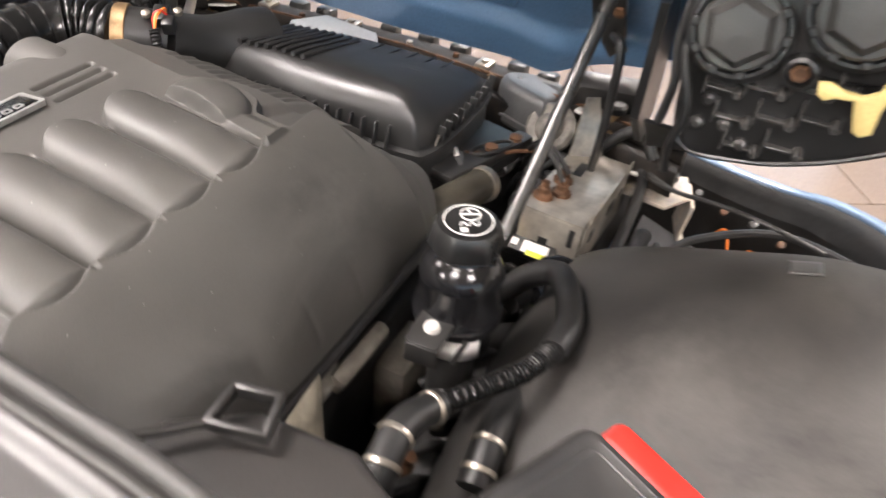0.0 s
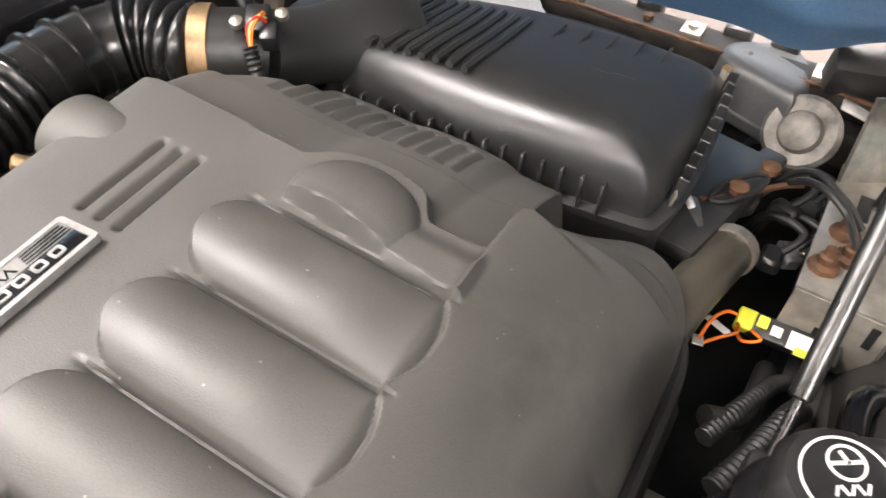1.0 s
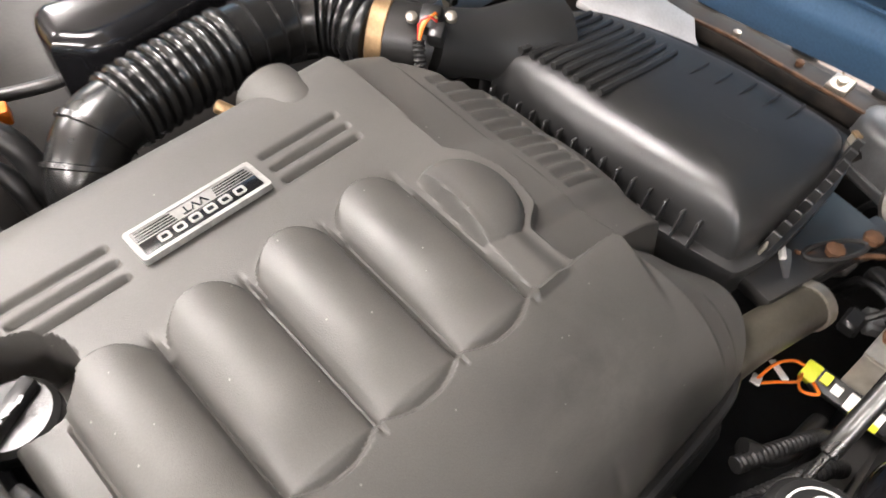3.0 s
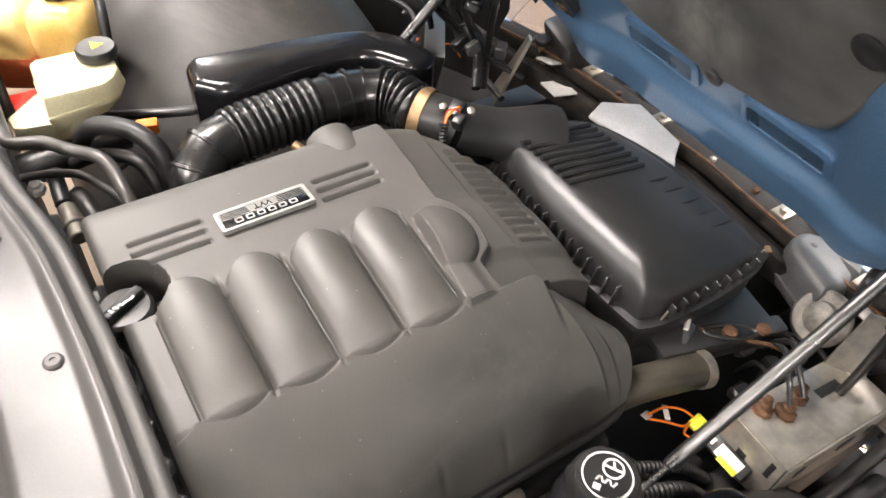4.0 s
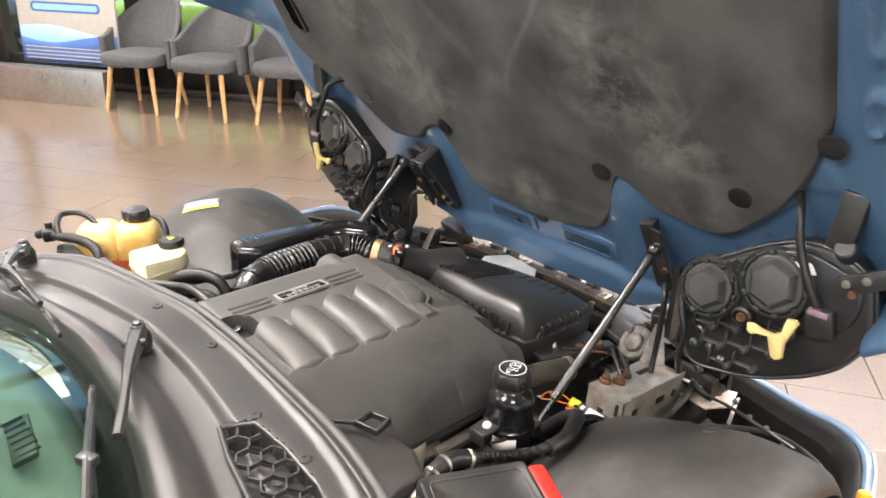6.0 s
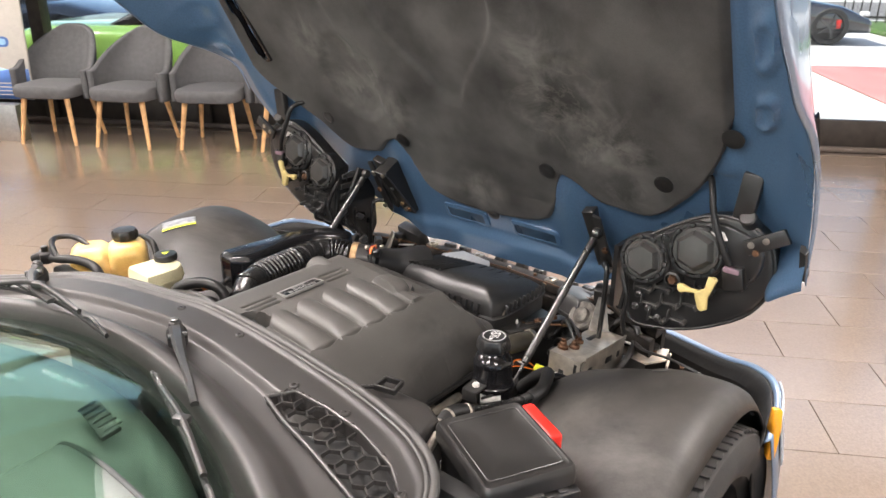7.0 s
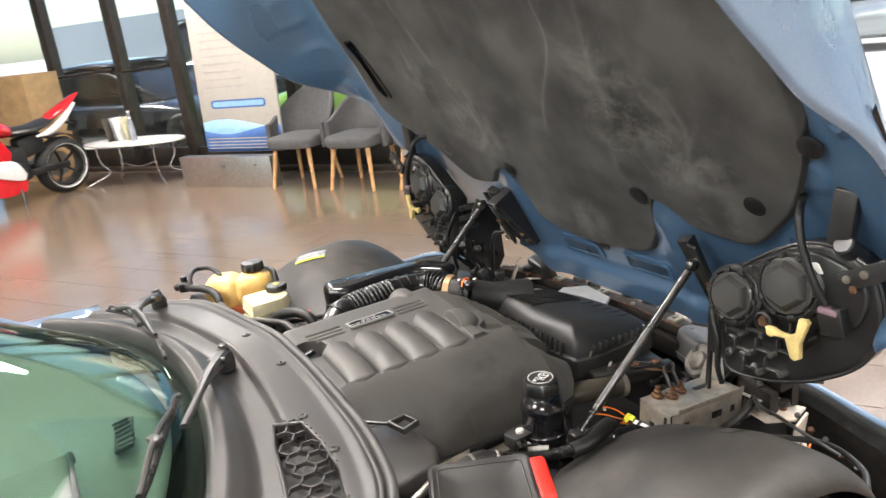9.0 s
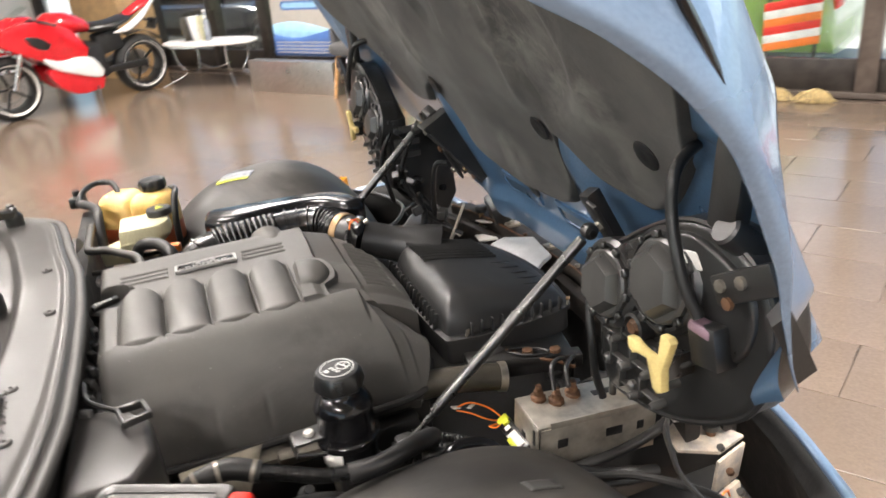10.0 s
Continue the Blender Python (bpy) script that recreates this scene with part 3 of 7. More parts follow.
for dx, dy, w in ((0, 0, .03), (.012, .012, .012), (-.012, -.008, .014), (.006, -.026, .03)):
    part("moulded_mark", Geo().box((.548 + dx, -.125 + dy, lid_top(.548 + dx, -.125) + .0002), (.0012, w, .0006), 0, (0, 8, 4)), CAPP, airbox)
for i, (cx, cy, rz) in enumerate(((.462, -.240, 20), (.672, -.226, 60))):
    g = Geo().box((cx, cy - .003, .652), (.009, .003, .026), .0012, (12, 0, rz))
    part("clip", g, ZINC, airbox, "small spring clip")
# neck to the air hose
g = Geo()
P0, P1 = Vector((.535, .10, .672)), Vector((.385, .150, .722))
d = (P1 - P0).normalized()
g.tube([P0, P0.lerp(P1, .4), P0.lerp(P1, .7), P1], lambda s: lerp(.058, .038, smooth(0, .11, s)), 24, 8)
part("neck", g, AIRBOX, airbox)
g = Geo().tube([(.386, .150, .722), (.37, .163, .728), (.352, .182, .732)], .0385, 24)
maf = part("mass_air_flow_tube", g, BLACKD, car)
g = Geo().box((.378, .135, .762), (.03, .022, .016), .003, (0, -20, 30)).box((.372, .118, .756), (.02, .016, .02), .003, (0, -20, 30))
part("connector", g, BLACK, maf)
for px, py in ((.362, .145), (.392, .118)):
    part("screw", Geo().lathe([(.006, 0), (.006, .006), (.003, .008)], pose(px, py, .765, 0, -20, 30), 12), ZINC, maf)
for k, mt in enumerate((RED, YELLOW, ORANGE)):
    g = Geo().tube([(.375 + k * .004, .122 + k * .004, .768), (.366 + k * .004, .125, .776), (.358, .130 - k * .003, .768), (.352, .125, .745)], .0014, 6)
    part("wire", g, mt, maf)
g = Geo().tube([(.352, .125, .755), (.345, .115, .735), (.348, .108, .70)], lambda s: .006 + .0012 * math.sin(s * 1400), 10, 24)
part("loom", g, RUBBER, maf)
g = Geo().rod((.358, .177, .731), (.348, .192, .7325), .0415, 28, bev=.001)
part("hose_clamp", g, BRASS, car, "brassy band clamp on the air hose")

# ribbed intake hose
HOSE = [(.350, .188, .732), (.335, .232, .735), (.300, .262, .735), (.245, .272, .735), (.175, .270, .734), (.10, .264, .732), (.055, .255, .725), (.025, .235, .70), (.018, .225, .66)]


def hose_r(s):
    if s < .07:
        return .036 + .0065 * abs(math.sin(s * math.pi / .0135)) ** .6
    if s < .175:
        return .0385 + (.0045 if (s - .07) % .026 < .0045 else 0)
    if s < .305:
        return .036 + .0065 * abs(math.sin((s - .175) * math.pi / .0125)) ** .6
    return .0375 + (.004 if (s - .305) % .034 < .0045 else 0)


g = Geo().tube(HOSE, hose_r, 32, 48)
hose = part("intake_hose", g, HOSEM, car, "glossy black corrugated air intake hose", sharp=50)
# resonator duct behind it
g = Geo()
DU = [(.072, .36, .05), (.085, .425, .0), (.14, .43, 0), (.32, .405, 0), (.40, .36, 0), (.43, .28, 0), (.38, .26, 0), (.33, .32, 0), (.25, .335, 0), (.12, .325, 0)]
out = [(p.x, p.y) for p in spline([(x, y, 0) for x, y, _ in DU] + [(DU[0][0], DU[0][1], 0)], 5)[:-1]]
g.slab(out, .665, .768, .020, seg=5)
part("resonator_duct", g, GLOSS, car, "glossy black air resonator duct")

# coolant tank
g = Geo()
TM = pose(-.073, .714, .706, 0, 0, -30) @ Matrix.Diagonal((.95, .95, 1, 1))
for cx in (-.052, .045):
    rings = []
    for z, k in ((-.05, .86), (-.045, .95), (-.02, 1.0), (.025, 1.0), (.045, .9), (.056, .7), (.06, .4)):
        rings.append([TM @ Vector((cx + x * k, y * k, z)) for x, y in rrect(.112, .115, .035, 6)])
    g.loft(rings)
tank = part("coolant_tank", g, TANK, car, "amber translucent coolant expansion tank with black cap")
g = Geo()
g.loft([[TM @ Vector((x * k - .003, y * k, z)) for x, y in rrect(.205, .118, .035, 6)] for z, k in ((-.085, .9), (-.08, 1), (-.030, 1.01), (-.026, .98))])
part("coolant_band", g, COOLANT, tank, "red coolant showing at the bottom")
g = Geo()
n = 60
pr = []
for r0, z in ((.026, .052), (.027, .06), (.033, .062), (.035, .066), (.035, .082), (.031, .088), (.0001, .09)):
    pr.append([TM @ Vector((.045 + r0 * (1 + (.05 if z > .061 else 0) * math.cos(10 * a)) * math.cos(a), .012 + r0 * (1 + (.05 if z > .061 else 0) * math.cos(10 * a)) * math.sin(a), z)) for a in (2 * math.pi * k / n for k in range(n))])
g.loft(pr)
part("cap", g, BLACK, tank)
for pts, r in (([(-.212, .715, .755), (-.209, .74, .775), (-.192, .788, .781), (-.17, .812, .782), (-.140, .803, .78), (-.126, .77, .775), (-.118, .735, .76)], .0075),
               ([(.000, .728, .748), (.012, .718, .757), (.022, .690, .757), (.016, .64, .75), (.008, .615, .70), (.006, .61, .64)], .0085),
               ([(-.240, .80, .745), (-.226, .775, .755), (-.21, .72, .757), (-.187, .69, .756), (-.171, .65, .753), (-.167, .60, .745), (-.168, .565, .70), (-.168, .55, .66)], .0115)):
    part("hose", Geo().tube(pts, r, 10), RUBBER, tank)
part("hose_joint", Geo().box((-.222, .765, .755), (.03, .05, .03), .006, (0, 0, -20)).rod((-.222, .765, .745), (-.222, .765, .785), .009, bev=.002), BLACKD, tank)

# brake master cylinder reservoir
g = Geo()
MM = pose(-.022, .512, .752, 0, 0, -24)
g.loft([[(lerp(-.062, x, k), lerp(.492, y, k), z + dz * (x + .12)) for x, y in ((-.118, .436), (-.034, .434), (-.014, .447), (-.002, .47), (-.002, .525), (-.02, .545), (-.108, .547), (-.117, .54))] for z, k, dz in ((.682, .86, .25), (.688, .95, .25), (.712, 1.0, .15), (.714, 1.03, .1), (.719, 1.03, .1), (.721, 1.0, .05), (.746, .97, 0), (.751, .93, 0), (.7525, .86, 0))])
g.loft([[(lerp(-.13, x, k), lerp(.482, y, k), z) for x, y in ((-.170, .484), (-.167, .456), (-.160, .450), (-.09, .437), (-.09, .53), (-.117, .532), (-.125, .527))] for z, k in ((.672, .9), (.677, .98), (.700, 1), (.705, .97), (.7065, .9))])
mc = part("brake_fluid_reservoir", g, CREAM, car, "cream plastic brake fluid reservoir with black cap")
g = Geo().lathe([(.024, 0), (.029, .002), (.030, .005), (.030, .014), (.027, .018), (.0001, .019)], MM @ pose(0, 0, 0), 36)
part("cap", g, BLACK, mc)
g = Geo().slab([(.006 * math.cos(a) * 2, .006 * math.sin(a) * 2) for a in (k * 2.09 for k in range(3))], .0, .0008, 0, MM @ pose(0, 0, .019, 0, 0, 20))
part("pictogram", g, LABELY, mc)
g = Geo().rod((-.19, .44, .64), (-.02, .455, .65), .026, bev=.005).lathe([(.10, 0), (.105, .01), (.105, .05), (.08, .07), (.03, .075)], pose(-.26, .47, .64, 0, 90, 0), 32)
part("brake_booster", g, BLACKD, car)
g = Geo().box((-.14, .58, .655), (.06, .05, .03), .006)
part("sensor_housing", g, RED, car)

# pipes and hoses behind the engine on the driver's side
for name, pts, r, mt in (
        ("heater_pipe", [(-.180, .545, .735), (-.178, .52, .752), (-.178, .48, .752), (-.178, .44, .750), (-.178, .385, .748), (-.172, .360, .748), (-.137, .347, .746), (-.109, .315, .745), (-.084, .297, .739), (-.074, .275, .735), (-.070, .225, .726), (-.066, .18, .70)], .0092, PIPEM),
        ("fuel_line", [(-.205, .355, .69), (-.185, .348, .70), (-.146, .340, .70), (-.112, .321, .70), (-.091, .284, .70), (-.076, .249, .70), (-.06, .20, .69)], .006, PIPEM),
        ("vacuum_hose", [(-.095, .42, .65), (-.088, .395, .70), (-.072, .374, .730), (-.05, .350, .741), (-.026, .323, .741), (-.008, .291, .727), (-.003, .275, .69), (-.006, .265, .63)], .0135, RUBBER),
        ("vacuum_hose", [(-.11, .40, .66), (-.07, .36, .69), (-.03, .30, .70), (-.02, .26, .64)], .010, RUBBER),
        ("heater_hose", [(-.122, .315, .672), (-.117, .285, .68), (-.112, .25, .672), (-.10, .20, .65)], .0125, RUBBER),
        ("vacuum_hose", [(-.062, .335, .675), (-.045, .315, .700), (-.030, .300, .705)], .004, BLACKD),
        ("cable", [(-.10, .52, .66), (.05, .45, .665), (.12, .44, .66)], .008, BLACKD)):
    part(name, Geo().tube(pts, r, 10), mt, car)
g = Geo().box((-.003, .357, .718), (.03, .02, .018), .003, (0, 0, -15))
part("connector", g, ORANGE, car, "small orange electrical connector")
part("fitting", Geo().rod((-.140, .345, .688), (-.143, .292, .680), .011, bev=.002).rod((-.141, .352, .689), (-.140, .344, .688), .0135, bev=.002), BLACK, car)
part("fitting", Geo().rod((-.141, .292, .676), (-.139, .232, .668), .0125, bev=.002).rod((-.140, .262, .672), (-.139, .252, .671), .0155, bev=.002), ALCAST, car, "dull metal pipe union")
part("bolt", Geo().lathe([(.012, -.01), (.012, .0), (.008, .003), (.008, .008), (.0001, .009)], pose(-.167, .345, .682, 12, 0, 0), 6), PALE, car)

# wheel arch liners
LXC = .285


def liner_z(x, y):
    a = abs(y)
    top = curve_at([(.44, .54), (.47, .60), (.52, .642), (.58, .672), (.66, .705), (.75, .736), (.83, .744), (.865, .735), (.885, .70)], a)
    dx = abs((x - LXC) / (.32 if x > LXC else .40))
    return .28 + (top - .28) * max(0, 1 - dx ** 2.15) ** (1 / 2.15)


def liner_fn(g, s):
    def f(u, v):
        ang = math.pi * u
        x = LXC - (.40 if u < .5 else .32) * math.cos(ang) * .999
        return (x, s * lerp(.44, .885, v), liner_z(x, lerp(.44, .885, v)))
    g.grid(f, 72, 44)
    g.grid(lambda u, v: (lerp(-.10, .60, u), s * (.44 - .015 * v), lerp(liner_z(lerp(-.10, .60, u), .44), .30, v)), 30, 4)


liners = both("wheel_arch_liner", liner_fn, LINER, car, "dusty black plastic wheel arch liner", thick=.004)
LC, LS = math.cos(radians(-32)), math.sin(radians(-32))


def on_liner(a, b_, up):
    x, y = .185 + a * LC - b_ * LS, .79 + a * LS + b_ * LC
    return (x, y, liner_z(x, y) + .002 + up)


lab = part("label", Geo().grid(lambda s, t: on_liner(lerp(-.05, .05, s), lerp(-.024, .024, t), .0015), 12, 8), LABELG, liners[1], "silver and yellow warning label", thick=.001)
part("label_stripe", Geo().grid(lambda s, t: on_liner(lerp(-.05, .05, s), lerp(-.024, -.013, t), .003), 12, 2), LABELY, lab, thick=.0008)
part("drain_mark", Geo().grid(lambda s, t: (lambda x, y: (x, y, liner_z(x, y) + .0035))(lerp(.345, .385, s), lerp(-.725, -.695, t)), 5, 5), CAPP, liners[0], thick=.001)

# fuse box
FB = pose(-.082, -.630, .672, 0, 0, -27)
g = Geo().box((0, 0, .0), (.15, .19, .11), .008, m=FB, seg=3)
g.box((.06, -.10, .01), (.05, .03, .06), .006, m=FB)
fuse = part("fuse_box", g, BLACK, car, "black plastic under-hood fuse box with lid")
g = Geo()
g.loft([[FB @ Vector((x * k, y * k, z)) for x, y in rrect(.168, .205, .012, 5)] for z, k in ((.045, 1.0), (.066, 1.0), (.074, .985), (.079, .95), (.0795, .90), (.0785, .885), (.0785, .3))])
part("lid", g, BLACKD, fuse)
g = Geo()
for x, y, w, h in ((.0, -.099, .04, .025), (-.055, -.099, .018, .018), (.055, -.099, .018, .018), (-.0, -.099, .12, .01)):
    g.box((x, y - .005, .035), (w, .012, h), .003, m=FB)
part("latch", g, BLACKD, fuse)
part("lid_border", Geo().tube([FB @ Vector((x, y, .0795)) for x, y in rrect(.135, .165, .008, 3)] + [FB @ Vector((*rrect(.135, .165, .008, 3)[0], .0795))], .0011, 6, 1, raw=True), CAPP, fuse)
g = Geo().box((.093, .036, .056), (.029, .108, .044), .008, m=FB, seg=3).box((.093, .036, .030), (.022, .09, .03), .004, m=FB)
part("positive_terminal_cover", g, RED, car, "red positive jump terminal cover")
g = Geo().rod((-.17, -.52, .70), (-.10, -.50, .715), .008)
part("lid_hinge", g, ZINC, fuse)

# cowl
SEAL = [(-.70, -.36), (-.66, -.315), (-.6, -.23), (-.5, -.183), (-.33, -.160), (-.13, -.156), (.05, -.164), (.2, -.190), (.34, -.212), (.46, -.236), (.52, -.268), (.6, -.33), (.68, -.385)]


def seal_x(y):
    return curve_at(SEAL, y)


def cowl_z(y):
    return curve_at([(-.7, .752), (-.51, .770), (-.28, .785), (-.07, .800), (.11, .810), (.3, .806), (.48, .792), (.7, .77)], y)


def glass_x(y):
    return -.375 - .50 * y * y


GRILLE = [(-.285, -.262), (-.238, -.285), (-.232, -.36), (-.236, -.45), (-.262, -.545), (-.30, -.60), (-.345, -.615), (-.362, -.59), (-.345, -.52), (-.322, -.42), (-.305, -.33)]
gz = .7755


def inside(poly, x, y):
    c = False
    for (x0, y0), (x1, y1) in zip(poly, poly[1:] + poly[:1]):
        if (y0 > y) != (y1 > y) and x < (x1 - x0) * (y - y0) / (y1 - y0) + x0:
            c = not c
    return c


def cowl_pt(s, t):
    y = lerp(-.70, .70, s)
    x0, x1 = seal_x(y), glass_x(y) - .03
    x = lerp(x0, x1, t)
    z = cowl_z(y) + curve_at([(0, -.004), (.06, .004), (.12, 0), (.36, .001), (.44, -.013), (.58, -.016), (.68, .004), (.75, .014), (.82, .012), (.86, -.004), (.89, -.030), (1, -.034)], t)
    if inside(GRILLE, x, y):
        z -= .035
    return (x, y, z)


g = Geo().grid(cowl_pt, 200, 90)
cowl = part("cowl_panel", g, COWL, car, "dusty grey plastic cowl panel below the windshield", thick=.003, sharp=60)
g = Geo()
g.tube([(seal_x(y) + .006, y, cowl_z(y) - .004) for y in [lerp(-.69, .68, k / 40) for k in range(41)]], .009, 10, 2)
g.tube([(seal_x(y) - .012, y, cowl_z(y) + .003) for y in [lerp(-.69, .68, k / 40) for k in range(41)]], .004, 8, 2)
part("hood_seal", g, SEALM, car, "grey rubber hood weatherstrip")
for x, y in ((-.217, .111), (-.198, -.066), (-.232, -.275), (-.225, -.40), (-.30, -.60)):
    g = Geo().lathe([(.0095, -.004), (.0095, .001), (.007, .003), (.003, .003), (.003, .001), (.0001, .001)], Matrix.Translation((x, y, cowl_z(y) + .002)), 16)
    part("push_clip", g, COWL, cowl)
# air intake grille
# near-black plate, the shade below the mesh put into its colour
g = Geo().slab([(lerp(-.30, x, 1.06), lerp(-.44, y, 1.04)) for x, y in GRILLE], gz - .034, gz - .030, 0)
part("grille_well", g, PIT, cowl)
g = Geo()
gp = [(x, y, cowl_z(y) - .003) for x, y in GRILLE]
g.tube(gp + [gp[0]], .004, 8, 1, raw=True)
hx = .0195
done = set()
for i in range(-2, 16):
    for j in range(0, 30):
        cx, cy = -.37 + i * hx * 1.5, -.63 + j * hx * 1.732 + (hx * .866 if i % 2 else 0)
        P = [(cx + hx * math.cos(radians(60 * k)), cy + hx * math.sin(radians(60 * k))) for k in range(6)]
        for a, b in zip(P, P[1:] + P[:1]):
            key = tuple(sorted(((round(a[0], 4), round(a[1], 4)), (round(b[0], 4), round(b[1], 4)))))
            if key in done or not (inside(GRILLE, *a) and inside(GRILLE, *b)):
                continue
            done.add(key)
            mx, my = (a[0] + b[0]) / 2, (a[1] + b[1]) / 2
            g.box((mx, my, cowl_z(my) - .007), (math.hypot(b[0] - a[0], b[1] - a[1]), .0028, .008), 0, (0, 0, math.degrees(math.atan2(b[1] - a[1], b[0] - a[0]))))
part("hexagon_grille", g, COWL, cowl, "black hexagon mesh air intake grille")

# windshield, wipers
def ws_pt(s, t):
    y = lerp(-.68, .68, s)
    x = glass_x(y * (1 - .1 * t)) - .72 * t
    return (x, y * (1 - .1 * t), cowl_z(y) - .02 + .40 * t - .06 * t * t)


ws = part("windshield", Geo().grid(ws_pt, 40, 20), WINDSHIELD, car, "green tinted windshield glass", thick=.005)
g = Geo().grid(lambda s, t: (lambda p: (p[0], p[1], p[2] - .006))(ws_pt(s, t * .07)), 40, 2)
part("black_border", g, GLOSS, ws)
g = Geo().grid(lambda s, t: (glass_x(lerp(-.64, .64, s)) - .05 - .72 * t, lerp(-.64, .64, s), .745 + .05 * math.sin(t * 2.6)), 40, 20)
# dash colour lightened to stand in for the ceiling reflected in the windshield
DASH = material("dashboard", (.17, .19, .18), .5, var=.1, scale=6, bump=.3, bump_scale=600)
DASHD = material("dark_dash_trim", (.05, .055, .055), .5, var=.2, bump=.2)
dash = part("dashboard", g, DASH, car, "dashboard top under the glass, paled for the ceiling's reflection", thick=.01)
g = Geo().grid(lambda s, t: (-.60 - .34 * t, -.36 + .19 * (2 * s - 1) * (1 - .15 * t), .80 + .055 * math.sqrt(max(0, 1 - (2 * s - 1) ** 2)) - .01 * t), 24, 10)
part("instrument_hood", g, DASH, dash, thick=.006)
part("hood_lip", Geo().tube([(-.60, -.36 + .19 * math.cos(k * math.pi / 12), .80 + .056 * math.sin(k * math.pi / 12)) for k in range(13)], .005, 8, 3), DASHD, dash)
part("dash_body", Geo().box((-.90, 0, .60), (.75, 1.42, .22), .03), DASHD, dash)
v = part("defroster_vent", Geo().box((glass_x(-.12) - .13, -.12, .792), (.035, .11, .010), .004, (0, -14, -8)), DASHD, dash)
for k in range(6):
    part("vent_slat", Geo().box((glass_x(-.12) - .13, -.165 + k * .018, .798), (.030, .003, .005), .001, (0, -14, -8), seg=1), DASHD, v)
for s in (-1, 1):
    g = Geo().tube([(glass_x(.68) + .0, s * .69, cowl_z(s * .68) - .03), (glass_x(.66) - .35, s * .665, .96), (glass_x(.6) - .74, s * .63, 1.12)], .022, 12)
    part("windshield_pillar", g, BLUEOUT, car)


def wiper(path, blade):
    path = [Vector(p) for p in path]
    d0 = (path[1] - path[0]).normalized()
    g = Geo().lathe([(.019, -.035), (.020, -.010), (.017, -.002), (.012, .004), (.012, .012), (.008, .015), (.0001, .016)], Matrix.Translation(path[0]), 20)
    P = spline(path, 8)
    rings = []
    for i, p in enumerate(P):
        t = (P[min(i + 1, len(P) - 1)] - P[max(i - 1, 0)]).normalized()
        side = t.cross(Vector((0, 0, 1))).normalized()
        up = side.cross(t)
        f = i / (len(P) - 1)
        hw, hh = lerp(.0135, .0065, smooth(.05, .6, f)), lerp(.010, .0045, smooth(.1, .5, f))
        rings.append([p + side * x + up * y for x, y in ((-hw, -hh), (-hw, hh * .4), (-hw * .55, hh), (hw * .55, hh), (hw, hh * .4), (hw, -hh))])
    w = part("wiper_arm", g.loft(rings), BLACKD, car, "black wiper arm resting on the glass")
    part("arm_hinge", Geo().rod(path[0] + d0 * .055 + Vector((-.016, .008, .002)), path[0] + d0 * .055 + Vector((.016, -.008, .002)), .007, 12, bev=.001), BLACK, w)
    part("pivot_nut", Geo().lathe([(.009, .010), (.009, .019), (.005, .021), (.0001, .021)], Matrix.Translation(path[0]), 6), CAPP, w)
    B = [Vector(p) for p in blade]
    part("blade", Geo().tube([p + Vector((0, 0, -.006)) for p in B], .0045, 8), RUBBER, w)
    P = spline(B, 10)
    n = len(P) - 1
    part("blade_bridge", Geo().tube([P[int(n * .18)] + Vector((0, 0, .004)), P[int(n * .5)] + Vector((0, 0, .022)), P[int(n * .82)] + Vector((0, 0, .004))], .0055, 8), BLACKD, w)
    for k in range(1, n - 4, 6):
        g = Geo().tube([P[k] + Vector((0, 0, -.002)), P[min(n, k + 2)] + Vector((0, 0, .009)), P[min(n, k + 5)] + Vector((0, 0, -.002))], .0035, 6)
        part("blade_spring", g, CAPP, w)
    part("blade_clip", Geo().box(tuple(P[n // 2] + Vector((0, 0, .020))), (.018, .026, .014), .004, (0, 0, 25)), BLACK, w)


wiper([(-.292, .004, .832), (-.345, -.10, .846), (-.398, -.215, .850), (-.430, -.28, .850)], [(-.405, -.105, .832), (-.458, -.263, .845), (-.503, -.394, .852), (-.56, -.54, .858)])
wiper([(-.33, .53, .820), (-.375, .45, .838), (-.405, .36, .845), (-.41, .27, .848)], [(-.455, .50, .835), (-.420, .40, .842), (-.392, .26, .842), (-.395, .075, .836)])

# ---- hood, opened towards the front ----
HO, HUP, HIN = Vector((.76, 0, .74)), Vector((-.464, 0, .886)), Vector((-.886, 0, -.464))


def hood(y, u, w):
    # the hood sits a little towards the near side
    if y > .3:
        y -= .036 * smooth(.3, .9, y)
    return HO + Vector((0, y, 0)) + HUP * u + HIN * w


HM = Matrix(((0, HUP.x, HIN.x, HO.x), (1, 0, 0, 0), (0, HUP.z, HIN.z, HO.z), (0, 0, 0, 1)))
PAD_LOW = [(0, .060), (.12, .070), (.2, .10), (.245, .17), (.27, .25), (.288, .28), (.315, .272), (.40, .21), (.50, .202), (.62, .294), (.70, .43), (.735, .56)]
EDGE = [(0, -.105), (.25, -.095), (.4, -.05), (.5, -.03), (.62, .03), (.74, .09), (.80, .15), (.848, .205), (.887, .244), (.915, .268)]
EDGE_W = [(.1, .135), (.27, .132), (.34, .120), (.40, .106), (.50, .101), (.57, .116), (.646, .15), (.70, .185), (.75, .215), (.83, .247), (.90, .275), (1.0, .305), (1.18, .335)]


def edge_u(y):
    # the far corner ends a little higher
    return curve_at(EDGE, abs(y)) + .14 * smooth(.74, .90, y)


def edge_w(y, u):
    # the far flange runs out before the corner
    return curve_at(EDGE_W, u) - (.08 * smooth(.72, .45, u) if y > 0 else 0)


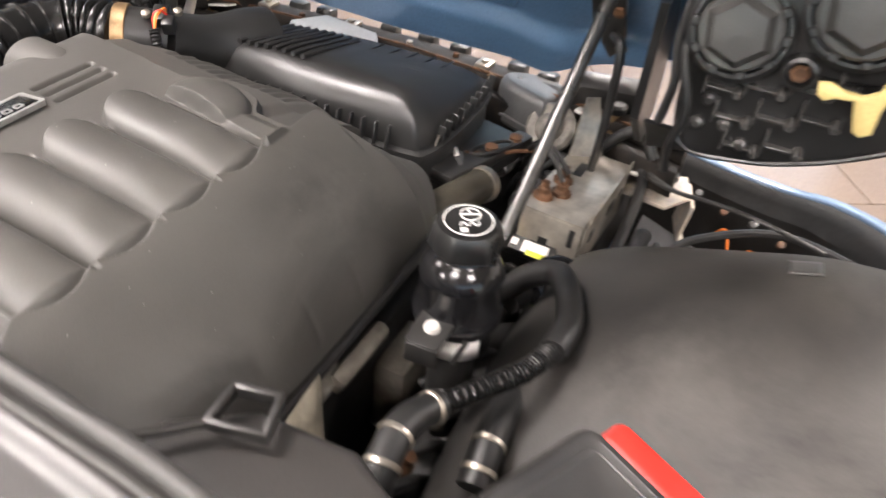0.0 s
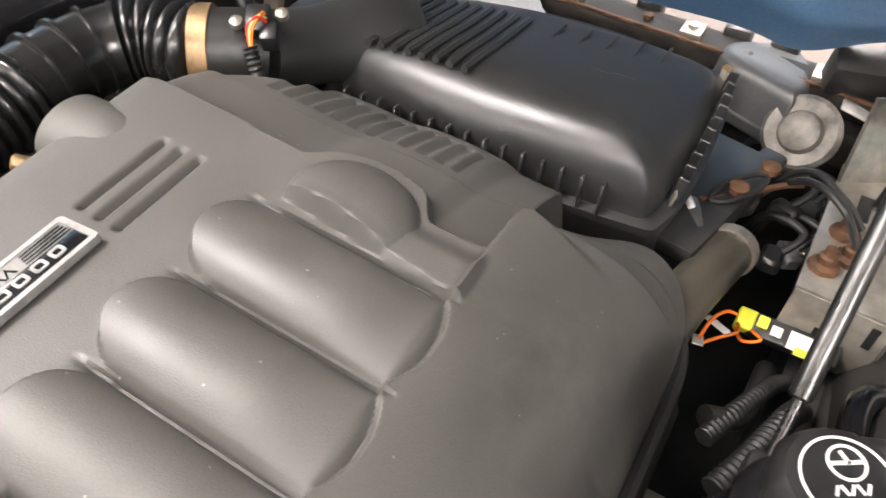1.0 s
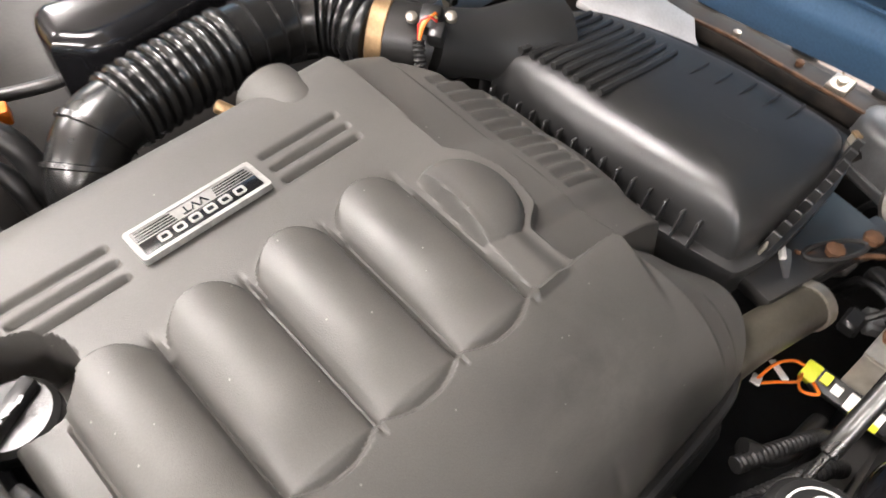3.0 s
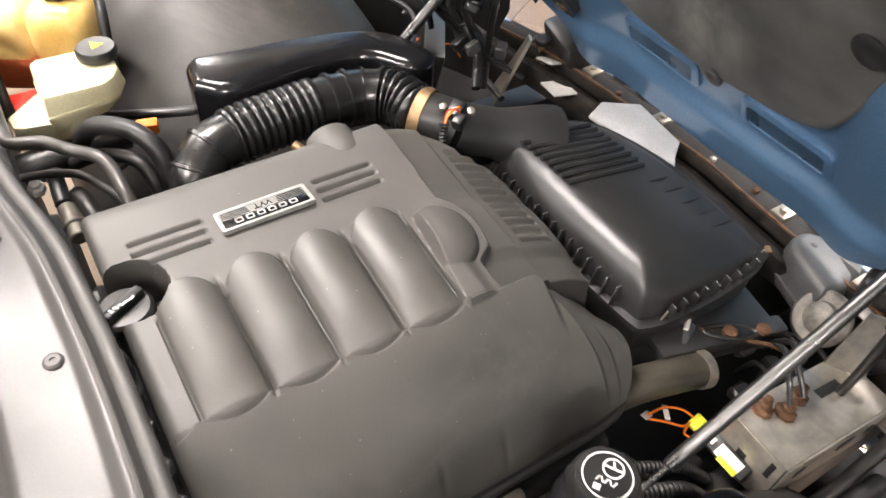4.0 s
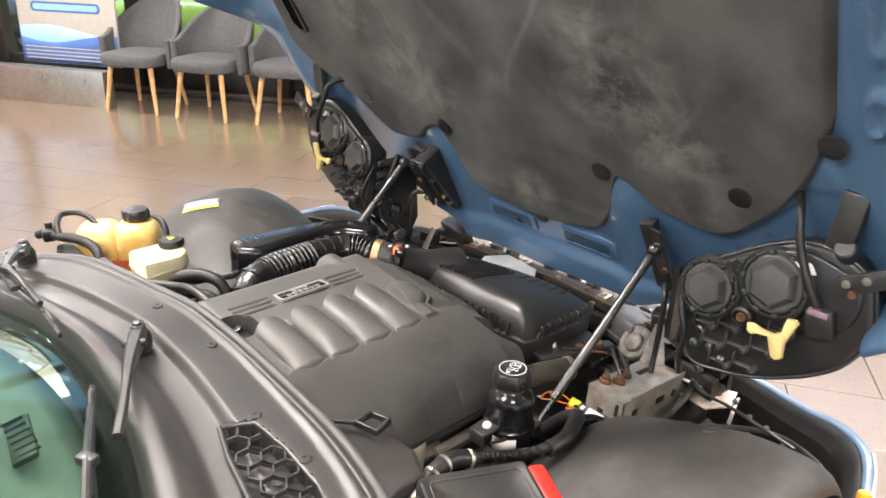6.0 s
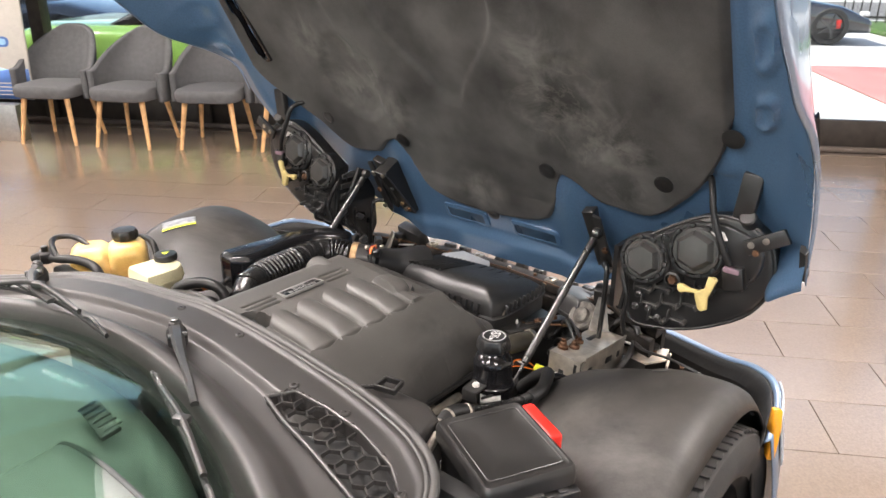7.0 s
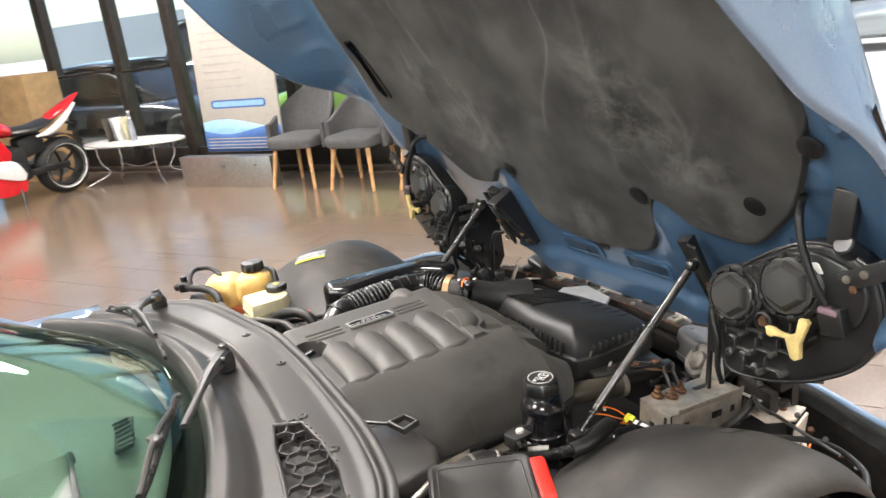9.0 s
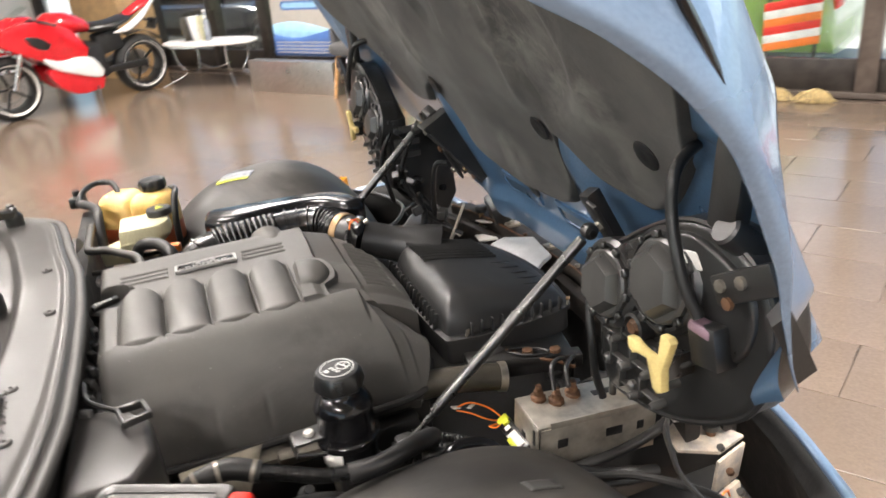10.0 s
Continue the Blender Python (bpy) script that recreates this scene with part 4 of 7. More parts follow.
def inner_w(y, u):
    a = abs(y)
    far = y > 0
    w = -.012 + curve_at([(0, 0), (.68, .0), (.76, .018), (.84, .045)], a)
    if a > .84:
        w = lerp(w, edge_w(y, u) - .004, ((a - .84) / .068) ** 1.25)
    # the lower corner returns towards the bay
    lo = edge_u(y)
    w = lerp(w, max(w, .145), smooth(.79, .845, -y) * smooth(lo + .075, lo + .012, u))
    w += .022 * smooth(-.006, -.045, u) * (a < .45) + .006 * smooth(-.04, -.1, u)
    for uc, lu in ((.575, .05), (.72, .075), (.90, .065), (1.06, .06)):
        ac = .862 if far else .797
        q = math.hypot((u - uc - .4 * (a - ac)) / lu, (a - ac) / .030)
        w += .011 * smooth(1, .62, q) - .008 * smooth(.62, .35, q)
    for uc, ac in ((.42, .70), (.36, .62)):
        w += .008 * smooth(1, .6, math.hypot((u - uc) / .045, (a - ac) / .05))
    w += .007 * math.exp(-((a - (.842 if far else .745)) / .012) ** 2) * (smooth(.32, .4, u) if far else smooth(.45, .6, u))
    # pressed hollows round the pad's two peaks
    w += .016 * math.exp(-((a - .29) / .05) ** 2) * smooth(.32, .2, u)
    return w


def inner_pt(s, t):
    y = lerp(-.908, .908, s)
    lo = edge_u(y)
    u = lerp(lo, 1.18, t)
    return hood(y, u, inner_w(y, u))


SLIT_Y, SLIT_U, SLIT_W, SLIT_H, SLIT_A = .711, .64, .032, .21, 5.0


def slit_uv(p):
    d = Vector(p) - HO
    y, u = d.y - SLIT_Y, d.dot(HUP) - SLIT_U
    ca, sa = math.cos(radians(SLIT_A)), math.sin(radians(SLIT_A))
    return y * ca - u * sa, y * sa + u * ca


def open_slit(g):
    """Takes away the faces over the long slit."""
    keep = []
    for f in g.f:
        m = [sum(g.v[i][k] for i in f) / len(f) for k in range(3)]
        a, b_ = slit_uv(m)
        if abs(a) < SLIT_W / 2 and abs(b_) < SLIT_H / 2:
            continue
        keep.append(f)
    g.f = keep
    return g


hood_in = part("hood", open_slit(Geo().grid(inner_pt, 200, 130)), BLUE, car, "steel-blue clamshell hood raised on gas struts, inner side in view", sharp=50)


def pad_relief(y, u):
    w = .004
    a = abs(y)
    # moulded hollows and ribs
    w -= .012 * smooth(.30, .26, abs(y)) * smooth(.14, .18, u) * smooth(.36, .30, u) * .6
    w += .006 * math.exp(-((a - .25 - .25 * (u - .4)) / .018) ** 2) * smooth(.30, .4, u) * smooth(.9, .8, u)
    w -= .010 * smooth(.12, .09, math.hypot((y + .36) / 1.0, (u - .50) / 1.3))
    w -= .010 * smooth(.12, .09, math.hypot((y - .36) / 1.0, (u - .50) / 1.3))
    w -= .012 * smooth(.02, .0, abs(y) - .17 * smooth(.45, .75, u) - .02) * smooth(.45, .50, u) * smooth(.86, .8, u)
    w += .004 * noise.noise(Vector((y * 7, u * 7, 3)))
    return w


def pad_pt(s, t):
    y = lerp(-.735, .735, s)
    lo = curve_at(PAD_LOW, abs(y))
    u = lerp(lo, 1.10, t)
    e = min(smooth(0, .02, t), smooth(0, .012, s), smooth(1, .988, s))
    lift = curve_at([(0, 0), (.62, 0), (.735, .012 if y < 0 else .036)], abs(y))
    # the far border reaches past the slit
    return hood(y if y < .62 else .62 + (y - .62) * 1.74, u, lerp(-.014, pad_relief(y, u), e) + lift)


part("insulation_pad", open_slit(Geo().grid(pad_pt, 200, 130)), PAD, hood_in, "worn black felt hood insulation pad with grey stains", sharp=60)
for y, u in ((-.012, .078), (-.249, .296), (.249, .296), (-.566, .33), (.566, .33), (-.733, .50)):
    g = Geo().lathe([(.023, 0), (.023, .0015), (.020, .003), (.008, .002), (.0001, .0015)], Matrix.Translation(hood(y, u, .002 + (.012 if abs(y) > .7 else 0))) @ HM.to_3x3().to_4x4(), 24)
    part("retainer", g, BLACK, hood_in)


def outer_pt(sgn):
    def f(s, t):
        # t: from the free edge round the shoulder to the middle
        a = curve_at([(0, .912), (.08, .915), (.2, .896), (.3, .848), (.42, .75), (.6, .60), (.8, .34), (1, 0)], t)
        lo = edge_u(sgn * a)
        # the lower edge rises over the headlight's opening
        lo = max(lo - .02 * t, -.12) + .30 * min(1, t / .3) ** .7 * (1 - smooth(.42, .64, t))
        u = lerp(lo, 1.2, s)
        we = edge_w(sgn, u)
        w = curve_at([(0, we), (.08, we - .012), (.2, lerp(we, .02, .55)), (.3, .006), (.42, -.03), (.6, -.05), (.8, -.062), (1, -.065)], t)
        if t > .3:
            w = lerp(w, w * .55, smooth(.35, -.1, u))
        return hood(sgn * a, u, w)
    return f


for s in (-1, 1):
    part("hood_skin", open_slit(Geo().grid(outer_pt(s), 110, 90)), BLUEOUT, hood_in, "glossy steel-blue outer hood skin", thick=.003, sharp=60)
part("corner_seal", Geo().loft([[hood(-y_, u_, w_) for y_, w_ in ((.895, .120), (.908, .127), (.910, .106), (.892, .102))] for u_ in (.268, .282, .33, .345)]), RUBBER, hood_in)
# darker copy of the hood blue, painted shade for the inside of the slots
SLOTM = material("slot_shaded_paint", (.030, .058, .095), .3, bump=.05)
# slots in the lower lip
for yc in (.11, -.142):
    P, Q = rrect(.165, .060, .012, cx=yc, cy=.028), rrect(.140, .038, .008, cx=yc, cy=.028)
    g = Geo().loft([[hood(y, u, inner_w(y, u) + d) for y, u in pp] for pp, d in ((P, -.002), (P, .005), (Q, .008), (Q, .002))], cap=False)
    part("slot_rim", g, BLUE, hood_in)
    part("slot_hollow", Geo().loft([[hood(y, u, inner_w(y, u) + d) for y, u in Q] for d in (-.001, .0055)]), SLOTM, hood_in)
# side vents
SM = Matrix.Translation(HO + Vector((0, SLIT_Y, 0)) + HUP * SLIT_U) @ HM.to_3x3().to_4x4() @ pose(0, 0, 0, 0, 0, -SLIT_A)
g = Geo().loft([[SM @ Vector((x, y, z)) for x, y in rrect(w_, h_, .008)] for w_, h_, z in ((.050, .228, .012), (.046, .224, .021), (.032, .210, .021), (.034, .212, -.052))], cap=False)
part("vent_slit", g, GLOSS, hood_in)
g = Geo().slab([(-.006, -.07), (.0, -.06), (.006, .0), (.003, .06), (-.003, .07), (-.006, .02)], -.002, .006, .001, Matrix.Translation(hood(-.903, .575, .085)) @ HM.to_3x3().to_4x4() @ pose(0, 0, 0, 0, -40, 0))
part("side_vent", g, GLOSS, hood_in)


# headlight housings, seen from behind
HL = [(.500, .215), (.49, .10), (.48, -.055), (.55, -.06), (.62, -.035), (.70, .015), (.78, .09), (.832, .19), (.845, .28), (.835, .345), (.79, .385), (.73, .385), (.66, .345), (.58, .280)]
for s in (-1, 1):
    def P(pts):
        return [(s * x, y) for x, y in pts]
    M = Matrix(((0, 0, -1, .66), (.983, s * -.173, 0, s * .0549 - (.036 if s > 0 else 0)), (0, .668, 0, .7425), (0, 0, 0, 1)))
    VR = Matrix(((0, 0, -1, 0), (1, 0, 0, 0), (0, 1, 0, 0), (0, 0, 0, 1)))

    def at(q):
        return Matrix.Translation(M @ Vector(q)) @ VR
    ho = [(p.x, p.y) for p in spline([(x, y, 0) for x, y in P(HL)] + [(s * HL[0][0], HL[0][1], 0)], 4)[:-1]]
    g = Geo().slab(ho, .045, .10, .012, M, 3)
    upper = [(.51, .215), (.51, .165), (.62, .14), (.70, .145), (.78, .18), (.82, .25), (.825, .32), (.78, .36), (.72, .365), (.62, .305)]
    uo = [(p.x, p.y) for p in spline([(x, y, 0) for x, y in P(upper)] + [(s * upper[0][0], upper[0][1], 0)], 4)[:-1]]
    g.slab(uo, .09, .107, .008, M, 3)
    hl = part("headlight", g, BLACK, car, "black rear side of the headlight housing with two round covers")
    for cy, cu, r in ((.553, .188, .050), (.684, .264, .055)):
        CM = at((s * cy, cu, .107)) @ pose(0, 0, 0, -10, 0, 0)
        part("collar", Geo().lathe([(r + .010, -.035), (r + .010, .004), (r + .004, .010), (r, .010), (r - .002, .002)], CM, 40), BLACK, hl)
        g = Geo()
        for k in range(10):
            a = 2 * math.pi * k / 10
            part("lug", Geo().box((r * 1.0 * math.cos(a), r * 1.0 * math.sin(a), .010), (.010, .012, .012), .002, (0, 0, math.degrees(a)), seg=1, m=CM), BLACK, hl)
        hexa = [(r * .80 * math.cos(radians(60 * k + 20)), r * .80 * math.sin(radians(60 * k + 20))) for k in range(6)]
        g.lathe([(r - .004, 0), (r - .004, .012), (r * .86, .015)], CM, 40)
        g.loft([[CM @ Vector((x * k, y * k, z)) for x, y in hexa] for k, z in ((1.06, .012), (1.0, .020), (.80, .029), (.10, .031))])
        part("bulb_cover", g, CAPP, hl, sharp=25)
    CM = at((s * .622, .148, .115))
    part("adjuster_ring", Geo().lathe([(.019, -.030), (.019, .010), (.015, .012), (.013, .004), (.0001, .004)], CM, 28), BLACK, hl)
    part("adjuster_screw", Geo().lathe([(.011, 0), (.011, .010), (.009, .013), (.0001, .012)], CM, 6), RUST, hl)
    ty = [(.644, .155), (.643, .136), (.650, .128), (.662, .136), (.681, .140), (.684, .090), (.692, .084), (.704, .094), (.710, .135), (.737, .200), (.733, .208), (.718, .205), (.706, .163), (.690, .150), (.672, .150), (.656, .158)]
    part("retaining_clip", Geo().slab(P(ty), .136, .148, .003, M), YELLOW, hl, "pale yellow plastic retaining clip")
    part("clip_mount", Geo().slab(P([(.685, .105), (.703, .110), (.715, .160), (.69, .140)]), .09, .138, .004, M), BLACK, hl)
    for r_, row in enumerate((.095, .045, -.005)):
        for k in range(4 - r_):
            cx, cu = .535 + k * .050 + r_ * .012, row + .018 * (k - 1)
            CM2 = at((s * cx, cu, .098))
            part("rib", Geo().box((0, 0, .004), (.040, .0035, .016), .001, m=CM2, seg=1).box((-s * .020, .006, .004), (.0035, .030, .020), .001, m=CM2, seg=1), CAPP, hl)
            part("rib_boss", Geo().lathe([(.006, 0), (.006, .020), (.004, .024), (.0001, .024)], at((s * (cx + .020), cu + .003, .098)), 10), CAPP, hl)
    for k, (y_, u_, mt) in enumerate(((.51, .14, CAPP), (.52, .05, BLACK), (.505, .0, CAPP), (.54, .01, CAPP), (.50, .18, BLACK), (.56, -.02, CAPP))):
        part("fastener", Geo().lathe([(.009, -.004), (.009, .006), (.005, .010), (.0001, .010)], at((s * y_, u_, .100)), 8), mt, hl)
    for k in range(4):
        part("ballast_rib", Geo().box((0, 0, 0), (.010, .018, .07), .002, m=at((s * (.492 - .004 * k), .17 - .05 * k, .05)), seg=1), CAPP, hl)
    part("side_cable", Geo().tube([M @ Vector((s * y_, u_, w_)) for y_, u_, w_ in ((.485, .20, .02), (.470, .12, .05), (.468, .04, .07), (.45, -.04, .08))], .006, 8), RUBBER, hl)
    part("rim_bead", Geo().tube([M @ Vector((x, y, .094)) for x, y in ho[::2]], .004, 6, 2), BLACK, hl)
    g = Geo().box((.0, 0, 0), (.042, .10, .022), .005, m=at((s * .806, .468, .095)) @ pose(0, 0, 0, 0, 0, s * -6))
    g.rod(M @ Vector((s * .80, .36, .07)), M @ Vector((s * .803, .41, .11)), .018, bev=.003)
    part("mount_bracket", g, BLACKD, hl)
    g = Geo().box((0, 0, 0), (.090, .032, .012), .003, m=at((s * .842, .350, .122)) @ pose(0, 0, 0, 0, 0, s * 30))
    part("bracket_arm", g, BLACKD, hl)
    for k in (-1, 0, 1):
        part("bolt", Geo().lathe([(.007, 0), (.007, .005), (.0001, .006)], at((s * (.812 + .02 * k * k + .012 * k), .334 + .022 * k, .127)), 8), (RUST, ZINC, ZINC)[k + 1], hl)
    g = Geo().tube([M @ Vector(q) for q in ((s * .60, .40, .01), (s * .66, .455, .02), (s * .71, .49, .06), (s * .735, .47, .11), (s * .738, .40, .125), (s * .750, .31, .13), (s * .758, .25, .122))], .007, 10)
    part("cable", g, RUBBER, hl)
    g = Geo().box((0, 0, 0), (.045, .05, .03), .005, m=at((s * .762, .205, .112)) @ pose(0, 0, 0, 0, 0, s * 12))
    part("connector", g, BLACK, hl)
    g = Geo().box((0, 0, 0), (.035, .012, .02), .003, m=at((s * .762, .233, .118)))
    part("connector_seal", g, material("mauve_plastic", (.2, .13, .16), .5, bump=.05), hl)
    g = Geo().slab(rrect(.05, .028, .004), .098, .1025, .001, M @ pose(s * .728, .325, .006, 0, 0, s * 15))
    part("sticker", g, WHITE, hl)
    g = Geo().tube([M @ Vector(q) for q in ((s * .50, .20, .08), (s * .49, .12, .11), (s * .495, .03, .12), (s * .47, -.06, .11), (s * .462, -.12, .10))], .006, 10)
    part("harness", g, RUBBER, hl)

    # inner wall and floor of the housing, reaching down and forward
    g = Geo().loft([[(x, s * y, z) for x, z in ((.60, .70), (.60, .86), (.68, .86), (.728, .78), (.735, .66), (.705, .612))] for y in ((.464, .476) if s < 0 else (.482, .492))])
    g.loft([[(.60, s * y, z0), (.60, s * y, z0 + .006), (.700, s * y, z1 + .006), (.700, s * y, z1)] for y, z0, z1 in ((.484, .70, .612), (.56, .70, .625), (.66, .715, .66))])
    shield = part("inner_shield", g, BLACK, hl)
    for k in range(3):
        part("shield_rib", Geo().rod((.605, s * (.52 + .05 * k), .699), (.695, s * (.52 + .05 * k), .622 + .014 * k), .003, 6), CAPP, shield)
    # plugs and looms crowded behind the far housing
    if s > 0:
        rnd = random.Random(21)
        for k in range(14):
            x, y, z = rnd.uniform(.56, .70), rnd.uniform(.40, .58), rnd.uniform(.60, .76)
            part("connector", Geo().box((x, y, z), (rnd.uniform(.016, .034), rnd.uniform(.014, .026), rnd.uniform(.014, .026)), .003, (rnd.uniform(-30, 30), rnd.uniform(-30, 30), rnd.uniform(0, 90)), seg=1), (BLACK, CAPP, BLACKD, GLOSS)[k % 4], hl)
        for k in range(6):
            y = .42 + .03 * k
            part("loom", Geo().tube([(.70 - .01 * k, y - .05, .58), (.64, y, .62 + .02 * (k % 3)), (.60 - .008 * k, y + .02, .70), (.585, y + .01, .76)], .0055, 8), RUBBER, hl)
    # gas strut and hinge
    M = HM.copy()
    tip, top = Vector((.296, s * .392, .588)), Vector((.617, s * .405, .871))
    d = (top - tip).normalized()
    g = Geo().rod(tip + d * .055, top - d * .015, .0090, 18, bev=.002)
    strut = part("gas_strut", g, STRUT, car, "worn steel gas strut holding the hood")
    part("piston_rod", Geo().rod(tip, tip + d * .06, .0045, 12), STRUT, strut)
    part("ball_joint", Geo().lathe([(.002, -.012), (.012, -.008), (.014, 0), (.012, .008), (.002, .012)], Matrix.Translation(top) @ pose(0, 0, 0, 90, 0, 0), 18).rod(top, top + Vector((0, .012 * s, 0)), .006), STRUT, strut)
    part("lower_mount", Geo().box(tuple(tip - d * .012), (.03, .03, .03), .006), BLACKD, strut)
    g = Geo().slab(P([(.385, .215), (.405, .21), (.415, .03), (.395, .0), (.38, .03)]), .035, .043, .002, M)
    g.slab(P([(.35, .21), (.385, .22), (.382, .03), (.365, .02)]), .01, .036, .003, M)
    if s > 0:
        g.loft([[M @ Vector((y_, u_, w0 + .29 * (u_ + .02) * (w0 > .01) * .8)) for y_, u_ in ((.312, .0), (.356, .0), (.356, .205), (.312, .205))] for w0 in (-.005, .014)])
    hinge = part("hood_hinge", g, BLACKD, car, "grimy black hood hinge plate")
    if s > 0:
        ed = [M @ Vector((y_, u_, .015 + .232 * (u_ + .02))) for y_, u_ in ((.312, .0), (.356, .0), (.356, .205), (.312, .205), (.312, .0))]
        part("box_rim", Geo().tube(ed, .003, 6, 1, raw=True), CAPP, hinge)
        for y_, u_, mt in ((.325, .02, RUST), (.345, .01, ZINC), (.33, .19, ZINC), (.34, .045, BRASS), (.335, .12, CAPP)):
            part("bolt", Geo().lathe([(.007, 0), (.007, .006), (.0001, .008)], M @ Matrix.Translation((y_, u_, .014 + .232 * (u_ + .02))), 8), mt, hinge)
    for k in range(3):
        part("bolt", Geo().lathe([(.009, 0), (.009, .006), (.0001, .008)], M @ Matrix.Translation((s * (.395 + .008 * k), .17 - .07 * k, .043)), 6), RUST if k == 1 else ZINC, hinge)
    g = Geo().tube([M @ Vector((s * .40, .06, .05)), Vector((.66, s * .42, .76)), Vector((.648, s * .425, .66)), Vector((.645, s * .42, .545))], .0065, 10)
    part("link", g, BLACK, hinge)
    tri_ = [Vector((.712, s * .378, .655)), Vector((.645, s * .378, .527)), Vector((.685, s * .440, .521)), Vector((.722, s * .395, .655))]
    nrm = (tri_[1] - tri_[0]).cross(tri_[2] - tri_[0]).normalized() * .003
    part("support", Geo().loft([[p - nrm for p in tri_], [p + nrm for p in tri_]]), ZINC, hinge)
    part("tab", Geo().box((.735, s * .485, .548), (.055, .075, .004), .001, (s * 10, 6, s * 15)), PALE, hinge)
    if s > 0:
        part("tab", Geo().box((.742, s * .31, .580), (.05, .06, .004), .001, (s * -8, 4, s * -12)), PALE, hinge)
    part("tab", Geo().box((.765, s * .375, .598), (.03, .045, .004), .001, (s * -12, 14, 0)), PALE, hinge)
    part("strap", Geo().tube([(.58, s * .36, .60), (.62, s * .43, .645), (.60, s * .50, .70), (.59, s * .53, .76)] if s > 0 else [(.72, -.41, .56), (.73, -.44, .60), (.735, -.47, .61), (.72, -.50, .58)], .009, 10), RUBBER, hinge)
    part("pivot_pin", Geo().rod((.655, s * .372, .545), (.668, s * .445, .540), .007, 12, bev=.001), BLACKD, hinge)
    bolt = part("bump_stop", Geo().rod((.776, s * .415, .55), (.776, s * .415, .615), .007, 12), BRASS, hinge, "brass stud with black rubber stop")
    part("stop_head", Geo().lathe([(.015, 0), (.017, .004), (.017, .012), (.013, .016), (.0001, .016)], Matrix.Translation((.776, s * .415, .612)), 20), RUBBER, bolt)
    part("stud_nut", Geo().lathe([(.013, 0), (.013, .008)], Matrix.Translation((.776, s * .415, .565)), 6), ZINC, bolt)

# ---- front structure ----
def bar_x(y):
    return curve_at([(0, .832), (.35, .803), (.58, .748)], abs(y))


def curved_bar(dx, z, w, h, ymax=.54):
    rings = []
    for k in range(41):
        y = lerp(-ymax, ymax, k / 40)
        x = bar_x(y) + dx
        rings.append([(x + p, y, z + q) for p, q in rrect(w, h, min(w, h) * .25, 2)])
    return Geo().loft(rings)


RAILM = material("grimy_black_steel", (.016, .015, .014), .6, var=.5, scale=40, bump=.3, bump_scale=200, spec=.3, second=(.021, .017, .014))
beam = part("radiator_support", curved_bar(0, .588, .045, .026), RAILM, car, "black radiator support panel with bolts and clips")
part("lower_rail", curved_bar(-.042, .556, .030, .05), RAILM, beam)
part("front_rail", curved_bar(.030, .560, .022, .07), RAILM, beam)
part("rust_seam", curved_bar(-.018, .602, .005, .004), RUST, beam)
for y in (-.27, -.21, -.09, -.02, .06, .2, .26):
    part("clip", Geo().box((bar_x(y) + .047, y, .590), (.03, .036, .03), .006, (0, 8, 0)), BLACK, beam)
for y in (-.325, -.16, .12, .30):
    g = Geo().box((bar_x(y) + .005, y, .604), (.034, .028, .008), .002).lathe([(.007, 0), (.007, .005), (.0001, .006)], Matrix.Translation((bar_x(y) + .005, y, .608)), 6)
    part("bracket", g, ZINC, beam, "small zinc bracket")
for k in range(9):
    y = -.46 + k * .113 + .02 * (k % 2)
    part("bolt", Geo().lathe([(.006, 0), (.006, .006), (.0001, .008)], Matrix.Translation((bar_x(y) - .008 + .012 * (k % 2), y, .601)), 8), (RUST, ZINC, CAPP)[k % 3], beam)
g = Geo().slab([(.695, .175), (.705, .06), (.715, -.02), (.750, .015), (.785, .04), (.80, .155), (.74, .195)], .612, .624, .005)
part("light_duct", g, material("pale_grey_plastic", (.55, .55, .55), .45, var=.15, bump=.1), car, "pale grey air duct lip beside the filter box")
SR = [(.655, -.262), (.70, -.275), (.765, -.262), (.785, -.225), (.745, -.165), (.69, -.175)]
SRM = pose(.72, -.22, 0, 4, 8, 0) @ Matrix.Translation((-.72, .22, 0))
so = [(p.x, p.y) for p in spline([(x, y, 0) for x, y in SR] + [(SR[0][0], SR[0][1], 0)], 4)[:-1]]
GREYP = material("grey_plastic", (.085, .085, .085), .38, var=.2, bump=.15, dust=.15, dust_col=(.2, .19, .18), spec=.7)
for s in (-1, 1):
    # added dark block, no real part, covers the bright floor below the hood lip
    part("latch_housing", Geo().box((.812, s * .385, .618), (.045, .13, .062), .012, (0, -18, s * -14)), BLACKD, car)
sres = part("side_resonator", Geo().slab(so, .535, .612, .014, SRM, 4), GREYP, car, "grey plastic resonator beside the filter box")
part("flange", Geo().slab([(lerp(.72, x, 1.07), lerp(-.22, y, 1.07)) for x, y in so], .552, .558, .002, SRM), GREYP, sres)
# horn
HNM = pose(.728, -.324, .576, -12, -50, 0) @ Matrix.Scale(.84, 4)
g = Geo().lathe([(.012, -.045), (.02, -.04), (.045, -.02), (.052, -.008), (.052, .0), (.046, .006), (.03, .002), (.026, .012), (.016, .016), (.0001, .016)], HNM, 36)
part("horn", g, material("horn_metal", (.20, .185, .165), .5, metal=.4, var=.4, scale=50, bump=.15), car, "dull metal disc horn")
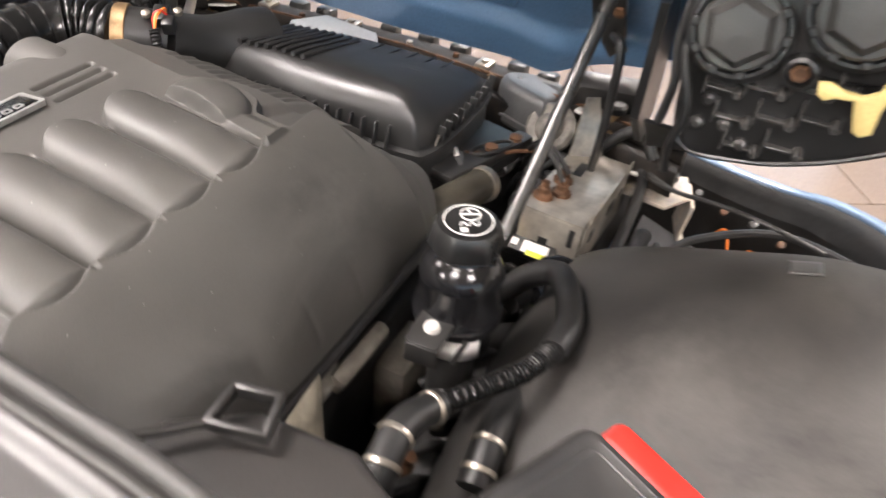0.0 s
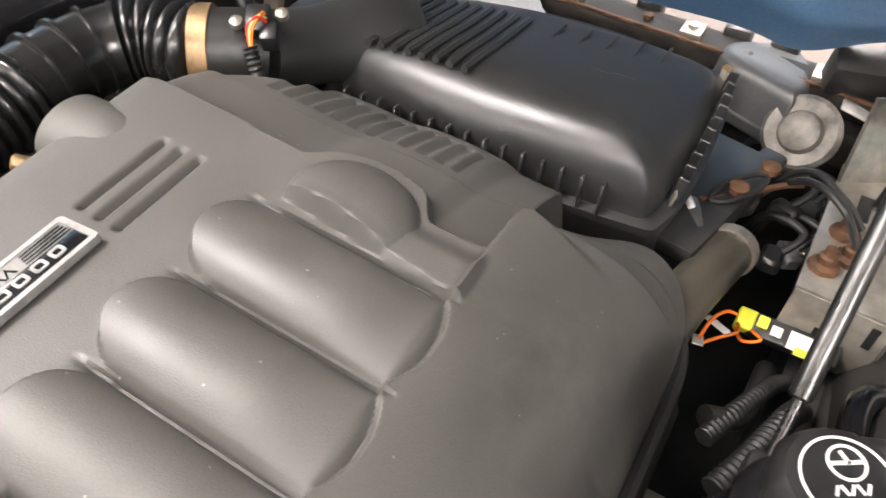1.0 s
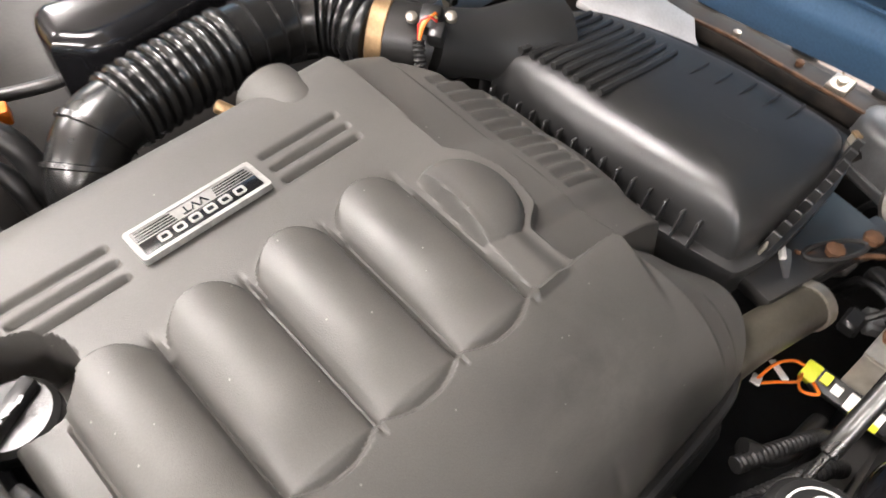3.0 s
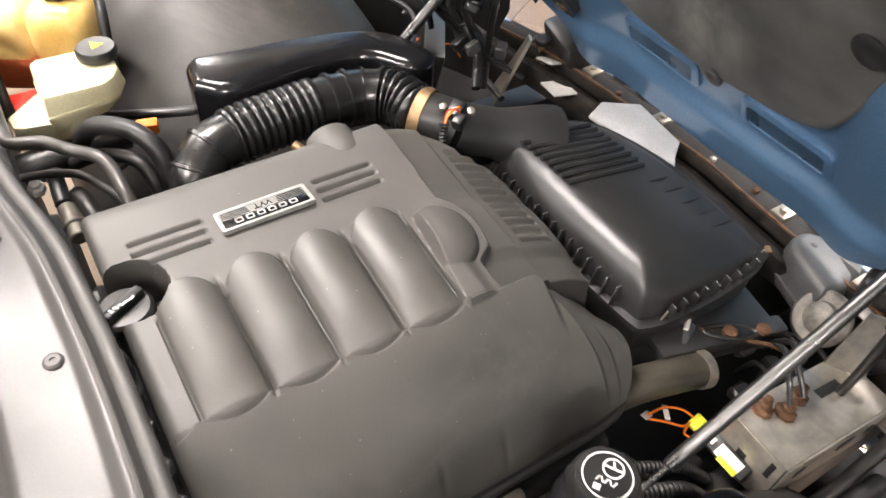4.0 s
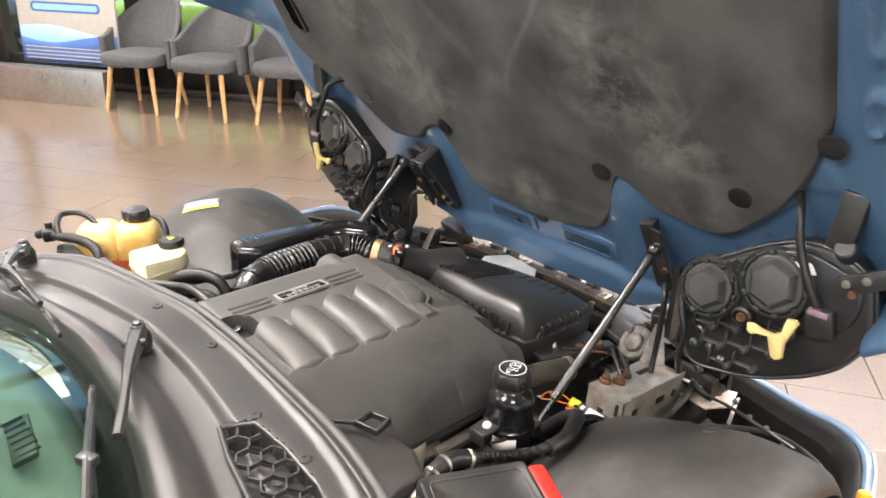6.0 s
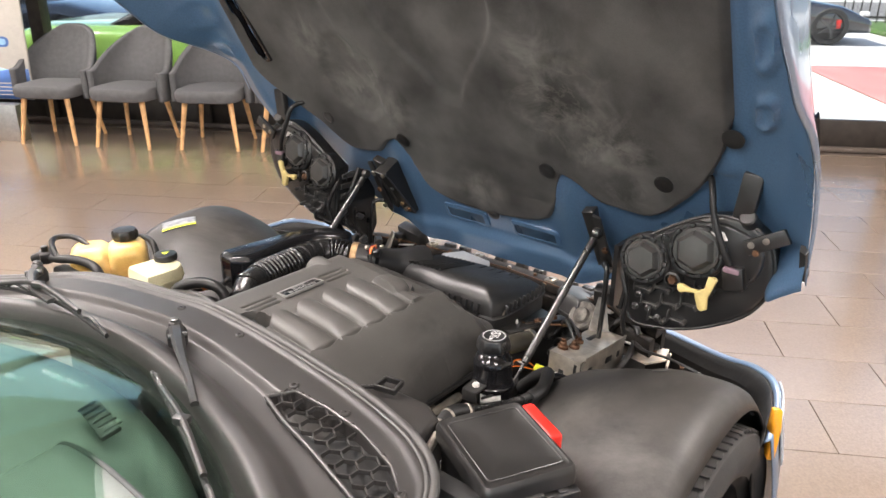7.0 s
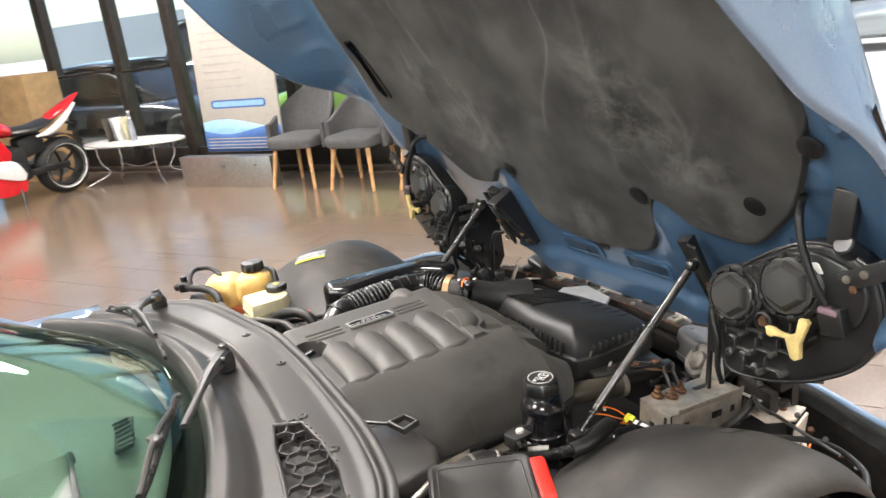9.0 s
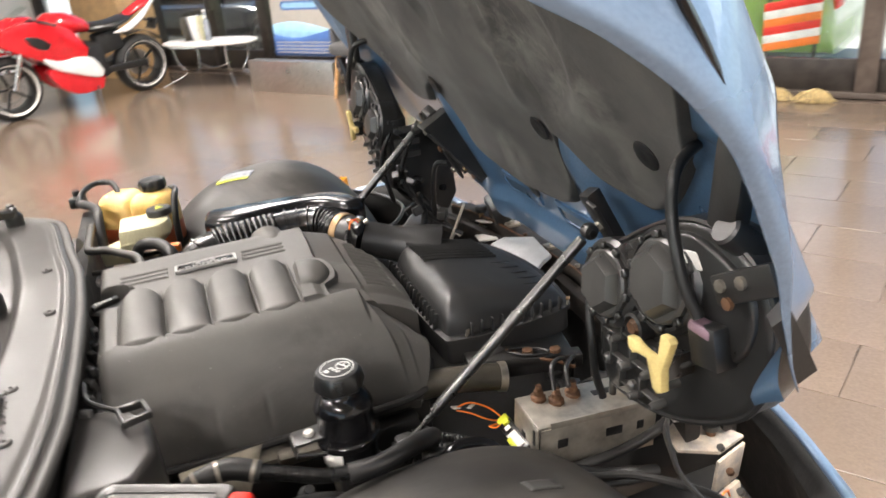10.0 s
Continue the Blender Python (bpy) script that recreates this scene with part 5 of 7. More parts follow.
# coolant pipe to radiator
g = Geo().tube([(.33, -.275, .60), (.40, -.285, .60), (.45, -.295, .595), (.497, -.305, .590)], .024, 22)
part("coolant_pipe", g, BROWNP, car, "olive brown coolant pipe at the engine front")
part("pipe_clamp", Geo().tube([(.489, -.304, .591), (.501, -.306, .589)], .0265, 22, 4), ZINC, car)
g = Geo().box((.55, -.25, .60), (.20, .10, .02), .006, (0, 6, -12)).box((.575, -.29, .585), (.16, .03, .03), .006, (0, 0, -14))
shelf = part("air_box_bracket", g, BLACKD, car)
for x, y in ((.555, -.29), (.60, -.31)):
    part("bolt", Geo().lathe([(.010, 0), (.010, .006), (.0001, .008)], Matrix.Translation((x, y, .612)), 8), RUST, shelf)

# anti-lock brake unit bracket
BR = pose(.592, -.419, .531, 1, 4, -2) @ Matrix.Diagonal((.89, 1, 1, 1))
g = Geo().box((0, 0, .045), (.245, .092, .004), .001, m=BR)
abs_ = part("brake_unit_bracket", g, SHEET, car, "bare folded metal bracket holding the brake hydraulic unit")
for x, y in ((-.055, .012), (-.015, .022), (-.082, .030)):
    g = Geo().lathe([(.015, 0), (.015, .006), (.009, .009), (.009, .016), (.006, .018), (.006, .026)], BR @ Matrix.Translation((x, y, .047)), 8)
    part("fitting", g, RUST, abs_, "rusty line fitting")
for k in range(2):
    g = Geo().tube([BR @ Vector((-.06 + k * .03, .012, .07)), BR @ Vector((-.05 + k * .03, .04, .10 - .01 * k)), BR @ Vector((.0 + k * .02, .08, .08)), BR @ Vector((.04, .13, .0))], .004, 8)
    part("brake_line", g, BLACKD, abs_)
part("end_wall", Geo().box((-.1215, 0, .002), (.003, .09, .082), .001, m=BR), SHEET, abs_)
part("side_wall", Geo().box((0, -.0475, .002), (.238, .003, .082), .001, m=BR), SHEET, abs_)
part("slot", Geo().box((-.1235, -.032, .022), (.002, .008, .028), .0008, m=BR), BLACK, abs_)
part("slot", Geo().box((-.1235, .006, -.002), (.002, .014, .020), .0008, m=BR), BLACK, abs_)
part("hydraulic_block", Geo().box((.02, -.002, -.01), (.17, .075, .09), .006, m=BR), PIT, abs_)
part("edge_flange", Geo().box((.01, -.0495, .050), (.222, .003, .012), .001, m=BR), SHEET, abs_)
for x_, w_ in ((-.075, .020), (.03, .034), (.085, .014)):
    part("slot", Geo().box((x_, -.0495, .012), (w_, .002, .016), .0008, m=BR), BLACK, abs_)
part("plate_slot", Geo().box((.045, .012, .0472), (.05, .014, .0012), .0004, m=BR), BLACK, abs_)
# battery tray bracket by the bumper
PL = [Vector(p) for p in ((.70, -.470, .518), (.748, -.440, .519), (.768, -.465, .518), (.808, -.553, .513), (.745, -.572, .516), (.690, -.540, .518))]
plate = part("pale_bracket", Geo().loft([[p for p in PL], [p + Vector((0, 0, .005)) for p in PL]]), PALEB, car, "pale painted metal bracket with a rusty bolt")
part("rubber_pad", Geo().lathe([(.014, 0), (.014, .010), (.0001, .011)], Matrix.Translation((.762, -.529, .533)), 16), BLACK, plate)
part("bolt", Geo().lathe([(.008, 0), (.008, .018)], Matrix.Translation((.762, -.529, .515)), 10), RUST, plate)
part("leg_plate", Geo().box((.768, -.566, .475), (.072, .006, .072), .002, (6, 0, 16)), PALEB, plate)
part("leg_plate", Geo().box((.772, -.574, .41), (.05, .01, .06), .003, (-10, 0, 16)), PALEB, plate)
part("loop_hose", Geo().tube([(.44, -.49, .53), (.53, -.502, .525), (.62, -.500, .525), (.70, -.495, .545), (.745, -.475, .57), (.745, -.44, .56)], .009, 12), RUBBER, car)
g = Geo().box((.476, -.388, .522), (.024, .085, .026), .004, (0, -30, 0))
tag = part("wiring_tag", g, BLACK, car, "black connector with white and yellow label")
part("label", Geo().box((.4665, -.402, .5335), (.018, .038, .0016), .0004, (0, -30, 0)), WHITE, tag)
part("label_stripe", Geo().box((.4585, -.406, .5300), (.008, .030, .0016), .0004, (0, -30, 0)), LABELY, tag)
part("plug", Geo().box((.476, -.342, .524), (.022, .018, .024), .003, (0, -30, 0)), LABELY, tag)
part("plug_clip", Geo().box((.470, -.357, .538), (.012, .010, .006), .001, (0, -30, 0)), LABELY, tag)
part("barcode", Geo().box((.467, -.371, .536), (.010, .010, .0014), .0003, (0, -30, 0)), WHITE, tag)
for k, pts in enumerate(([(.476, -.335, .528), (.455, -.322, .55), (.425, -.312, .565), (.40, -.308, .56)], [(.47, -.335, .526), (.445, -.338, .54), (.42, -.325, .553), (.40, -.31, .556)], [(.465, -.335, .522), (.445, -.345, .53), (.45, -.36, .535), (.462, -.35, .53)])):
    part("wire", Geo().tube(pts, .0017, 8), ORANGE, tag)
part("tie", Geo().box((.425, -.318, .562), (.030, .007, .002), .0005, (0, 20, 50)), WHITE, tag)
part("tie", Geo().box((.40, -.308, .561), (.016, .010, .002), .0005, (0, 20, 10)), WHITE, tag)
tag.location = (0.003, -0.003, -0.001)
# sensor on the coolant pipe, shelf details
sens = part("pipe_sensor", Geo().box((.502, -.262, .605), (.045, .016, .022), .003, (20, 0, 35)), GREYP, car, "pale grey sensor plug on the coolant pipe")
part("plug", Geo().box((.485, -.272, .603), (.014, .013, .016), .002, (20, 0, 35)), WHITE, sens)
part("lever", Geo().box((.515, -.250, .618), (.03, .006, .006), .001, (20, 0, 35)), WHITE, sens)
part("rusty_edge", Geo().tube([(.525, -.262, .612), (.56, -.292, .603), (.60, -.325, .598), (.62, -.345, .592)], .0035, 6), RUST, car)
part("slot_rim", Geo().tube([Vector((.557 + .030 * math.cos(a) - .010 * math.sin(a), -.29 + .018 * math.sin(a) - .012 * math.cos(a), .6135)) for a in (2 * math.pi * k / 16 for k in range(17))], .003, 6, 1, raw=True), BLACKD, shelf)
part("clip_tab", Geo().box((.672, -.232, .664), (.012, .008, .003), .001, (0, 0, 60)), BRASS, airbox)

# hoses on the near side of the engine
for name, pts, r, mt in (
        ("corrugated_loom", [(.06, -.445, .657), (.10, -.475, .66), (.14, -.502, .661), (.185, -.516, .66)], lambda s: .0098 + .0015 * math.sin(s * 1600), HOSEM),
        ("hose", [(-.04, -.44, .60), (-.03, -.44, .655), (.02, -.435, .668), (.065, -.447, .656)], .0155, RUBBER),
        ("hose", [(.04, -.50, .60), (.09, -.495, .615), (.15, -.49, .60), (.2, -.47, .55)], .016, RUBBER),
        ("hose", [(.175, -.515, .660), (.22, -.516, .66), (.27, -.497, .658), (.305, -.475, .645), (.315, -.44, .615), (.30, -.41, .58)], .0145, RUBBER),
        ("hose", [(.3, -.43, .58), (.36, -.45, .572), (.42, -.485, .552), (.50, -.505, .53), (.57, -.52, .505), (.66, -.525, .48)], .013, RUBBER),
        ("hose", [(.32, -.47, .565), (.35, -.445, .585), (.40, -.45, .578), (.415, -.485, .56), (.38, -.50, .545)], .012, GLOSS),
        ("cable", [(.27, -.365, .56), (.32, -.385, .555), (.38, -.405, .54), (.42, -.42, .50)], lambda s: .010 + .0012 * math.sin(s * 900), RUBBER),
        ("cable", [(.24, -.355, .55), (.29, -.395, .545), (.34, -.43, .53), (.38, -.45, .50)], lambda s: .0105 + .0012 * math.sin(s * 900), RUBBER),
        ("cable", [(.31, -.345, .56), (.36, -.365, .55), (.41, -.385, .53), (.45, -.40, .49)], lambda s: .008 + .001 * math.sin(s * 1000), RUBBER),
        ("cable", [(.33, -.34, .56), (.36, -.37, .54), (.45, -.38, .50)], .010, RUBBER),
        ("cable", [(.62, -.55, .50), (.50, -.56, .54), (.42, -.525, .56), (.35, -.50, .565)], .005, RUBBER)):
    part(name, Geo().tube(pts, r, 12, 70 if callable(r) else 8), mt, car)


def band(pts, f, r, w=.006, mt=None):
    """A thin band round a hose, at the share f of its way."""
    P = spline(pts, 16)
    i = max(1, min(len(P) - 2, int(f * (len(P) - 1))))
    d = (P[i + 1] - P[i - 1]).normalized() * w / 2
    part("hose_clamp", Geo().rod(P[i] - d, P[i] + d, r, 20, bev=.001), mt or ZINC, car)


H1 = [(-.04, -.44, .60), (-.03, -.44, .655), (.02, -.435, .668), (.065, -.447, .656)]
H2 = [(.04, -.50, .60), (.09, -.495, .615), (.15, -.49, .60), (.2, -.47, .55)]
for pts, f, r in ((H1, .45, .0165), (H1, .62, .0165), (H1, .95, .0165), (H2, .12, .017), (H2, .28, .017)):
    band(pts, f, r)
band(HOSE, .97, .042, .012, ZINC)
g = Geo().rod((.24, -.53, .615), (.285, -.545, .605), .005)
part("stud", g, ZINC, car)
man = part("intake_manifold", Geo().box((.05, -.285, .54), (.14, .03, .10), .008, (30, 0, 0)), ALCAST, car, "dull cast aluminium manifold below the cover")
part("runner", Geo().box((.145, -.315, .568), (.10, .022, .035), .008, (30, 0, 0)), ALCAST, man)
part("runner", Geo().box((.22, -.335, .47), (.09, .05, .12), .01), ALCAST, man)
part("shield", Geo().add([(-.05, -.325, .605), (.078, -.312, .605), (.036, -.346, .53), (-.05, -.352, .53)], [(0, 1, 2, 3)]), TANP, man, thick=.003)
for k in range(5):
    part("casting_boss", Geo().lathe([(.014, -.02), (.014, .01), (.008, .016), (.008, .024)], pose(.02 + .05 * k, -.40 - .01 * (k % 2), .51 + .02 * (k % 3), 30, 0, 20 * k), 12), (ALCAST, RUST, PIT)[k % 3], man)
    part("loom", Geo().tube([(.0 + .05 * k, -.37, .50), (.03 + .05 * k, -.41, .535), (.06 + .05 * k, -.43, .53), (.10 + .05 * k, -.43, .48)], .007, 8), RUBBER, man)
for k in range(9):
    y = .05 - .045 * k
    part("seal_clip", Geo().box((-.146, y, .735 - .004 * (k % 2)), (.012, .02, .02), .003, (0, 0, 8 * k), seg=1), (CAPP, BLACKD, GREYP)[k % 3], car)
part("loom", Geo().tube([(-.14, .10, .70), (-.142, -.05, .715), (-.143, -.20, .705), (-.14, -.30, .68)], .008, 8), RUBBER, car)
for k, (x, y, z) in enumerate(((.55, -.345, .545), (.58, -.36, .53), (.62, -.34, .55), (.66, -.36, .53), (.70, -.30, .52), (.60, -.30, .56))):
    part("connector", Geo().box((x, y, z), (.03, .022, .02), .004, (10 * k, 0, 35 * k), seg=1), (BLACK, GREYP, BLACKD)[k % 3], car)
    part("cable", Geo().tube([(x, y, z), (x + .03, y - .02, z + .02), (x + .05, y + .02, z + .01), (x + .06, y + .04, z - .05)], .0045, 8), RUBBER, car)
# rear corner box and tab by the cowl
g = Geo().slab([(-.165, -.30), (-.10, -.305), (-.06, -.36), (-.055, -.44), (-.08, -.49), (-.17, -.50)], .55, .735, .012, None, 3)
part("corner_cover", g, COWL, car, "black plastic corner cover beside the engine")
g = Geo()
for a, b in (((-.10, -.345), (-.066, -.342)), ((-.066, -.342), (-.057, -.376)), ((-.057, -.376), (-.09, -.386)), ((-.09, -.386), (-.10, -.345))):
    g.box(((a[0] + b[0]) / 2, (a[1] + b[1]) / 2, .75), (math.hypot(b[0] - a[0], b[1] - a[1]) + .005, .006, .012), .002, (0, 0, math.degrees(math.atan2(b[1] - a[1], b[0] - a[0]))))
g.tube([(-.10, -.345, .75), (-.14, -.30, .752), (-.15, -.24, .748)], .0035, 8)
part("loop_bracket", g, BLACKD, car)

# ---- front bumper cover, lamps, side body ----
FAS = [(-.915, .48), (-.902, .57), (-.875, .655), (-.82, .745), (-.75, .815), (-.66, .865), (-.60, .89), (-.50, .915), (-.35, .945), (0, .97)]


def fas_x(y):
    return curve_at([(a, b) for a, b in FAS], -abs(y))


def fas_pt(s, t):
    y = lerp(-.915, .915, s)
    x = fas_x(y)
    z = curve_at([(0, .515), (.60, .520), (.70, .535), (.80, .575), (.87, .598), (.915, .58)], abs(y))
    out = .075 * math.sin(min(1, t * 1.25) * math.pi * .6)
    nx, ny = (.6 + .4 * (1 - abs(y) / .915)), (abs(y) / .915) ** 4 * (1 if y > 0 else -1)
    return (x + out * nx, y + out * .3 * ny, lerp(z, .16, t))


g = Geo().grid(fas_pt, 100, 24)
g.grid(lambda s, t: (lambda p: (p[0] - .012 * t, p[1] * (1 - .010 * t), p[2] - .006 * t))(fas_pt(s, 0)), 100, 2)
fascia = part("front_bumper_cover", g, BLUEOUT, car, "glossy blue front bumper cover", thick=.004, sharp=60)
def inner_fascia(s, t):
    x, y, z = fas_pt(s, t * .75)
    k = .012 + .03 * smooth(0, .15, t)
    return (x - k * .9, y * (1 - .014 - .02 * smooth(0, .15, t)), z - .006)


part("inner_panel", Geo().grid(inner_fascia, 80, 14), PIT, car, thick=.004)
for s in (-1, 1):
    part("splash_shield", Geo().slab([(.56, s * .50), (.80, s * .50), (.755, s * .60), (.69, s * .74), (.61, s * .835), (.55, s * .86), (.60, s * .70)], .40, .43, .01), PIT, car)
    s > 0 and part("lamp_carrier", Geo().box((.655, s * .645, .50), (.05, .20, .11), .010, (0, 12, s * -32)), BLACKD, car)
    for k in range(5):
        part("clip_bolt", Geo().lathe([(.006, 0), (.006, .006), (.0001, .007)], pose(.66 + .02 * k, s * (.76 - .045 * k), .535 - .006 * (k % 2), 0, -30, 0), 8), RUST if k % 2 else CAPP, car)
    for k, (dx, dy) in enumerate(((0, 0), (.035, -.045), (-.01, .02))):
        part("wire", Geo().tube([(.62 + dx, s * (.70 + dy), .47), (.645 + dx, s * (.69 + dy), .505), (.67 + dx, s * (.68 + dy), .51), (.69 + dx, s * (.665 + dy), .48)], .0018, 6), ORANGE if k < 2 else BLACKD, car)
    part("harness", Geo().tube([(.50, s * .56, .56), (.58, s * .60, .56), (.64, s * .70, .57), (.60, s * .80, .585), (.52, s * .86, .60)], .006, 8), RUBBER, car)
for s in (-1, 1):
    g = Geo().slab([(-.012, -.06), (.010, -.062), (.02, 0), (.014, .055), (-.004, .06), (-.016, .02)], -.008, .012, .006, pose(.512, s * .908, .575, 90, 0, s * -35) if s < 0 else pose(.512, s * .908, .575, -90, 0, 35) @ pose(0, 0, 0, 180, 0, 0), 3)
    part("side_marker_lamp", g, AMBER, car, "amber side marker lamp")
LENS = material("clouded_lamp_plastic", (.40, .45, .50), .22, var=.25, scale=30, bump=.1, bump_scale=80, coat=.6)
for s in (-1, 1):
    g = Geo().grid(lambda u, v: (lambda p: (p[0] + .005, p[1] + s * .004, p[2] + .002))(fas_pt(.5 + s * .5 * lerp(.86, .906, u) / .915, .30 * v)), 12, 8)
    part("corner_lamp", g, LENS, fascia, "clouded pale corner lamp", thick=.004)
for k in range(2):
    part("wire", Geo().tube([(.70, -.50, .560 + .006 * k), (.66, -.545 - .006 * k, .575), (.62, -.61 - .006 * k, .600), (.59, -.68, .612), (.60, -.76, .590)], .0035, 8), BLACKD, car)
# sides behind the wheels
for s in (-1, 1):
    g = Geo().grid(lambda u, v: (lerp(-.46, -1.75, u), s * (.905 - .05 * (2 * v - 1) ** 2 - .03 * smooth(.8, 1, v)), lerp(.16, .748 + .06 * u, v)), 30, 16)
    g.grid(lambda u, v: (lerp(-.46, -1.75, u), s * lerp(.825, .70, v), .748 + .06 * u + .015 * math.sin(v * 2.5)), 30, 6)
    part("door_panel", g, BLUEOUT, car, "glossy blue side panel", thick=.004)
    g = Geo().grid(lambda u, v: (lerp(-.46, -.04 - .10 * (1 - v), u), s * (.905 - .05 * (2 * v - 1) ** 2 - .03 * smooth(.8, 1, v)), lerp(.16, lerp(.748, .705, u), v)), 16, 16)
    s < 0 and part("fender_end", g, BLUEOUT, car, "short blue fender end behind the wheel", thick=.004)
g = Geo().loft([[(x, w * (abs(math.cos(a)) ** .4) * (1 if math.cos(a) > 0 else -1), lerp(.22, zt, .5 + .5 * (abs(math.sin(a)) ** .5) * (1 if math.sin(a) > 0 else -1))) for a in (2 * math.pi * k / 28 for k in range(28))] for x, zt, w in ((-1.74, .86, .88), (-2.1, .92, .91), (-2.5, .92, .91), (-2.9, .86, .86), (-3.15, .78, .74), (-3.22, .70, .6))])
part("rear_body", g, BLUEOUT, car, "glossy blue rear body")
part("cabin_floor", Geo().box((-1.2, 0, .36), (1.1, 1.4, .06), .02), PIT, car)
for s in (-1, 1):
    seat = part("seat", Geo().box((-1.25, s * .36, .45), (.5, .5, .16), .05), BLACKD, car)
    part("backrest", Geo().box((-1.52, s * .36, .70), (.16, .48, .55), .06, (0, -14, 0)), BLACKD, seat)
g = Geo().box((-.95, 0, .24), (1.6, 1.5, .16), .04)
part("floor_pan", g, PIT, car)


# wheels
def wheel(s, wx=.30):
    c = Vector((wx, s * .79, .32))
    M = Matrix.Translation(c) @ pose(0, 0, 0, 90 * s, 0, 0) if s < 0 else Matrix.Translation(c) @ pose(0, 0, 0, -90, 0, 0)
    w = part("wheel", Geo().lathe([(.06, -.06), (.09, .05), (.085, .075), (.0001, .08)], M, 24), RIM, car, "dark alloy wheel with black tyre")
    part("tyre", Geo().lathe([(.225, -.10), (.26, -.112), (.295, -.11), (.314, -.098), (.318, -.08), (.32, -.03), (.32, .03), (.318, .08), (.314, .098), (.295, .11), (.26, .112), (.225, .10), (.225, -.10)], M, 72), TYRE, w)
    g = Geo()
    for k in range(72):
        a = 2 * math.pi * k / 72
        for zz, tw in ((-.075, 12), (-.026, -8), (.026, 8), (.075, -12)):
            g.box((.3205, 0, zz), (.006, .02, .036), .001, (tw, 0, 0), seg=1, m=M @ pose(0, 0, 0, 0, 0, math.degrees(a)))
    part("tread", g, TYRE, w)
    g = Geo().lathe([(.228, -.10), (.228, .10), (.218, .104), (.205, .06), (.20, -.08), (.228, -.10)], M, 48)
    for k in range(5):
        g.box((.13, 0, .06), (.17, .045, .025), .008, m=M @ pose(0, 0, 0, 0, 0, 72 * k))
    part("rim", g, RIM, w)


for s in (-1, 1):
    wheel(s)
    wheel(s, -2.12)

# ---- the showroom ----
ROOM = pose(0, 0, 0, 0, 0, -58)       # local x runs along the glass front, local y out of it


def piece(name, g, mat, parent=None, label="", kind="structure", cat="", **kw):
    ob = part(name, g, mat, parent, "", **kw)
    ob.matrix_local = ROOM if parent is None else Matrix()
    return tagged(ob, label, cat, "", kind) if parent is None else ob


TILE = material("brown_porcelain_tile", (.175, .130, .095), .19, var=.06, scale=1.2, bump=.03, bump_scale=120, spec=1.0)
GROUT = material("dark_grout", (.105, .080, .061), .8, var=.2, bump=.3)
WALLP = material("white_wall_paint", (.72, .70, .66), .7, var=.04, bump=.15, bump_scale=300)
CEIL = material("ceiling_paint", (.78, .77, .74), .8, var=.03, bump=.1)
ALU = material("dark_bronze_aluminium", (.045, .038, .033), .4, metal=.4, var=.2, bump=.1)
ALUB = material("brown_aluminium", (.12, .095, .08), .45, metal=.3, var=.2, bump=.1)

GV = 5.05                              # the glass front stands here
U0, U1, V0, V1 = -11.0, 7.0, -6.0, GV
g = Geo().box(((U0 + U1) / 2, (V0 + V1) / 2, -.06), (U1 - U0, V1 - V0, .10), 0)
floor = piece("floor", g, GROUT, label="brown porcelain tiled showroom floor", cat="floor")
g = Geo().box(((U0 + U1) / 2, (V0 + V1) / 2, 3.35), (U1 - U0 + .4, V1 - V0 + .4, .12), 0)
piece("ceiling", g, CEIL, label="plain white showroom ceiling", cat="ceiling")
back = piece("wall_back", Geo().box(((U0 + U1) / 2, V0 - .1, .4), (U1 - U0, .2, .8), 0), WALLP, label="white wall with a row of large windows behind the car", cat="wall")
piece("lintel", Geo().box(((U0 + U1) / 2, V0 - .1, 3.17), (U1 - U0, .2, .3), 0), WALLP, back)
for k in range(10):
    u = U0 + .1 + k * (U1 - U0 - .2) / 9
    piece("pier", Geo().box((u, V0 - .1, 1.91), (.2, .2, 2.22), 0), WALLP, back)
    if k < 9:
        w = (U1 - U0 - .2) / 9 - .2
        pane = piece("pane", Geo().box((u + w / 2 + .1, V0 - .1, 1.91), (w, .01, 2.22), 0), GLASS, back)
        pane.visible_shadow = False
piece("wall_left", Geo().box((U0 - .1, (V0 + V1) / 2, 1.65), (.2, V1 - V0 + .4, 3.3), 0), WALLP, label="plain white end wall", cat="wall")
piece("wall_right", Geo().box((U1 + .1, (V0 + V1) / 2, 1.65), (.2, V1 - V0 + .4, 3.3), 0), WALLP, label="plain white end wall", cat="wall")

# glass front
posts = (-10.9, -9.4, -7.85, -6.62, -5.70, -4.12, -2.6, -1.15, .34, .72, 1.75, 3.42, 5.1, 6.9)
g = Geo().box(((U0 + U1) / 2, GV, .02), (U1 - U0, .14, .04), .004)
front = piece("window_front", g, ALUB, label="full-height shop window front in dark bronze frames", cat="window")
for a, b in zip(posts, posts[1:]):
    c, w = (a + b) / 2, b - a - .12
    piece("bottom_rail", Geo().box((c, GV, .15), (w, .05, .22), .004), ALU, front)
    piece("top_rail", Geo().box((c, GV, 3.22), (w, .06, .14), .004), ALU, front)
    pane = piece("pane", Geo().box((c, GV, 1.705), (w, .008, 2.88), 0), GLASS, front)
    pane.visible_shadow = False
for k, u in enumerate(posts):
    piece("post", Geo().box((u, GV, 1.67), (.13, .13, 3.26), .006), ALUB if k > 6 else ALU, front)
for a, b in ((-7.85, -6.62), (-6.62, -5.70)):
    piece("push_bar", Geo().rod((a + .08, GV - .09, 1.18), (b - .08, GV - .09, 1.22), .016, 12), ALU, front)
piece("door_closer", Geo().box((-6.58, GV - .09, .95), (.09, .05, .45), .01), ALU, front)

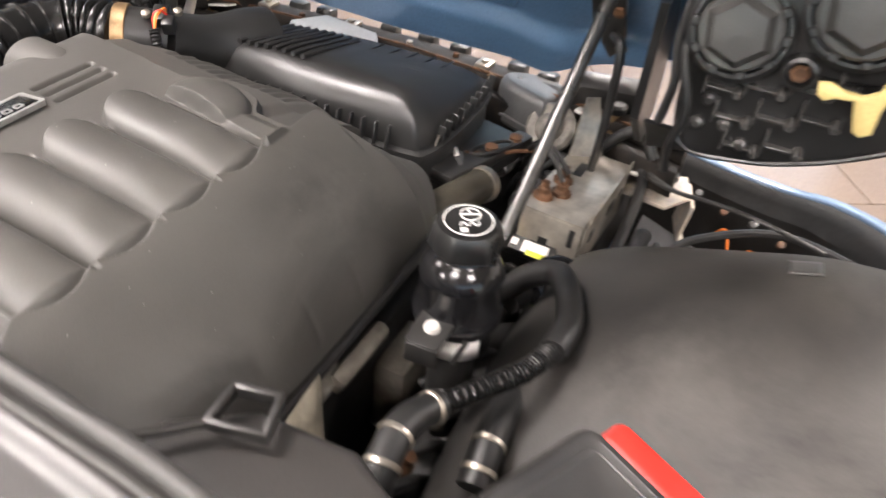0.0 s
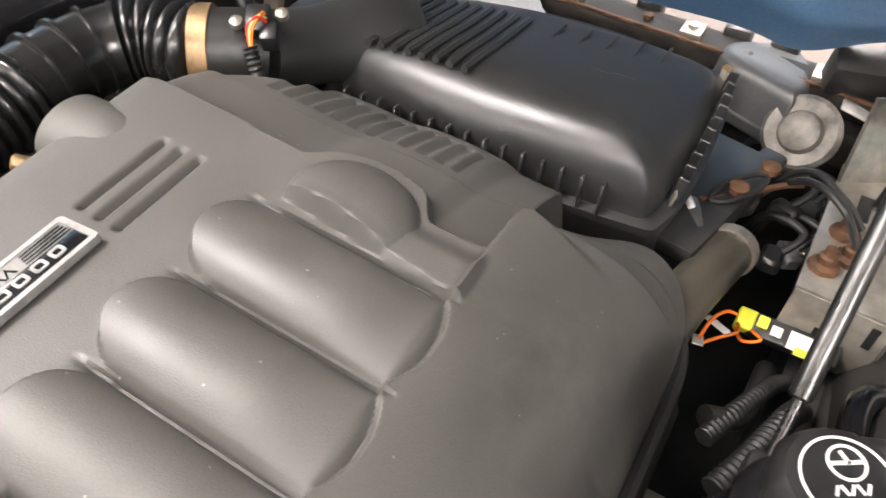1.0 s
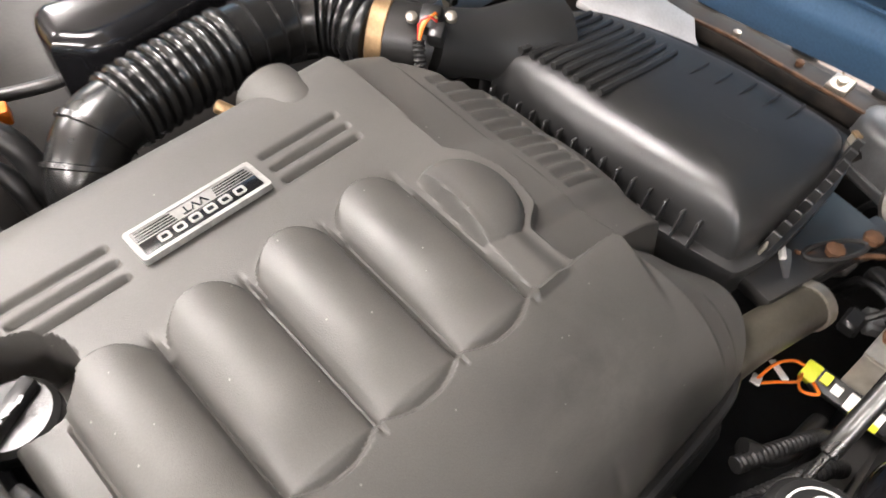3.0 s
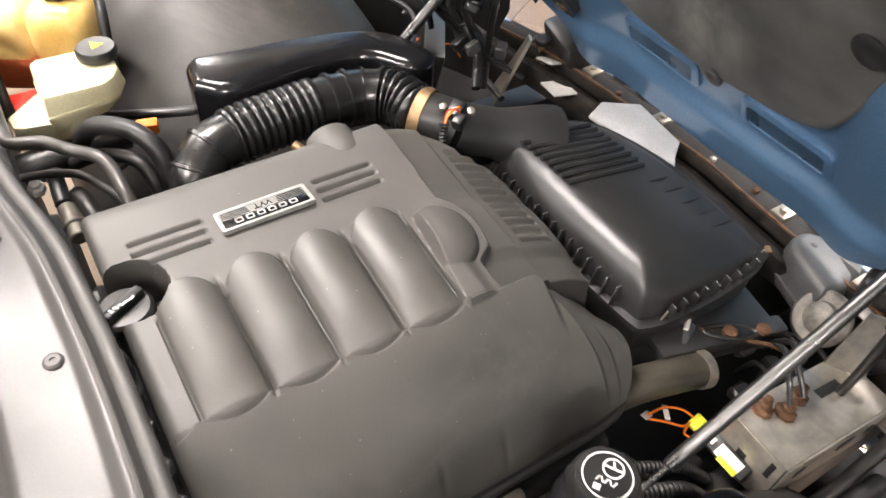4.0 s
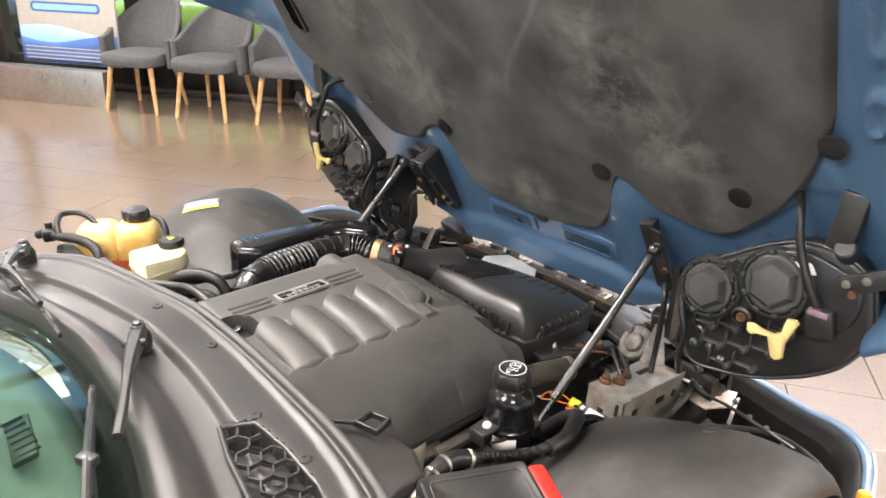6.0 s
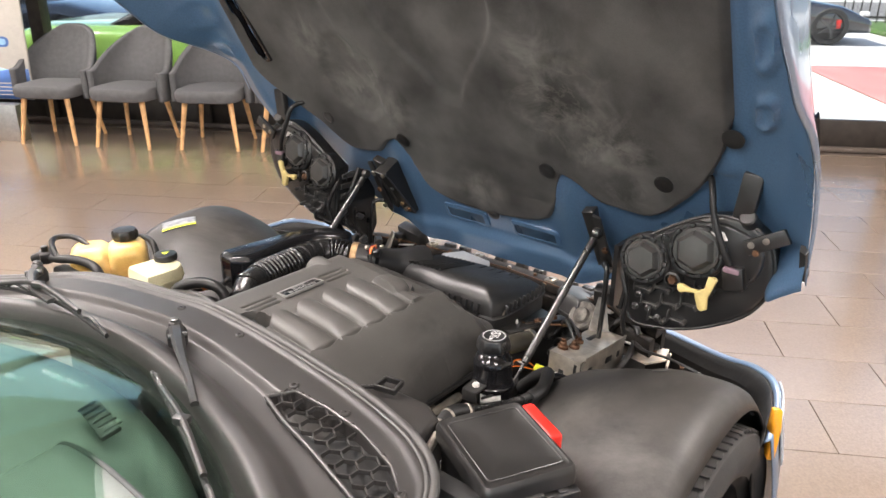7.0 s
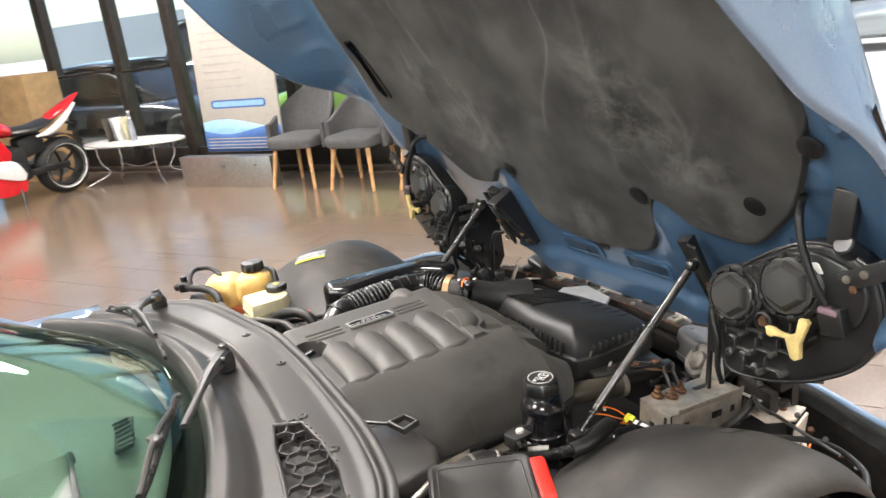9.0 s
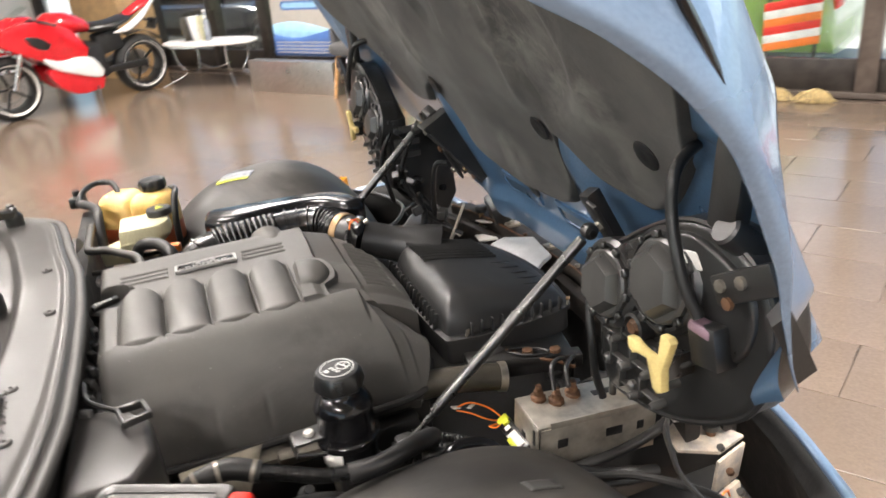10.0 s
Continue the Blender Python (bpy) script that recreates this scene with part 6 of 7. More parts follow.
# daylight of the high sky in the window's upper opening
sky_data = bpy.data.lights.new("window_daylight", 'AREA')
sky_data.shape, sky_data.size, sky_data.size_y, sky_data.energy, sky_data.color = 'RECTANGLE', 4.0, 1.1, 14.0, (.86, .93, 1)
sky_ob = new("window_daylight", sky_data)
sky_ob.matrix_world = ROOM @ pose(2.9, GV - .10, 2.55, -80, 0, 0)

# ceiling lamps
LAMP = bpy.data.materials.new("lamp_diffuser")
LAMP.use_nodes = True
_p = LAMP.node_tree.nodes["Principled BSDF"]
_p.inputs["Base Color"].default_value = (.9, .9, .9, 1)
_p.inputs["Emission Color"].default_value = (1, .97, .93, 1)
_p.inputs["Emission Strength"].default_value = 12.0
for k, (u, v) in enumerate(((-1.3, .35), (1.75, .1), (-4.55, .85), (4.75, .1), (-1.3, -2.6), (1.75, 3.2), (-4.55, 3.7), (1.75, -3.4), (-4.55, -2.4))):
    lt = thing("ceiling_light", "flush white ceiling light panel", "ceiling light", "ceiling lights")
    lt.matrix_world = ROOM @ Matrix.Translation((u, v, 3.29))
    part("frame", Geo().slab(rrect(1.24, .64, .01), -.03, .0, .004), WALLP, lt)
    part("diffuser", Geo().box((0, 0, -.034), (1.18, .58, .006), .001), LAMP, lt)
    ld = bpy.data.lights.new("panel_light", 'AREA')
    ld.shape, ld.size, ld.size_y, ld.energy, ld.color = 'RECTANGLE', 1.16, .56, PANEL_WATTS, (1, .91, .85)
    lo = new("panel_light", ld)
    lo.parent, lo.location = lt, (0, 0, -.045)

# tiles: the nearest laid one by one, the rest as one part
TL, TW, GAP = .64, .318, .003
tile_me = Geo().box((0, 0, -.006), (TL - GAP, TW - GAP, .018), .0012, seg=1).mesh("tile", TILE)
nt = TILE.node_tree
_oi = nt.nodes.new("ShaderNodeObjectInfo")
_hs = nt.nodes.new("ShaderNodeHueSaturation")
_mr = nt.nodes.new("ShaderNodeMapRange")
_mr.inputs[3].default_value, _mr.inputs[4].default_value = .93, 1.07
nt.links.new(_oi.outputs["Random"], _mr.inputs[0])
nt.links.new(_mr.outputs[0], _hs.inputs["Value"])
_pb = nt.nodes["Principled BSDF"]
_old = _pb.inputs["Base Color"].links[0].from_socket
nt.links.new(_old, _hs.inputs["Color"])
nt.links.new(_hs.outputs[0], _pb.inputs["Base Color"])
rest = Geo()
for r in range(int((V0 - .72) / TW) - 1, 15):
    v = .72 + (r + .5) * TW
    if v < V0 + TW or v > GV - .08:
        continue
    off = 1.54 if r % 2 == 0 else 1.86
    for k in range(-22, 10):
        u = off + (k + .5) * TL
        if u < U0 + .4 or u > U1 - .4:
            continue
        if -1.5 < u < 4.6 and -.3 < v:
            t_ob = new("tile", tile_me)
            t_ob.parent = floor
            t_ob.location = (u, v, 0)
        else:
            rest.box((u, v, -.006), (TL - GAP, TW - GAP, .018), 0)
ob = part("far_tiles", rest, TILE, floor)
tagged(ob, kind="stuff")

# chairs
FELT = material("grey_felt", (.10, .10, .102), .9, var=.1, scale=30, bump=.4, bump_scale=1200, spec=.2)
BEECH = material("beech_wood", (.62, .36, .16), .45, var=.2, scale=18, bump=.2, bump_scale=120)


def chair():
    c = thing("waiting_chair", "grey felt tub chair with splayed beech legs", "chair", "chairs along the window")
    g = Geo()
    rings = []
    for z, k in ((.385, .86), (.395, .96), (.43, 1.0), (.465, .99), (.485, .93), (.495, .75), (.497, .3)):
        rings.append([(x * k, y * k - .02, z) for x, y in rrect(.54, .52, .14, 8)])
    g.loft(rings)
    part("seat", g, FELT, c)
    # wrap-round back that sweeps down into the arms

    def shell(s, t):
        a = lerp(-112, 112, s)
        ar = radians(a)
        top = .60 + .33 * (1 - smooth(8, 98, abs(a))) ** .8
        z = lerp(.37, top, t)
        lean = .13 * smooth(.2, 1, t) * (1 - smooth(25, 80, abs(a)))
        x = .315 * math.sin(ar) * (1 + .04 * smooth(70, 110, abs(a)))
        y = .27 * math.cos(ar) + .01 + lean
        return (x, y, z)
    part("back_shell", Geo().grid(shell, 48, 18), FELT, c, thick=.045)
    for sx in (-1, 1):
        for sy in (-1, 1):
            part("leg", Geo().tube([(sx * .185, sy * .17, .40), (sx * .212, sy * .20, .2), (sx * .238, sy * .232, .0)], lambda s: lerp(.023, .014, clamp(s / .42)), 12, 4), BEECH, c)
    part("under_frame", Geo().box((0, 0, .393), (.40, .36, .018), .006), ALU, c)
    return c


first = chair()
rows_c = [(-3.595, 4.37, 2), (-2.90, 4.35, -3), (-2.20, 4.40, 4), (-1.50, 4.42, -2)]
first.matrix_world = ROOM @ pose(rows_c[0][0], rows_c[0][1], 0, 0, 0, rows_c[0][2])
for u, v, a in rows_c[1:]:
    copy_thing(first, ROOM @ pose(u, v, 0, 0, 0, a))

# roll-up sign in its steel stand
SIGNW = material("sign_print_white", (.43, .41, .37), .55, var=.04, bump=0)
SIGNB = material("sign_print_blue", (.05, .12, .32), .5, var=.12, bump=0)
SIGNL = material("sign_print_light_blue", (.25, .45, .65), .5, var=.1, bump=0)
SIGNG = material("sign_print_grey", (.38, .36, .34), .6, var=.08, bump=0)
sign = thing("standing_sign", "tall white and blue printed notice board standing on the floor", "sign")
sign.matrix_world = ROOM @ pose(-4.36, 4.40, 0, -3, 0, 0)
part("board", Geo().box((0, 0, 1.25), (1.02, .02, 1.86), .004), SIGNW, sign)
random.seed(4)
for k in range(15):
    w = random.uniform(.45, .78)
    part("text_bar", Geo().box((-.39 + w / 2, -.0115, 2.02 - k * .075), (w, .003, .016), 0), SIGNG, sign)
part("pill_bar", Geo().slab(rrect(.72, .085, .04), -.004, 0, 0, pose(0, -.0105, .80, 90, 0, 0)), SIGNB, sign)
part("pill_inner", Geo().slab(rrect(.67, .05, .024), -.0055, 0, 0, pose(0, -.011, .80, 90, 0, 0)), SIGNL, sign)
g = Geo().grid(lambda s, t: (lerp(-.505, .505, s), -.0125, lerp(.325, .60 + .05 * math.sin(s * 4 + .5), t)), 30, 3)
part("wave", g, SIGNL, sign, thick=.001)
g = Geo().grid(lambda s, t: (lerp(-.505, .505, s), -.0145, lerp(.325, .54 - .04 * math.sin(s * 5), t)), 30, 3)
part("wave_dark", g, SIGNB, sign, thick=.001)
for k in range(4):
    part("rule_line", Geo().box((0, -.0165, .36 + k * .032), (.94, .002, .009), 0), SIGNW, sign)
steel = thing("steel_planter_box", "low brushed stainless steel box on the floor below the sign", "box")
steel.matrix_world = ROOM @ pose(-4.48, 4.26, 0)
part("shell", Geo().box((0, 0, .155), (1.2, .13, .31), .006), STEEL, steel)
part("seam", Geo().box((.18, -.066, .155), (.008, .003, .30), .001), ZINC, steel)

# low table with brochures and bottles
table = thing("side_table", "low white oval table on bent chrome legs", "table")
table.matrix_world = ROOM @ pose(-6.0, 4.45, 0, 0, 0, 8)
g = Geo()
el = [(.66 * math.cos(2 * math.pi * k / 40), .30 * math.sin(2 * math.pi * k / 40)) for k in range(40)]
g.slab(el, .44, .465, .008)
part("tabletop", g, WHITE, table)
for sx, sy in ((-1, -1), (1, -1), (-1, 1), (1, 1)):
    part("leg", Geo().tube([(sx * .40, sy * .17, .44), (sx * .38, sy * .16, .26), (sx * .34, sy * .10, .13), (sx * .46, sy * .20, .05), (sx * .56, sy * .27, .008)], .010, 10), CHROME, table)
part("stretcher", Geo().tube([(-.25, 0, .22), (0, .0, .17), (.25, 0, .22)], .010, 10), CHROME, table)
random.seed(9)
TT = ROOM @ pose(-6.0, 4.45, .466, 0, 0, 8)
for k, (x, y, mt) in enumerate(((-.28, .02, BROWNP), (-.21, .05, LABELG), (-.15, .02, WHITE), (-.08, .06, CREAM))):
    b = thing("brochure", "upright folded brochure in a table rack", "brochure", "brochures on the table")
    b.matrix_world = TT @ pose(x, y, 0, -8, 0, 70 + 9 * k)
    part("cover", Geo().box((0, 0, .13), (.15, .012, .26), .002), mt, b)
for x, y, h in ((-.02, .03, .30), (.05, -.04, .24)):
    b = thing("bottle", "clear plastic bottle on the low table", "bottle", "bottles on the table")
    b.matrix_world = TT @ pose(x, y, 0)
    part("body", Geo().lathe([(.03, 0), (.033, .01), (.033, h * .6), (.014, h * .82), (.013, h)], None, 20), LABELG, b)
    part("cap", Geo().lathe([(.015, h), (.015, h + .02), (.0001, h + .021)], None, 16), WHITE, b)
b = thing("paper_stack", "loose white papers on the low table", "paper")
b.matrix_world = TT @ pose(.30, .0, 0, 0, 0, 12)
part("sheets", Geo().box((0, 0, .008), (.34, .22, .016), .002), WHITE, b)

# cardboard carton
CARD = material("cardboard", (.42, .27, .13), .8, var=.15, scale=8, bump=.3, bump_scale=90)
carton = thing("cardboard_carton", "tall plain brown cardboard carton against the window", "box")
carton.matrix_world = ROOM @ pose(-8.1, 4.62, 0, 0, 0, 4)
part("box", Geo().box((0, 0, .64), (.98, .5, 1.28), .006), CARD, carton)
part("flap_seam", Geo().box((0, 0, 1.283), (.97, .05, .004), .001), CARD, carton)


# motorcycle
REDP = material("red_bodywork", (.62, .012, .02), .2, var=.08, bump=.02, coat=.8)
WHITEP = material("white_bodywork", (.75, .74, .73), .25, var=.06, bump=.02, coat=.6)


def motorcycle(at):
    """Rear wheel at the origin, front at +x."""
    mo = thing("motorcycle", "red, white and black sport motorcycle on its side stand", "motorcycle")
    for x in (0, 1.42):
        M = pose(x, 0, .31, 90, 0, 0)
        w = part("wheel", Geo().lathe([(.205, -.07), (.230, -.07), (.230, .07), (.205, .07), (.195, .04), (.195, -.04), (.205, -.07)], M, 48), BLACK, mo)
        for q in (-1, 1):
            part("rim_stripe", Geo().lathe([(.226, q * .068), (.238, q * .094), (.244, q * .096), (.230, q * .070), (.226, q * .068)], M, 48), WHITE, w)
        ww = .085 if x == 0 else .06
        part("tyre", Geo().lathe([(.228, -ww), (.26, -ww - .008), (.295, -ww * .7), (.312, 0), (.295, ww * .7), (.26, ww + .008), (.228, ww), (.228, -ww)], M, 56), TYRE, w)
        for k in range(5):
            part("spoke", Geo().box((.11, 0, 0), (.19, .022, .03), .006, m=M @ pose(0, 0, 0, 0, 0, 72 * k)), BLACK, w)
        part("brake_disc", Geo().lathe([(.06, .05), (.14, .05), (.14, .055), (.06, .055)], M, 32), STEEL, w)
    [part("swingarm", Geo().box((.24, q, .33), (.52, .04, .07), .015), BLACK, mo) for q in (-.11, .11)]
    part("engine", Geo().box((.68, 0, .42), (.46, .34, .36), .05, (0, 8, 0)).rod((.62, -.2, .38), (.62, .2, .38), .11, 20, bev=.02), PIT, mo)
    def pod(g, pts, w0):
        rings = []
        for x, z, rx, rz in pts:
            rings.append([(x, rx * math.cos(a), z + rz * math.sin(a)) for a in (2 * math.pi * k / 20 for k in range(20))])
        g.loft(rings)
    g = Geo()
    pod(g, [(.50, .76, .05, .03), (.58, .80, .14, .08), (.74, .84, .18, .11), (.92, .86, .17, .10), (1.02, .84, .10, .05)], 0)
    part("fuel_tank", g, REDP, mo)
    g = Geo()
    pod(g, [(.84, .60, .10, .05), (.95, .72, .15, .14), (1.10, .80, .17, .16), (1.28, .84, .15, .13), (1.44, .82, .10, .09), (1.54, .79, .03, .03)], 0)
    nose = part("fairing", g, REDP, mo)
    for q in (-1, 1):
        def plate(name, pts, y0, y1, mat):
            out = [(p.x, p.z) for p in spline([(x, 0, z) for x, z in pts] + [(pts[0][0], 0, pts[0][1])], 4)[:-1]]
            g = Geo().slab(out, min(q * y0, q * y1), max(q * y0, q * y1), .012, Matrix(((1, 0, 0, 0), (0, 0, 1, 0), (0, 1, 0, 0), (0, 0, 0, 1))), 3)
            return part(name, g, mat, mo)
        plate("side_fairing", [(.66, .60), (.80, .80), (1.02, .90), (1.26, .93), (1.45, .86), (1.50, .76), (1.34, .66), (1.16, .56), (.94, .50), (.72, .50)], .14, .225, REDP)
        plate("side_slash", [(.55, .36), (.64, .50), (.80, .54), (.98, .53), (1.14, .58), (1.04, .46), (.80, .36), (.60, .30)], .15, .235, WHITEP)
        plate("lower_fairing", [(.58, .18), (.56, .30), (.78, .36), (1.02, .46), (1.10, .42), (1.02, .27), (.84, .17)], .10, .215, REDP)
        plate("air_intake", [(1.02, .70), (1.12, .78), (1.26, .80), (1.20, .70), (1.08, .65)], .20, .230, BLACK)
    g = Geo()
    pod(g, [(.02, .82, .05, .02), (.12, .80, .12, .045), (.30, .76, .14, .05), (.52, .76, .13, .05), (.60, .78, .06, .02)], 0)
    part("seat", g, BLACKD, mo)
    g = Geo()
    pod(g, [(-.34, 1.04, .02, .010), (-.26, 1.00, .06, .030), (-.12, .92, .09, .045), (.04, .85, .09, .04), (.12, .82, .05, .02)], 0)
    part("tail", g, REDP, mo)
    for q in (-1, 1):
        g = Geo().tube([(-.24, q * .06, .95), (-.05, q * .11, .82), (.14, q * .13, .72), (.30, q * .12, .69)], lambda d: lerp(.018, .036, smooth(0, .3, d)) * (1 - .7 * smooth(.45, .62, d)), 12)
        part("tail_side", g, WHITEP, mo)
    part("subframe", Geo().box((.34, 0, .60), (.30, .16, .22), .04, (0, 10, 0)), PIT, mo)
    part("number_bracket", Geo().box((-.22, 0, .70), (.02, .16, .12), .004, (0, -25, 0)).rod((-.08, 0, .78), (-.22, 0, .72), .015), BLACK, mo)
    part("mudguard", Geo().grid(lambda s, t: (-.345 * math.sin(lerp(-.4, .9, s)), lerp(-.08, .08, t), .31 + .345 * math.cos(lerp(-.4, .9, s))), 14, 4), BLACK, mo, thick=.006)
    for sy in (-1, 1):
        part("fork", Geo().rod((1.42, sy * .11, .31), (1.16, sy * .10, .92), .026, 14), CHROME, mo)
        part("handlebar", Geo().tube([(1.14, sy * .10, .93), (1.08, sy * .25, .92), (1.0, sy * .36, .89)], .014, 10), BLACK, mo)
    part("front_mudguard", Geo().grid(lambda s, t: (1.42 + .34 * math.sin(lerp(-1.0, .7, s)), lerp(-.07, .07, t), .31 + .34 * math.cos(lerp(-1.0, .7, s))), 14, 4), REDP, mo, thick=.006)
    part("side_stand", Geo().rod((.62, .16, .28), (.70, .33, .035), .012, 10), BLACK, mo)
    part("exhaust", Geo().tube([(.60, -.17, .26), (.35, -.20, .30), (.02, -.23, .42)], .05, 16), STEEL, mo)
    part("screen", Geo().grid(lambda s, t: (lerp(1.12, 1.40, s), lerp(-.13, .13, t) * (1 - .4 * s), 1.06 - .18 * s - .6 * lerp(-.13, .13, t) ** 2), 8, 8), GLASS, mo, thick=.003)
    mo.matrix_world = at
    return mo


_r, _f = Vector((-.17, 7.75, 0)), Vector((-1.42, 7.0, 0))
motorcycle(Matrix.Translation(_r) @ pose(0, 0, 0, -6, 0, math.degrees(math.atan2(_f.y - _r.y, _f.x - _r.x))))

# ---- outside ----
CONC = material("pale_concrete", (.60, .575, .54), .8, var=.1, scale=1.2, bump=.4, bump_scale=60)
ASPH = material("asphalt", (.16, .15, .145), .85, var=.2, scale=2, bump=.6, bump_scale=80)
REDC = material("red_painted_concrete", (.55, .22, .2), .75, var=.15, scale=1.5, bump=.3, bump_scale=60)
GRASS = material("lawn", (.06, .12, .025), .9, var=.4, scale=6, bump=1, bump_scale=60)
G0 = -.10
g = Geo().box((0, 0, G0 - .05), (1200, 1200, .08), 0)
piece("ground", g, CONC, label="pale concrete forecourt outside the window", cat="ground")
piece("road", Geo().box((0, 26, G0 + .004), (300, 9, .008), 0), ASPH, label="grey asphalt street beyond the forecourt", cat="road")
tri = [(4.47, 11.3), (4.5, 7.6), (4.75, 7.2), (11, 7.2), (11, 11.3)]
piece("pavement", Geo().slab(tri, G0 + .002, G0 + .008, 0), REDC, label="faded red painted walkway patch", cat="pavement")
g = Geo().box((11.5, 17.6, G0 + .06), (7.5, 3.6, .12), .03)
piece("lawn_strip", g, GRASS, label="green grass verge behind a kerb", cat="grass")
g = Geo().box((11.5, 15.72, G0 + .07), (7.6, .18, .16), .02)
piece("kerb", g, CONC, label="concrete kerb along the grass verge", cat="kerb")
fence = thing("picket_fence", "dark metal fence with thin uprights behind the verge", "fence")
fence.matrix_world = ROOM @ pose(11.5, 18.8, G0)
for k in range(40):
    part("upright", Geo().box((-3.9 + k * .2, 0, .7), (.03, .03, 1.4), .004), ALU, fence)
for z in (.25, 1.25):
    part("rail", Geo().box((0, 0, z), (8, .04, .05), .004), ALU, fence)


def parked_car(name, label, paint, L=4.4, H=1.35, W=1.8, red_caliper=False, boxy=0.0, tyre_r=.33):
    c = thing(name, label, "car", "cars parked outside")
    sec = []
    nose, tail = .52 + .25 * boxy, .62 + .4 * boxy
    for x, zt, w in ((-L / 2, .50, .72), (-L / 2 + .08, tail, .84), (-L * .36, tail + .22, .9), (-L * .2, tail + .25, .9), (0, .86 + .1 * boxy, .9), (L * .2, .84 + .1 * boxy, .9), (L * .36, .74 + .2 * boxy, .88), (L / 2 - .1, nose, .78), (L / 2, .45, .66)):
        ringp = []
        for k in range(24):
            a = 2 * math.pi * k / 24
            ca, sa = math.cos(a), math.sin(a)
            yy = w * W / 1.8 * (abs(ca) ** .35) * (1 if ca > 0 else -1)
            zz = lerp(.2, zt, .5 + .5 * (abs(sa) ** .45) * (1 if sa > 0 else -1))
            ringp.append((x, yy, zz))
        sec.append(ringp)
    part("body", Geo().loft(sec), paint, c)
    cab = []
    b0, b1 = (-L * .42, L * .16) if not boxy else (-L * .47, L * .22)
    for x, zt, w in ((b0, .80, .70), (lerp(b0, b1, .25), H * .97, .66), (lerp(b0, b1, .5), H, .66), (lerp(b0, b1, .7), H * .95, .66), (b1 + .25, .84, .72)):
        cab.append([(x, w * W / 1.8 * (abs(math.cos(a)) ** .4) * (1 if math.cos(a) > 0 else -1), lerp(.75, zt, .5 + .5 * (abs(math.sin(a)) ** .5) * (1 if math.sin(a) > 0 else -1))) for a in (2 * math.pi * k / 24 for k in range(24))])
    part("cabin_glass", Geo().loft(cab), GLOSS, c)
    part("roof", Geo().grid(lambda s, t: (lerp(lerp(b0, b1, .2), lerp(b0, b1, .72), s), lerp(-.62, .62, t) * W / 1.8, H * (1.0 - .03 * (2 * s - 1) ** 2) + .012 - .05 * (2 * t - 1) ** 4), 10, 8), paint, c, thick=.02)
    for sx in (-.31, .31):
        for sy in (-1, 1):
            M = pose(sx * L, sy * (W / 2 - .1), tyre_r, 90 if sy < 0 else -90, 0, 0)
            w = part("wheel", Geo().lathe([(tyre_r * .7, -.09), (tyre_r, -.085), (tyre_r, .085), (tyre_r * .94, .11), (tyre_r * .72, .11), (tyre_r * .70, .06), (.0001, .05)], M, 36), TYRE, c)
            g = Geo()
            for k in range(5):
                g.box((tyre_r * .35, 0, .075), (tyre_r * .66, .05, .03), .006, m=M @ pose(0, 0, 0, 0, 0, 72 * k))
            part("rim", g, RIM, w)
            if red_caliper:
                part("caliper", Geo().box((tyre_r * .45, .05, .07), (.09, .16, .04), .01, m=M), RED, w)
    for sy in (-1, 1):
        part("tail_lamp", Geo().box((-L / 2 + .03, sy * .62, .62), (.06, .25, .10), .02), RED, c)
        part("headlamp", Geo().box((L / 2 - .14, sy * .6, .58), (.14, .22, .09), .03), WHITE, c)
    return c


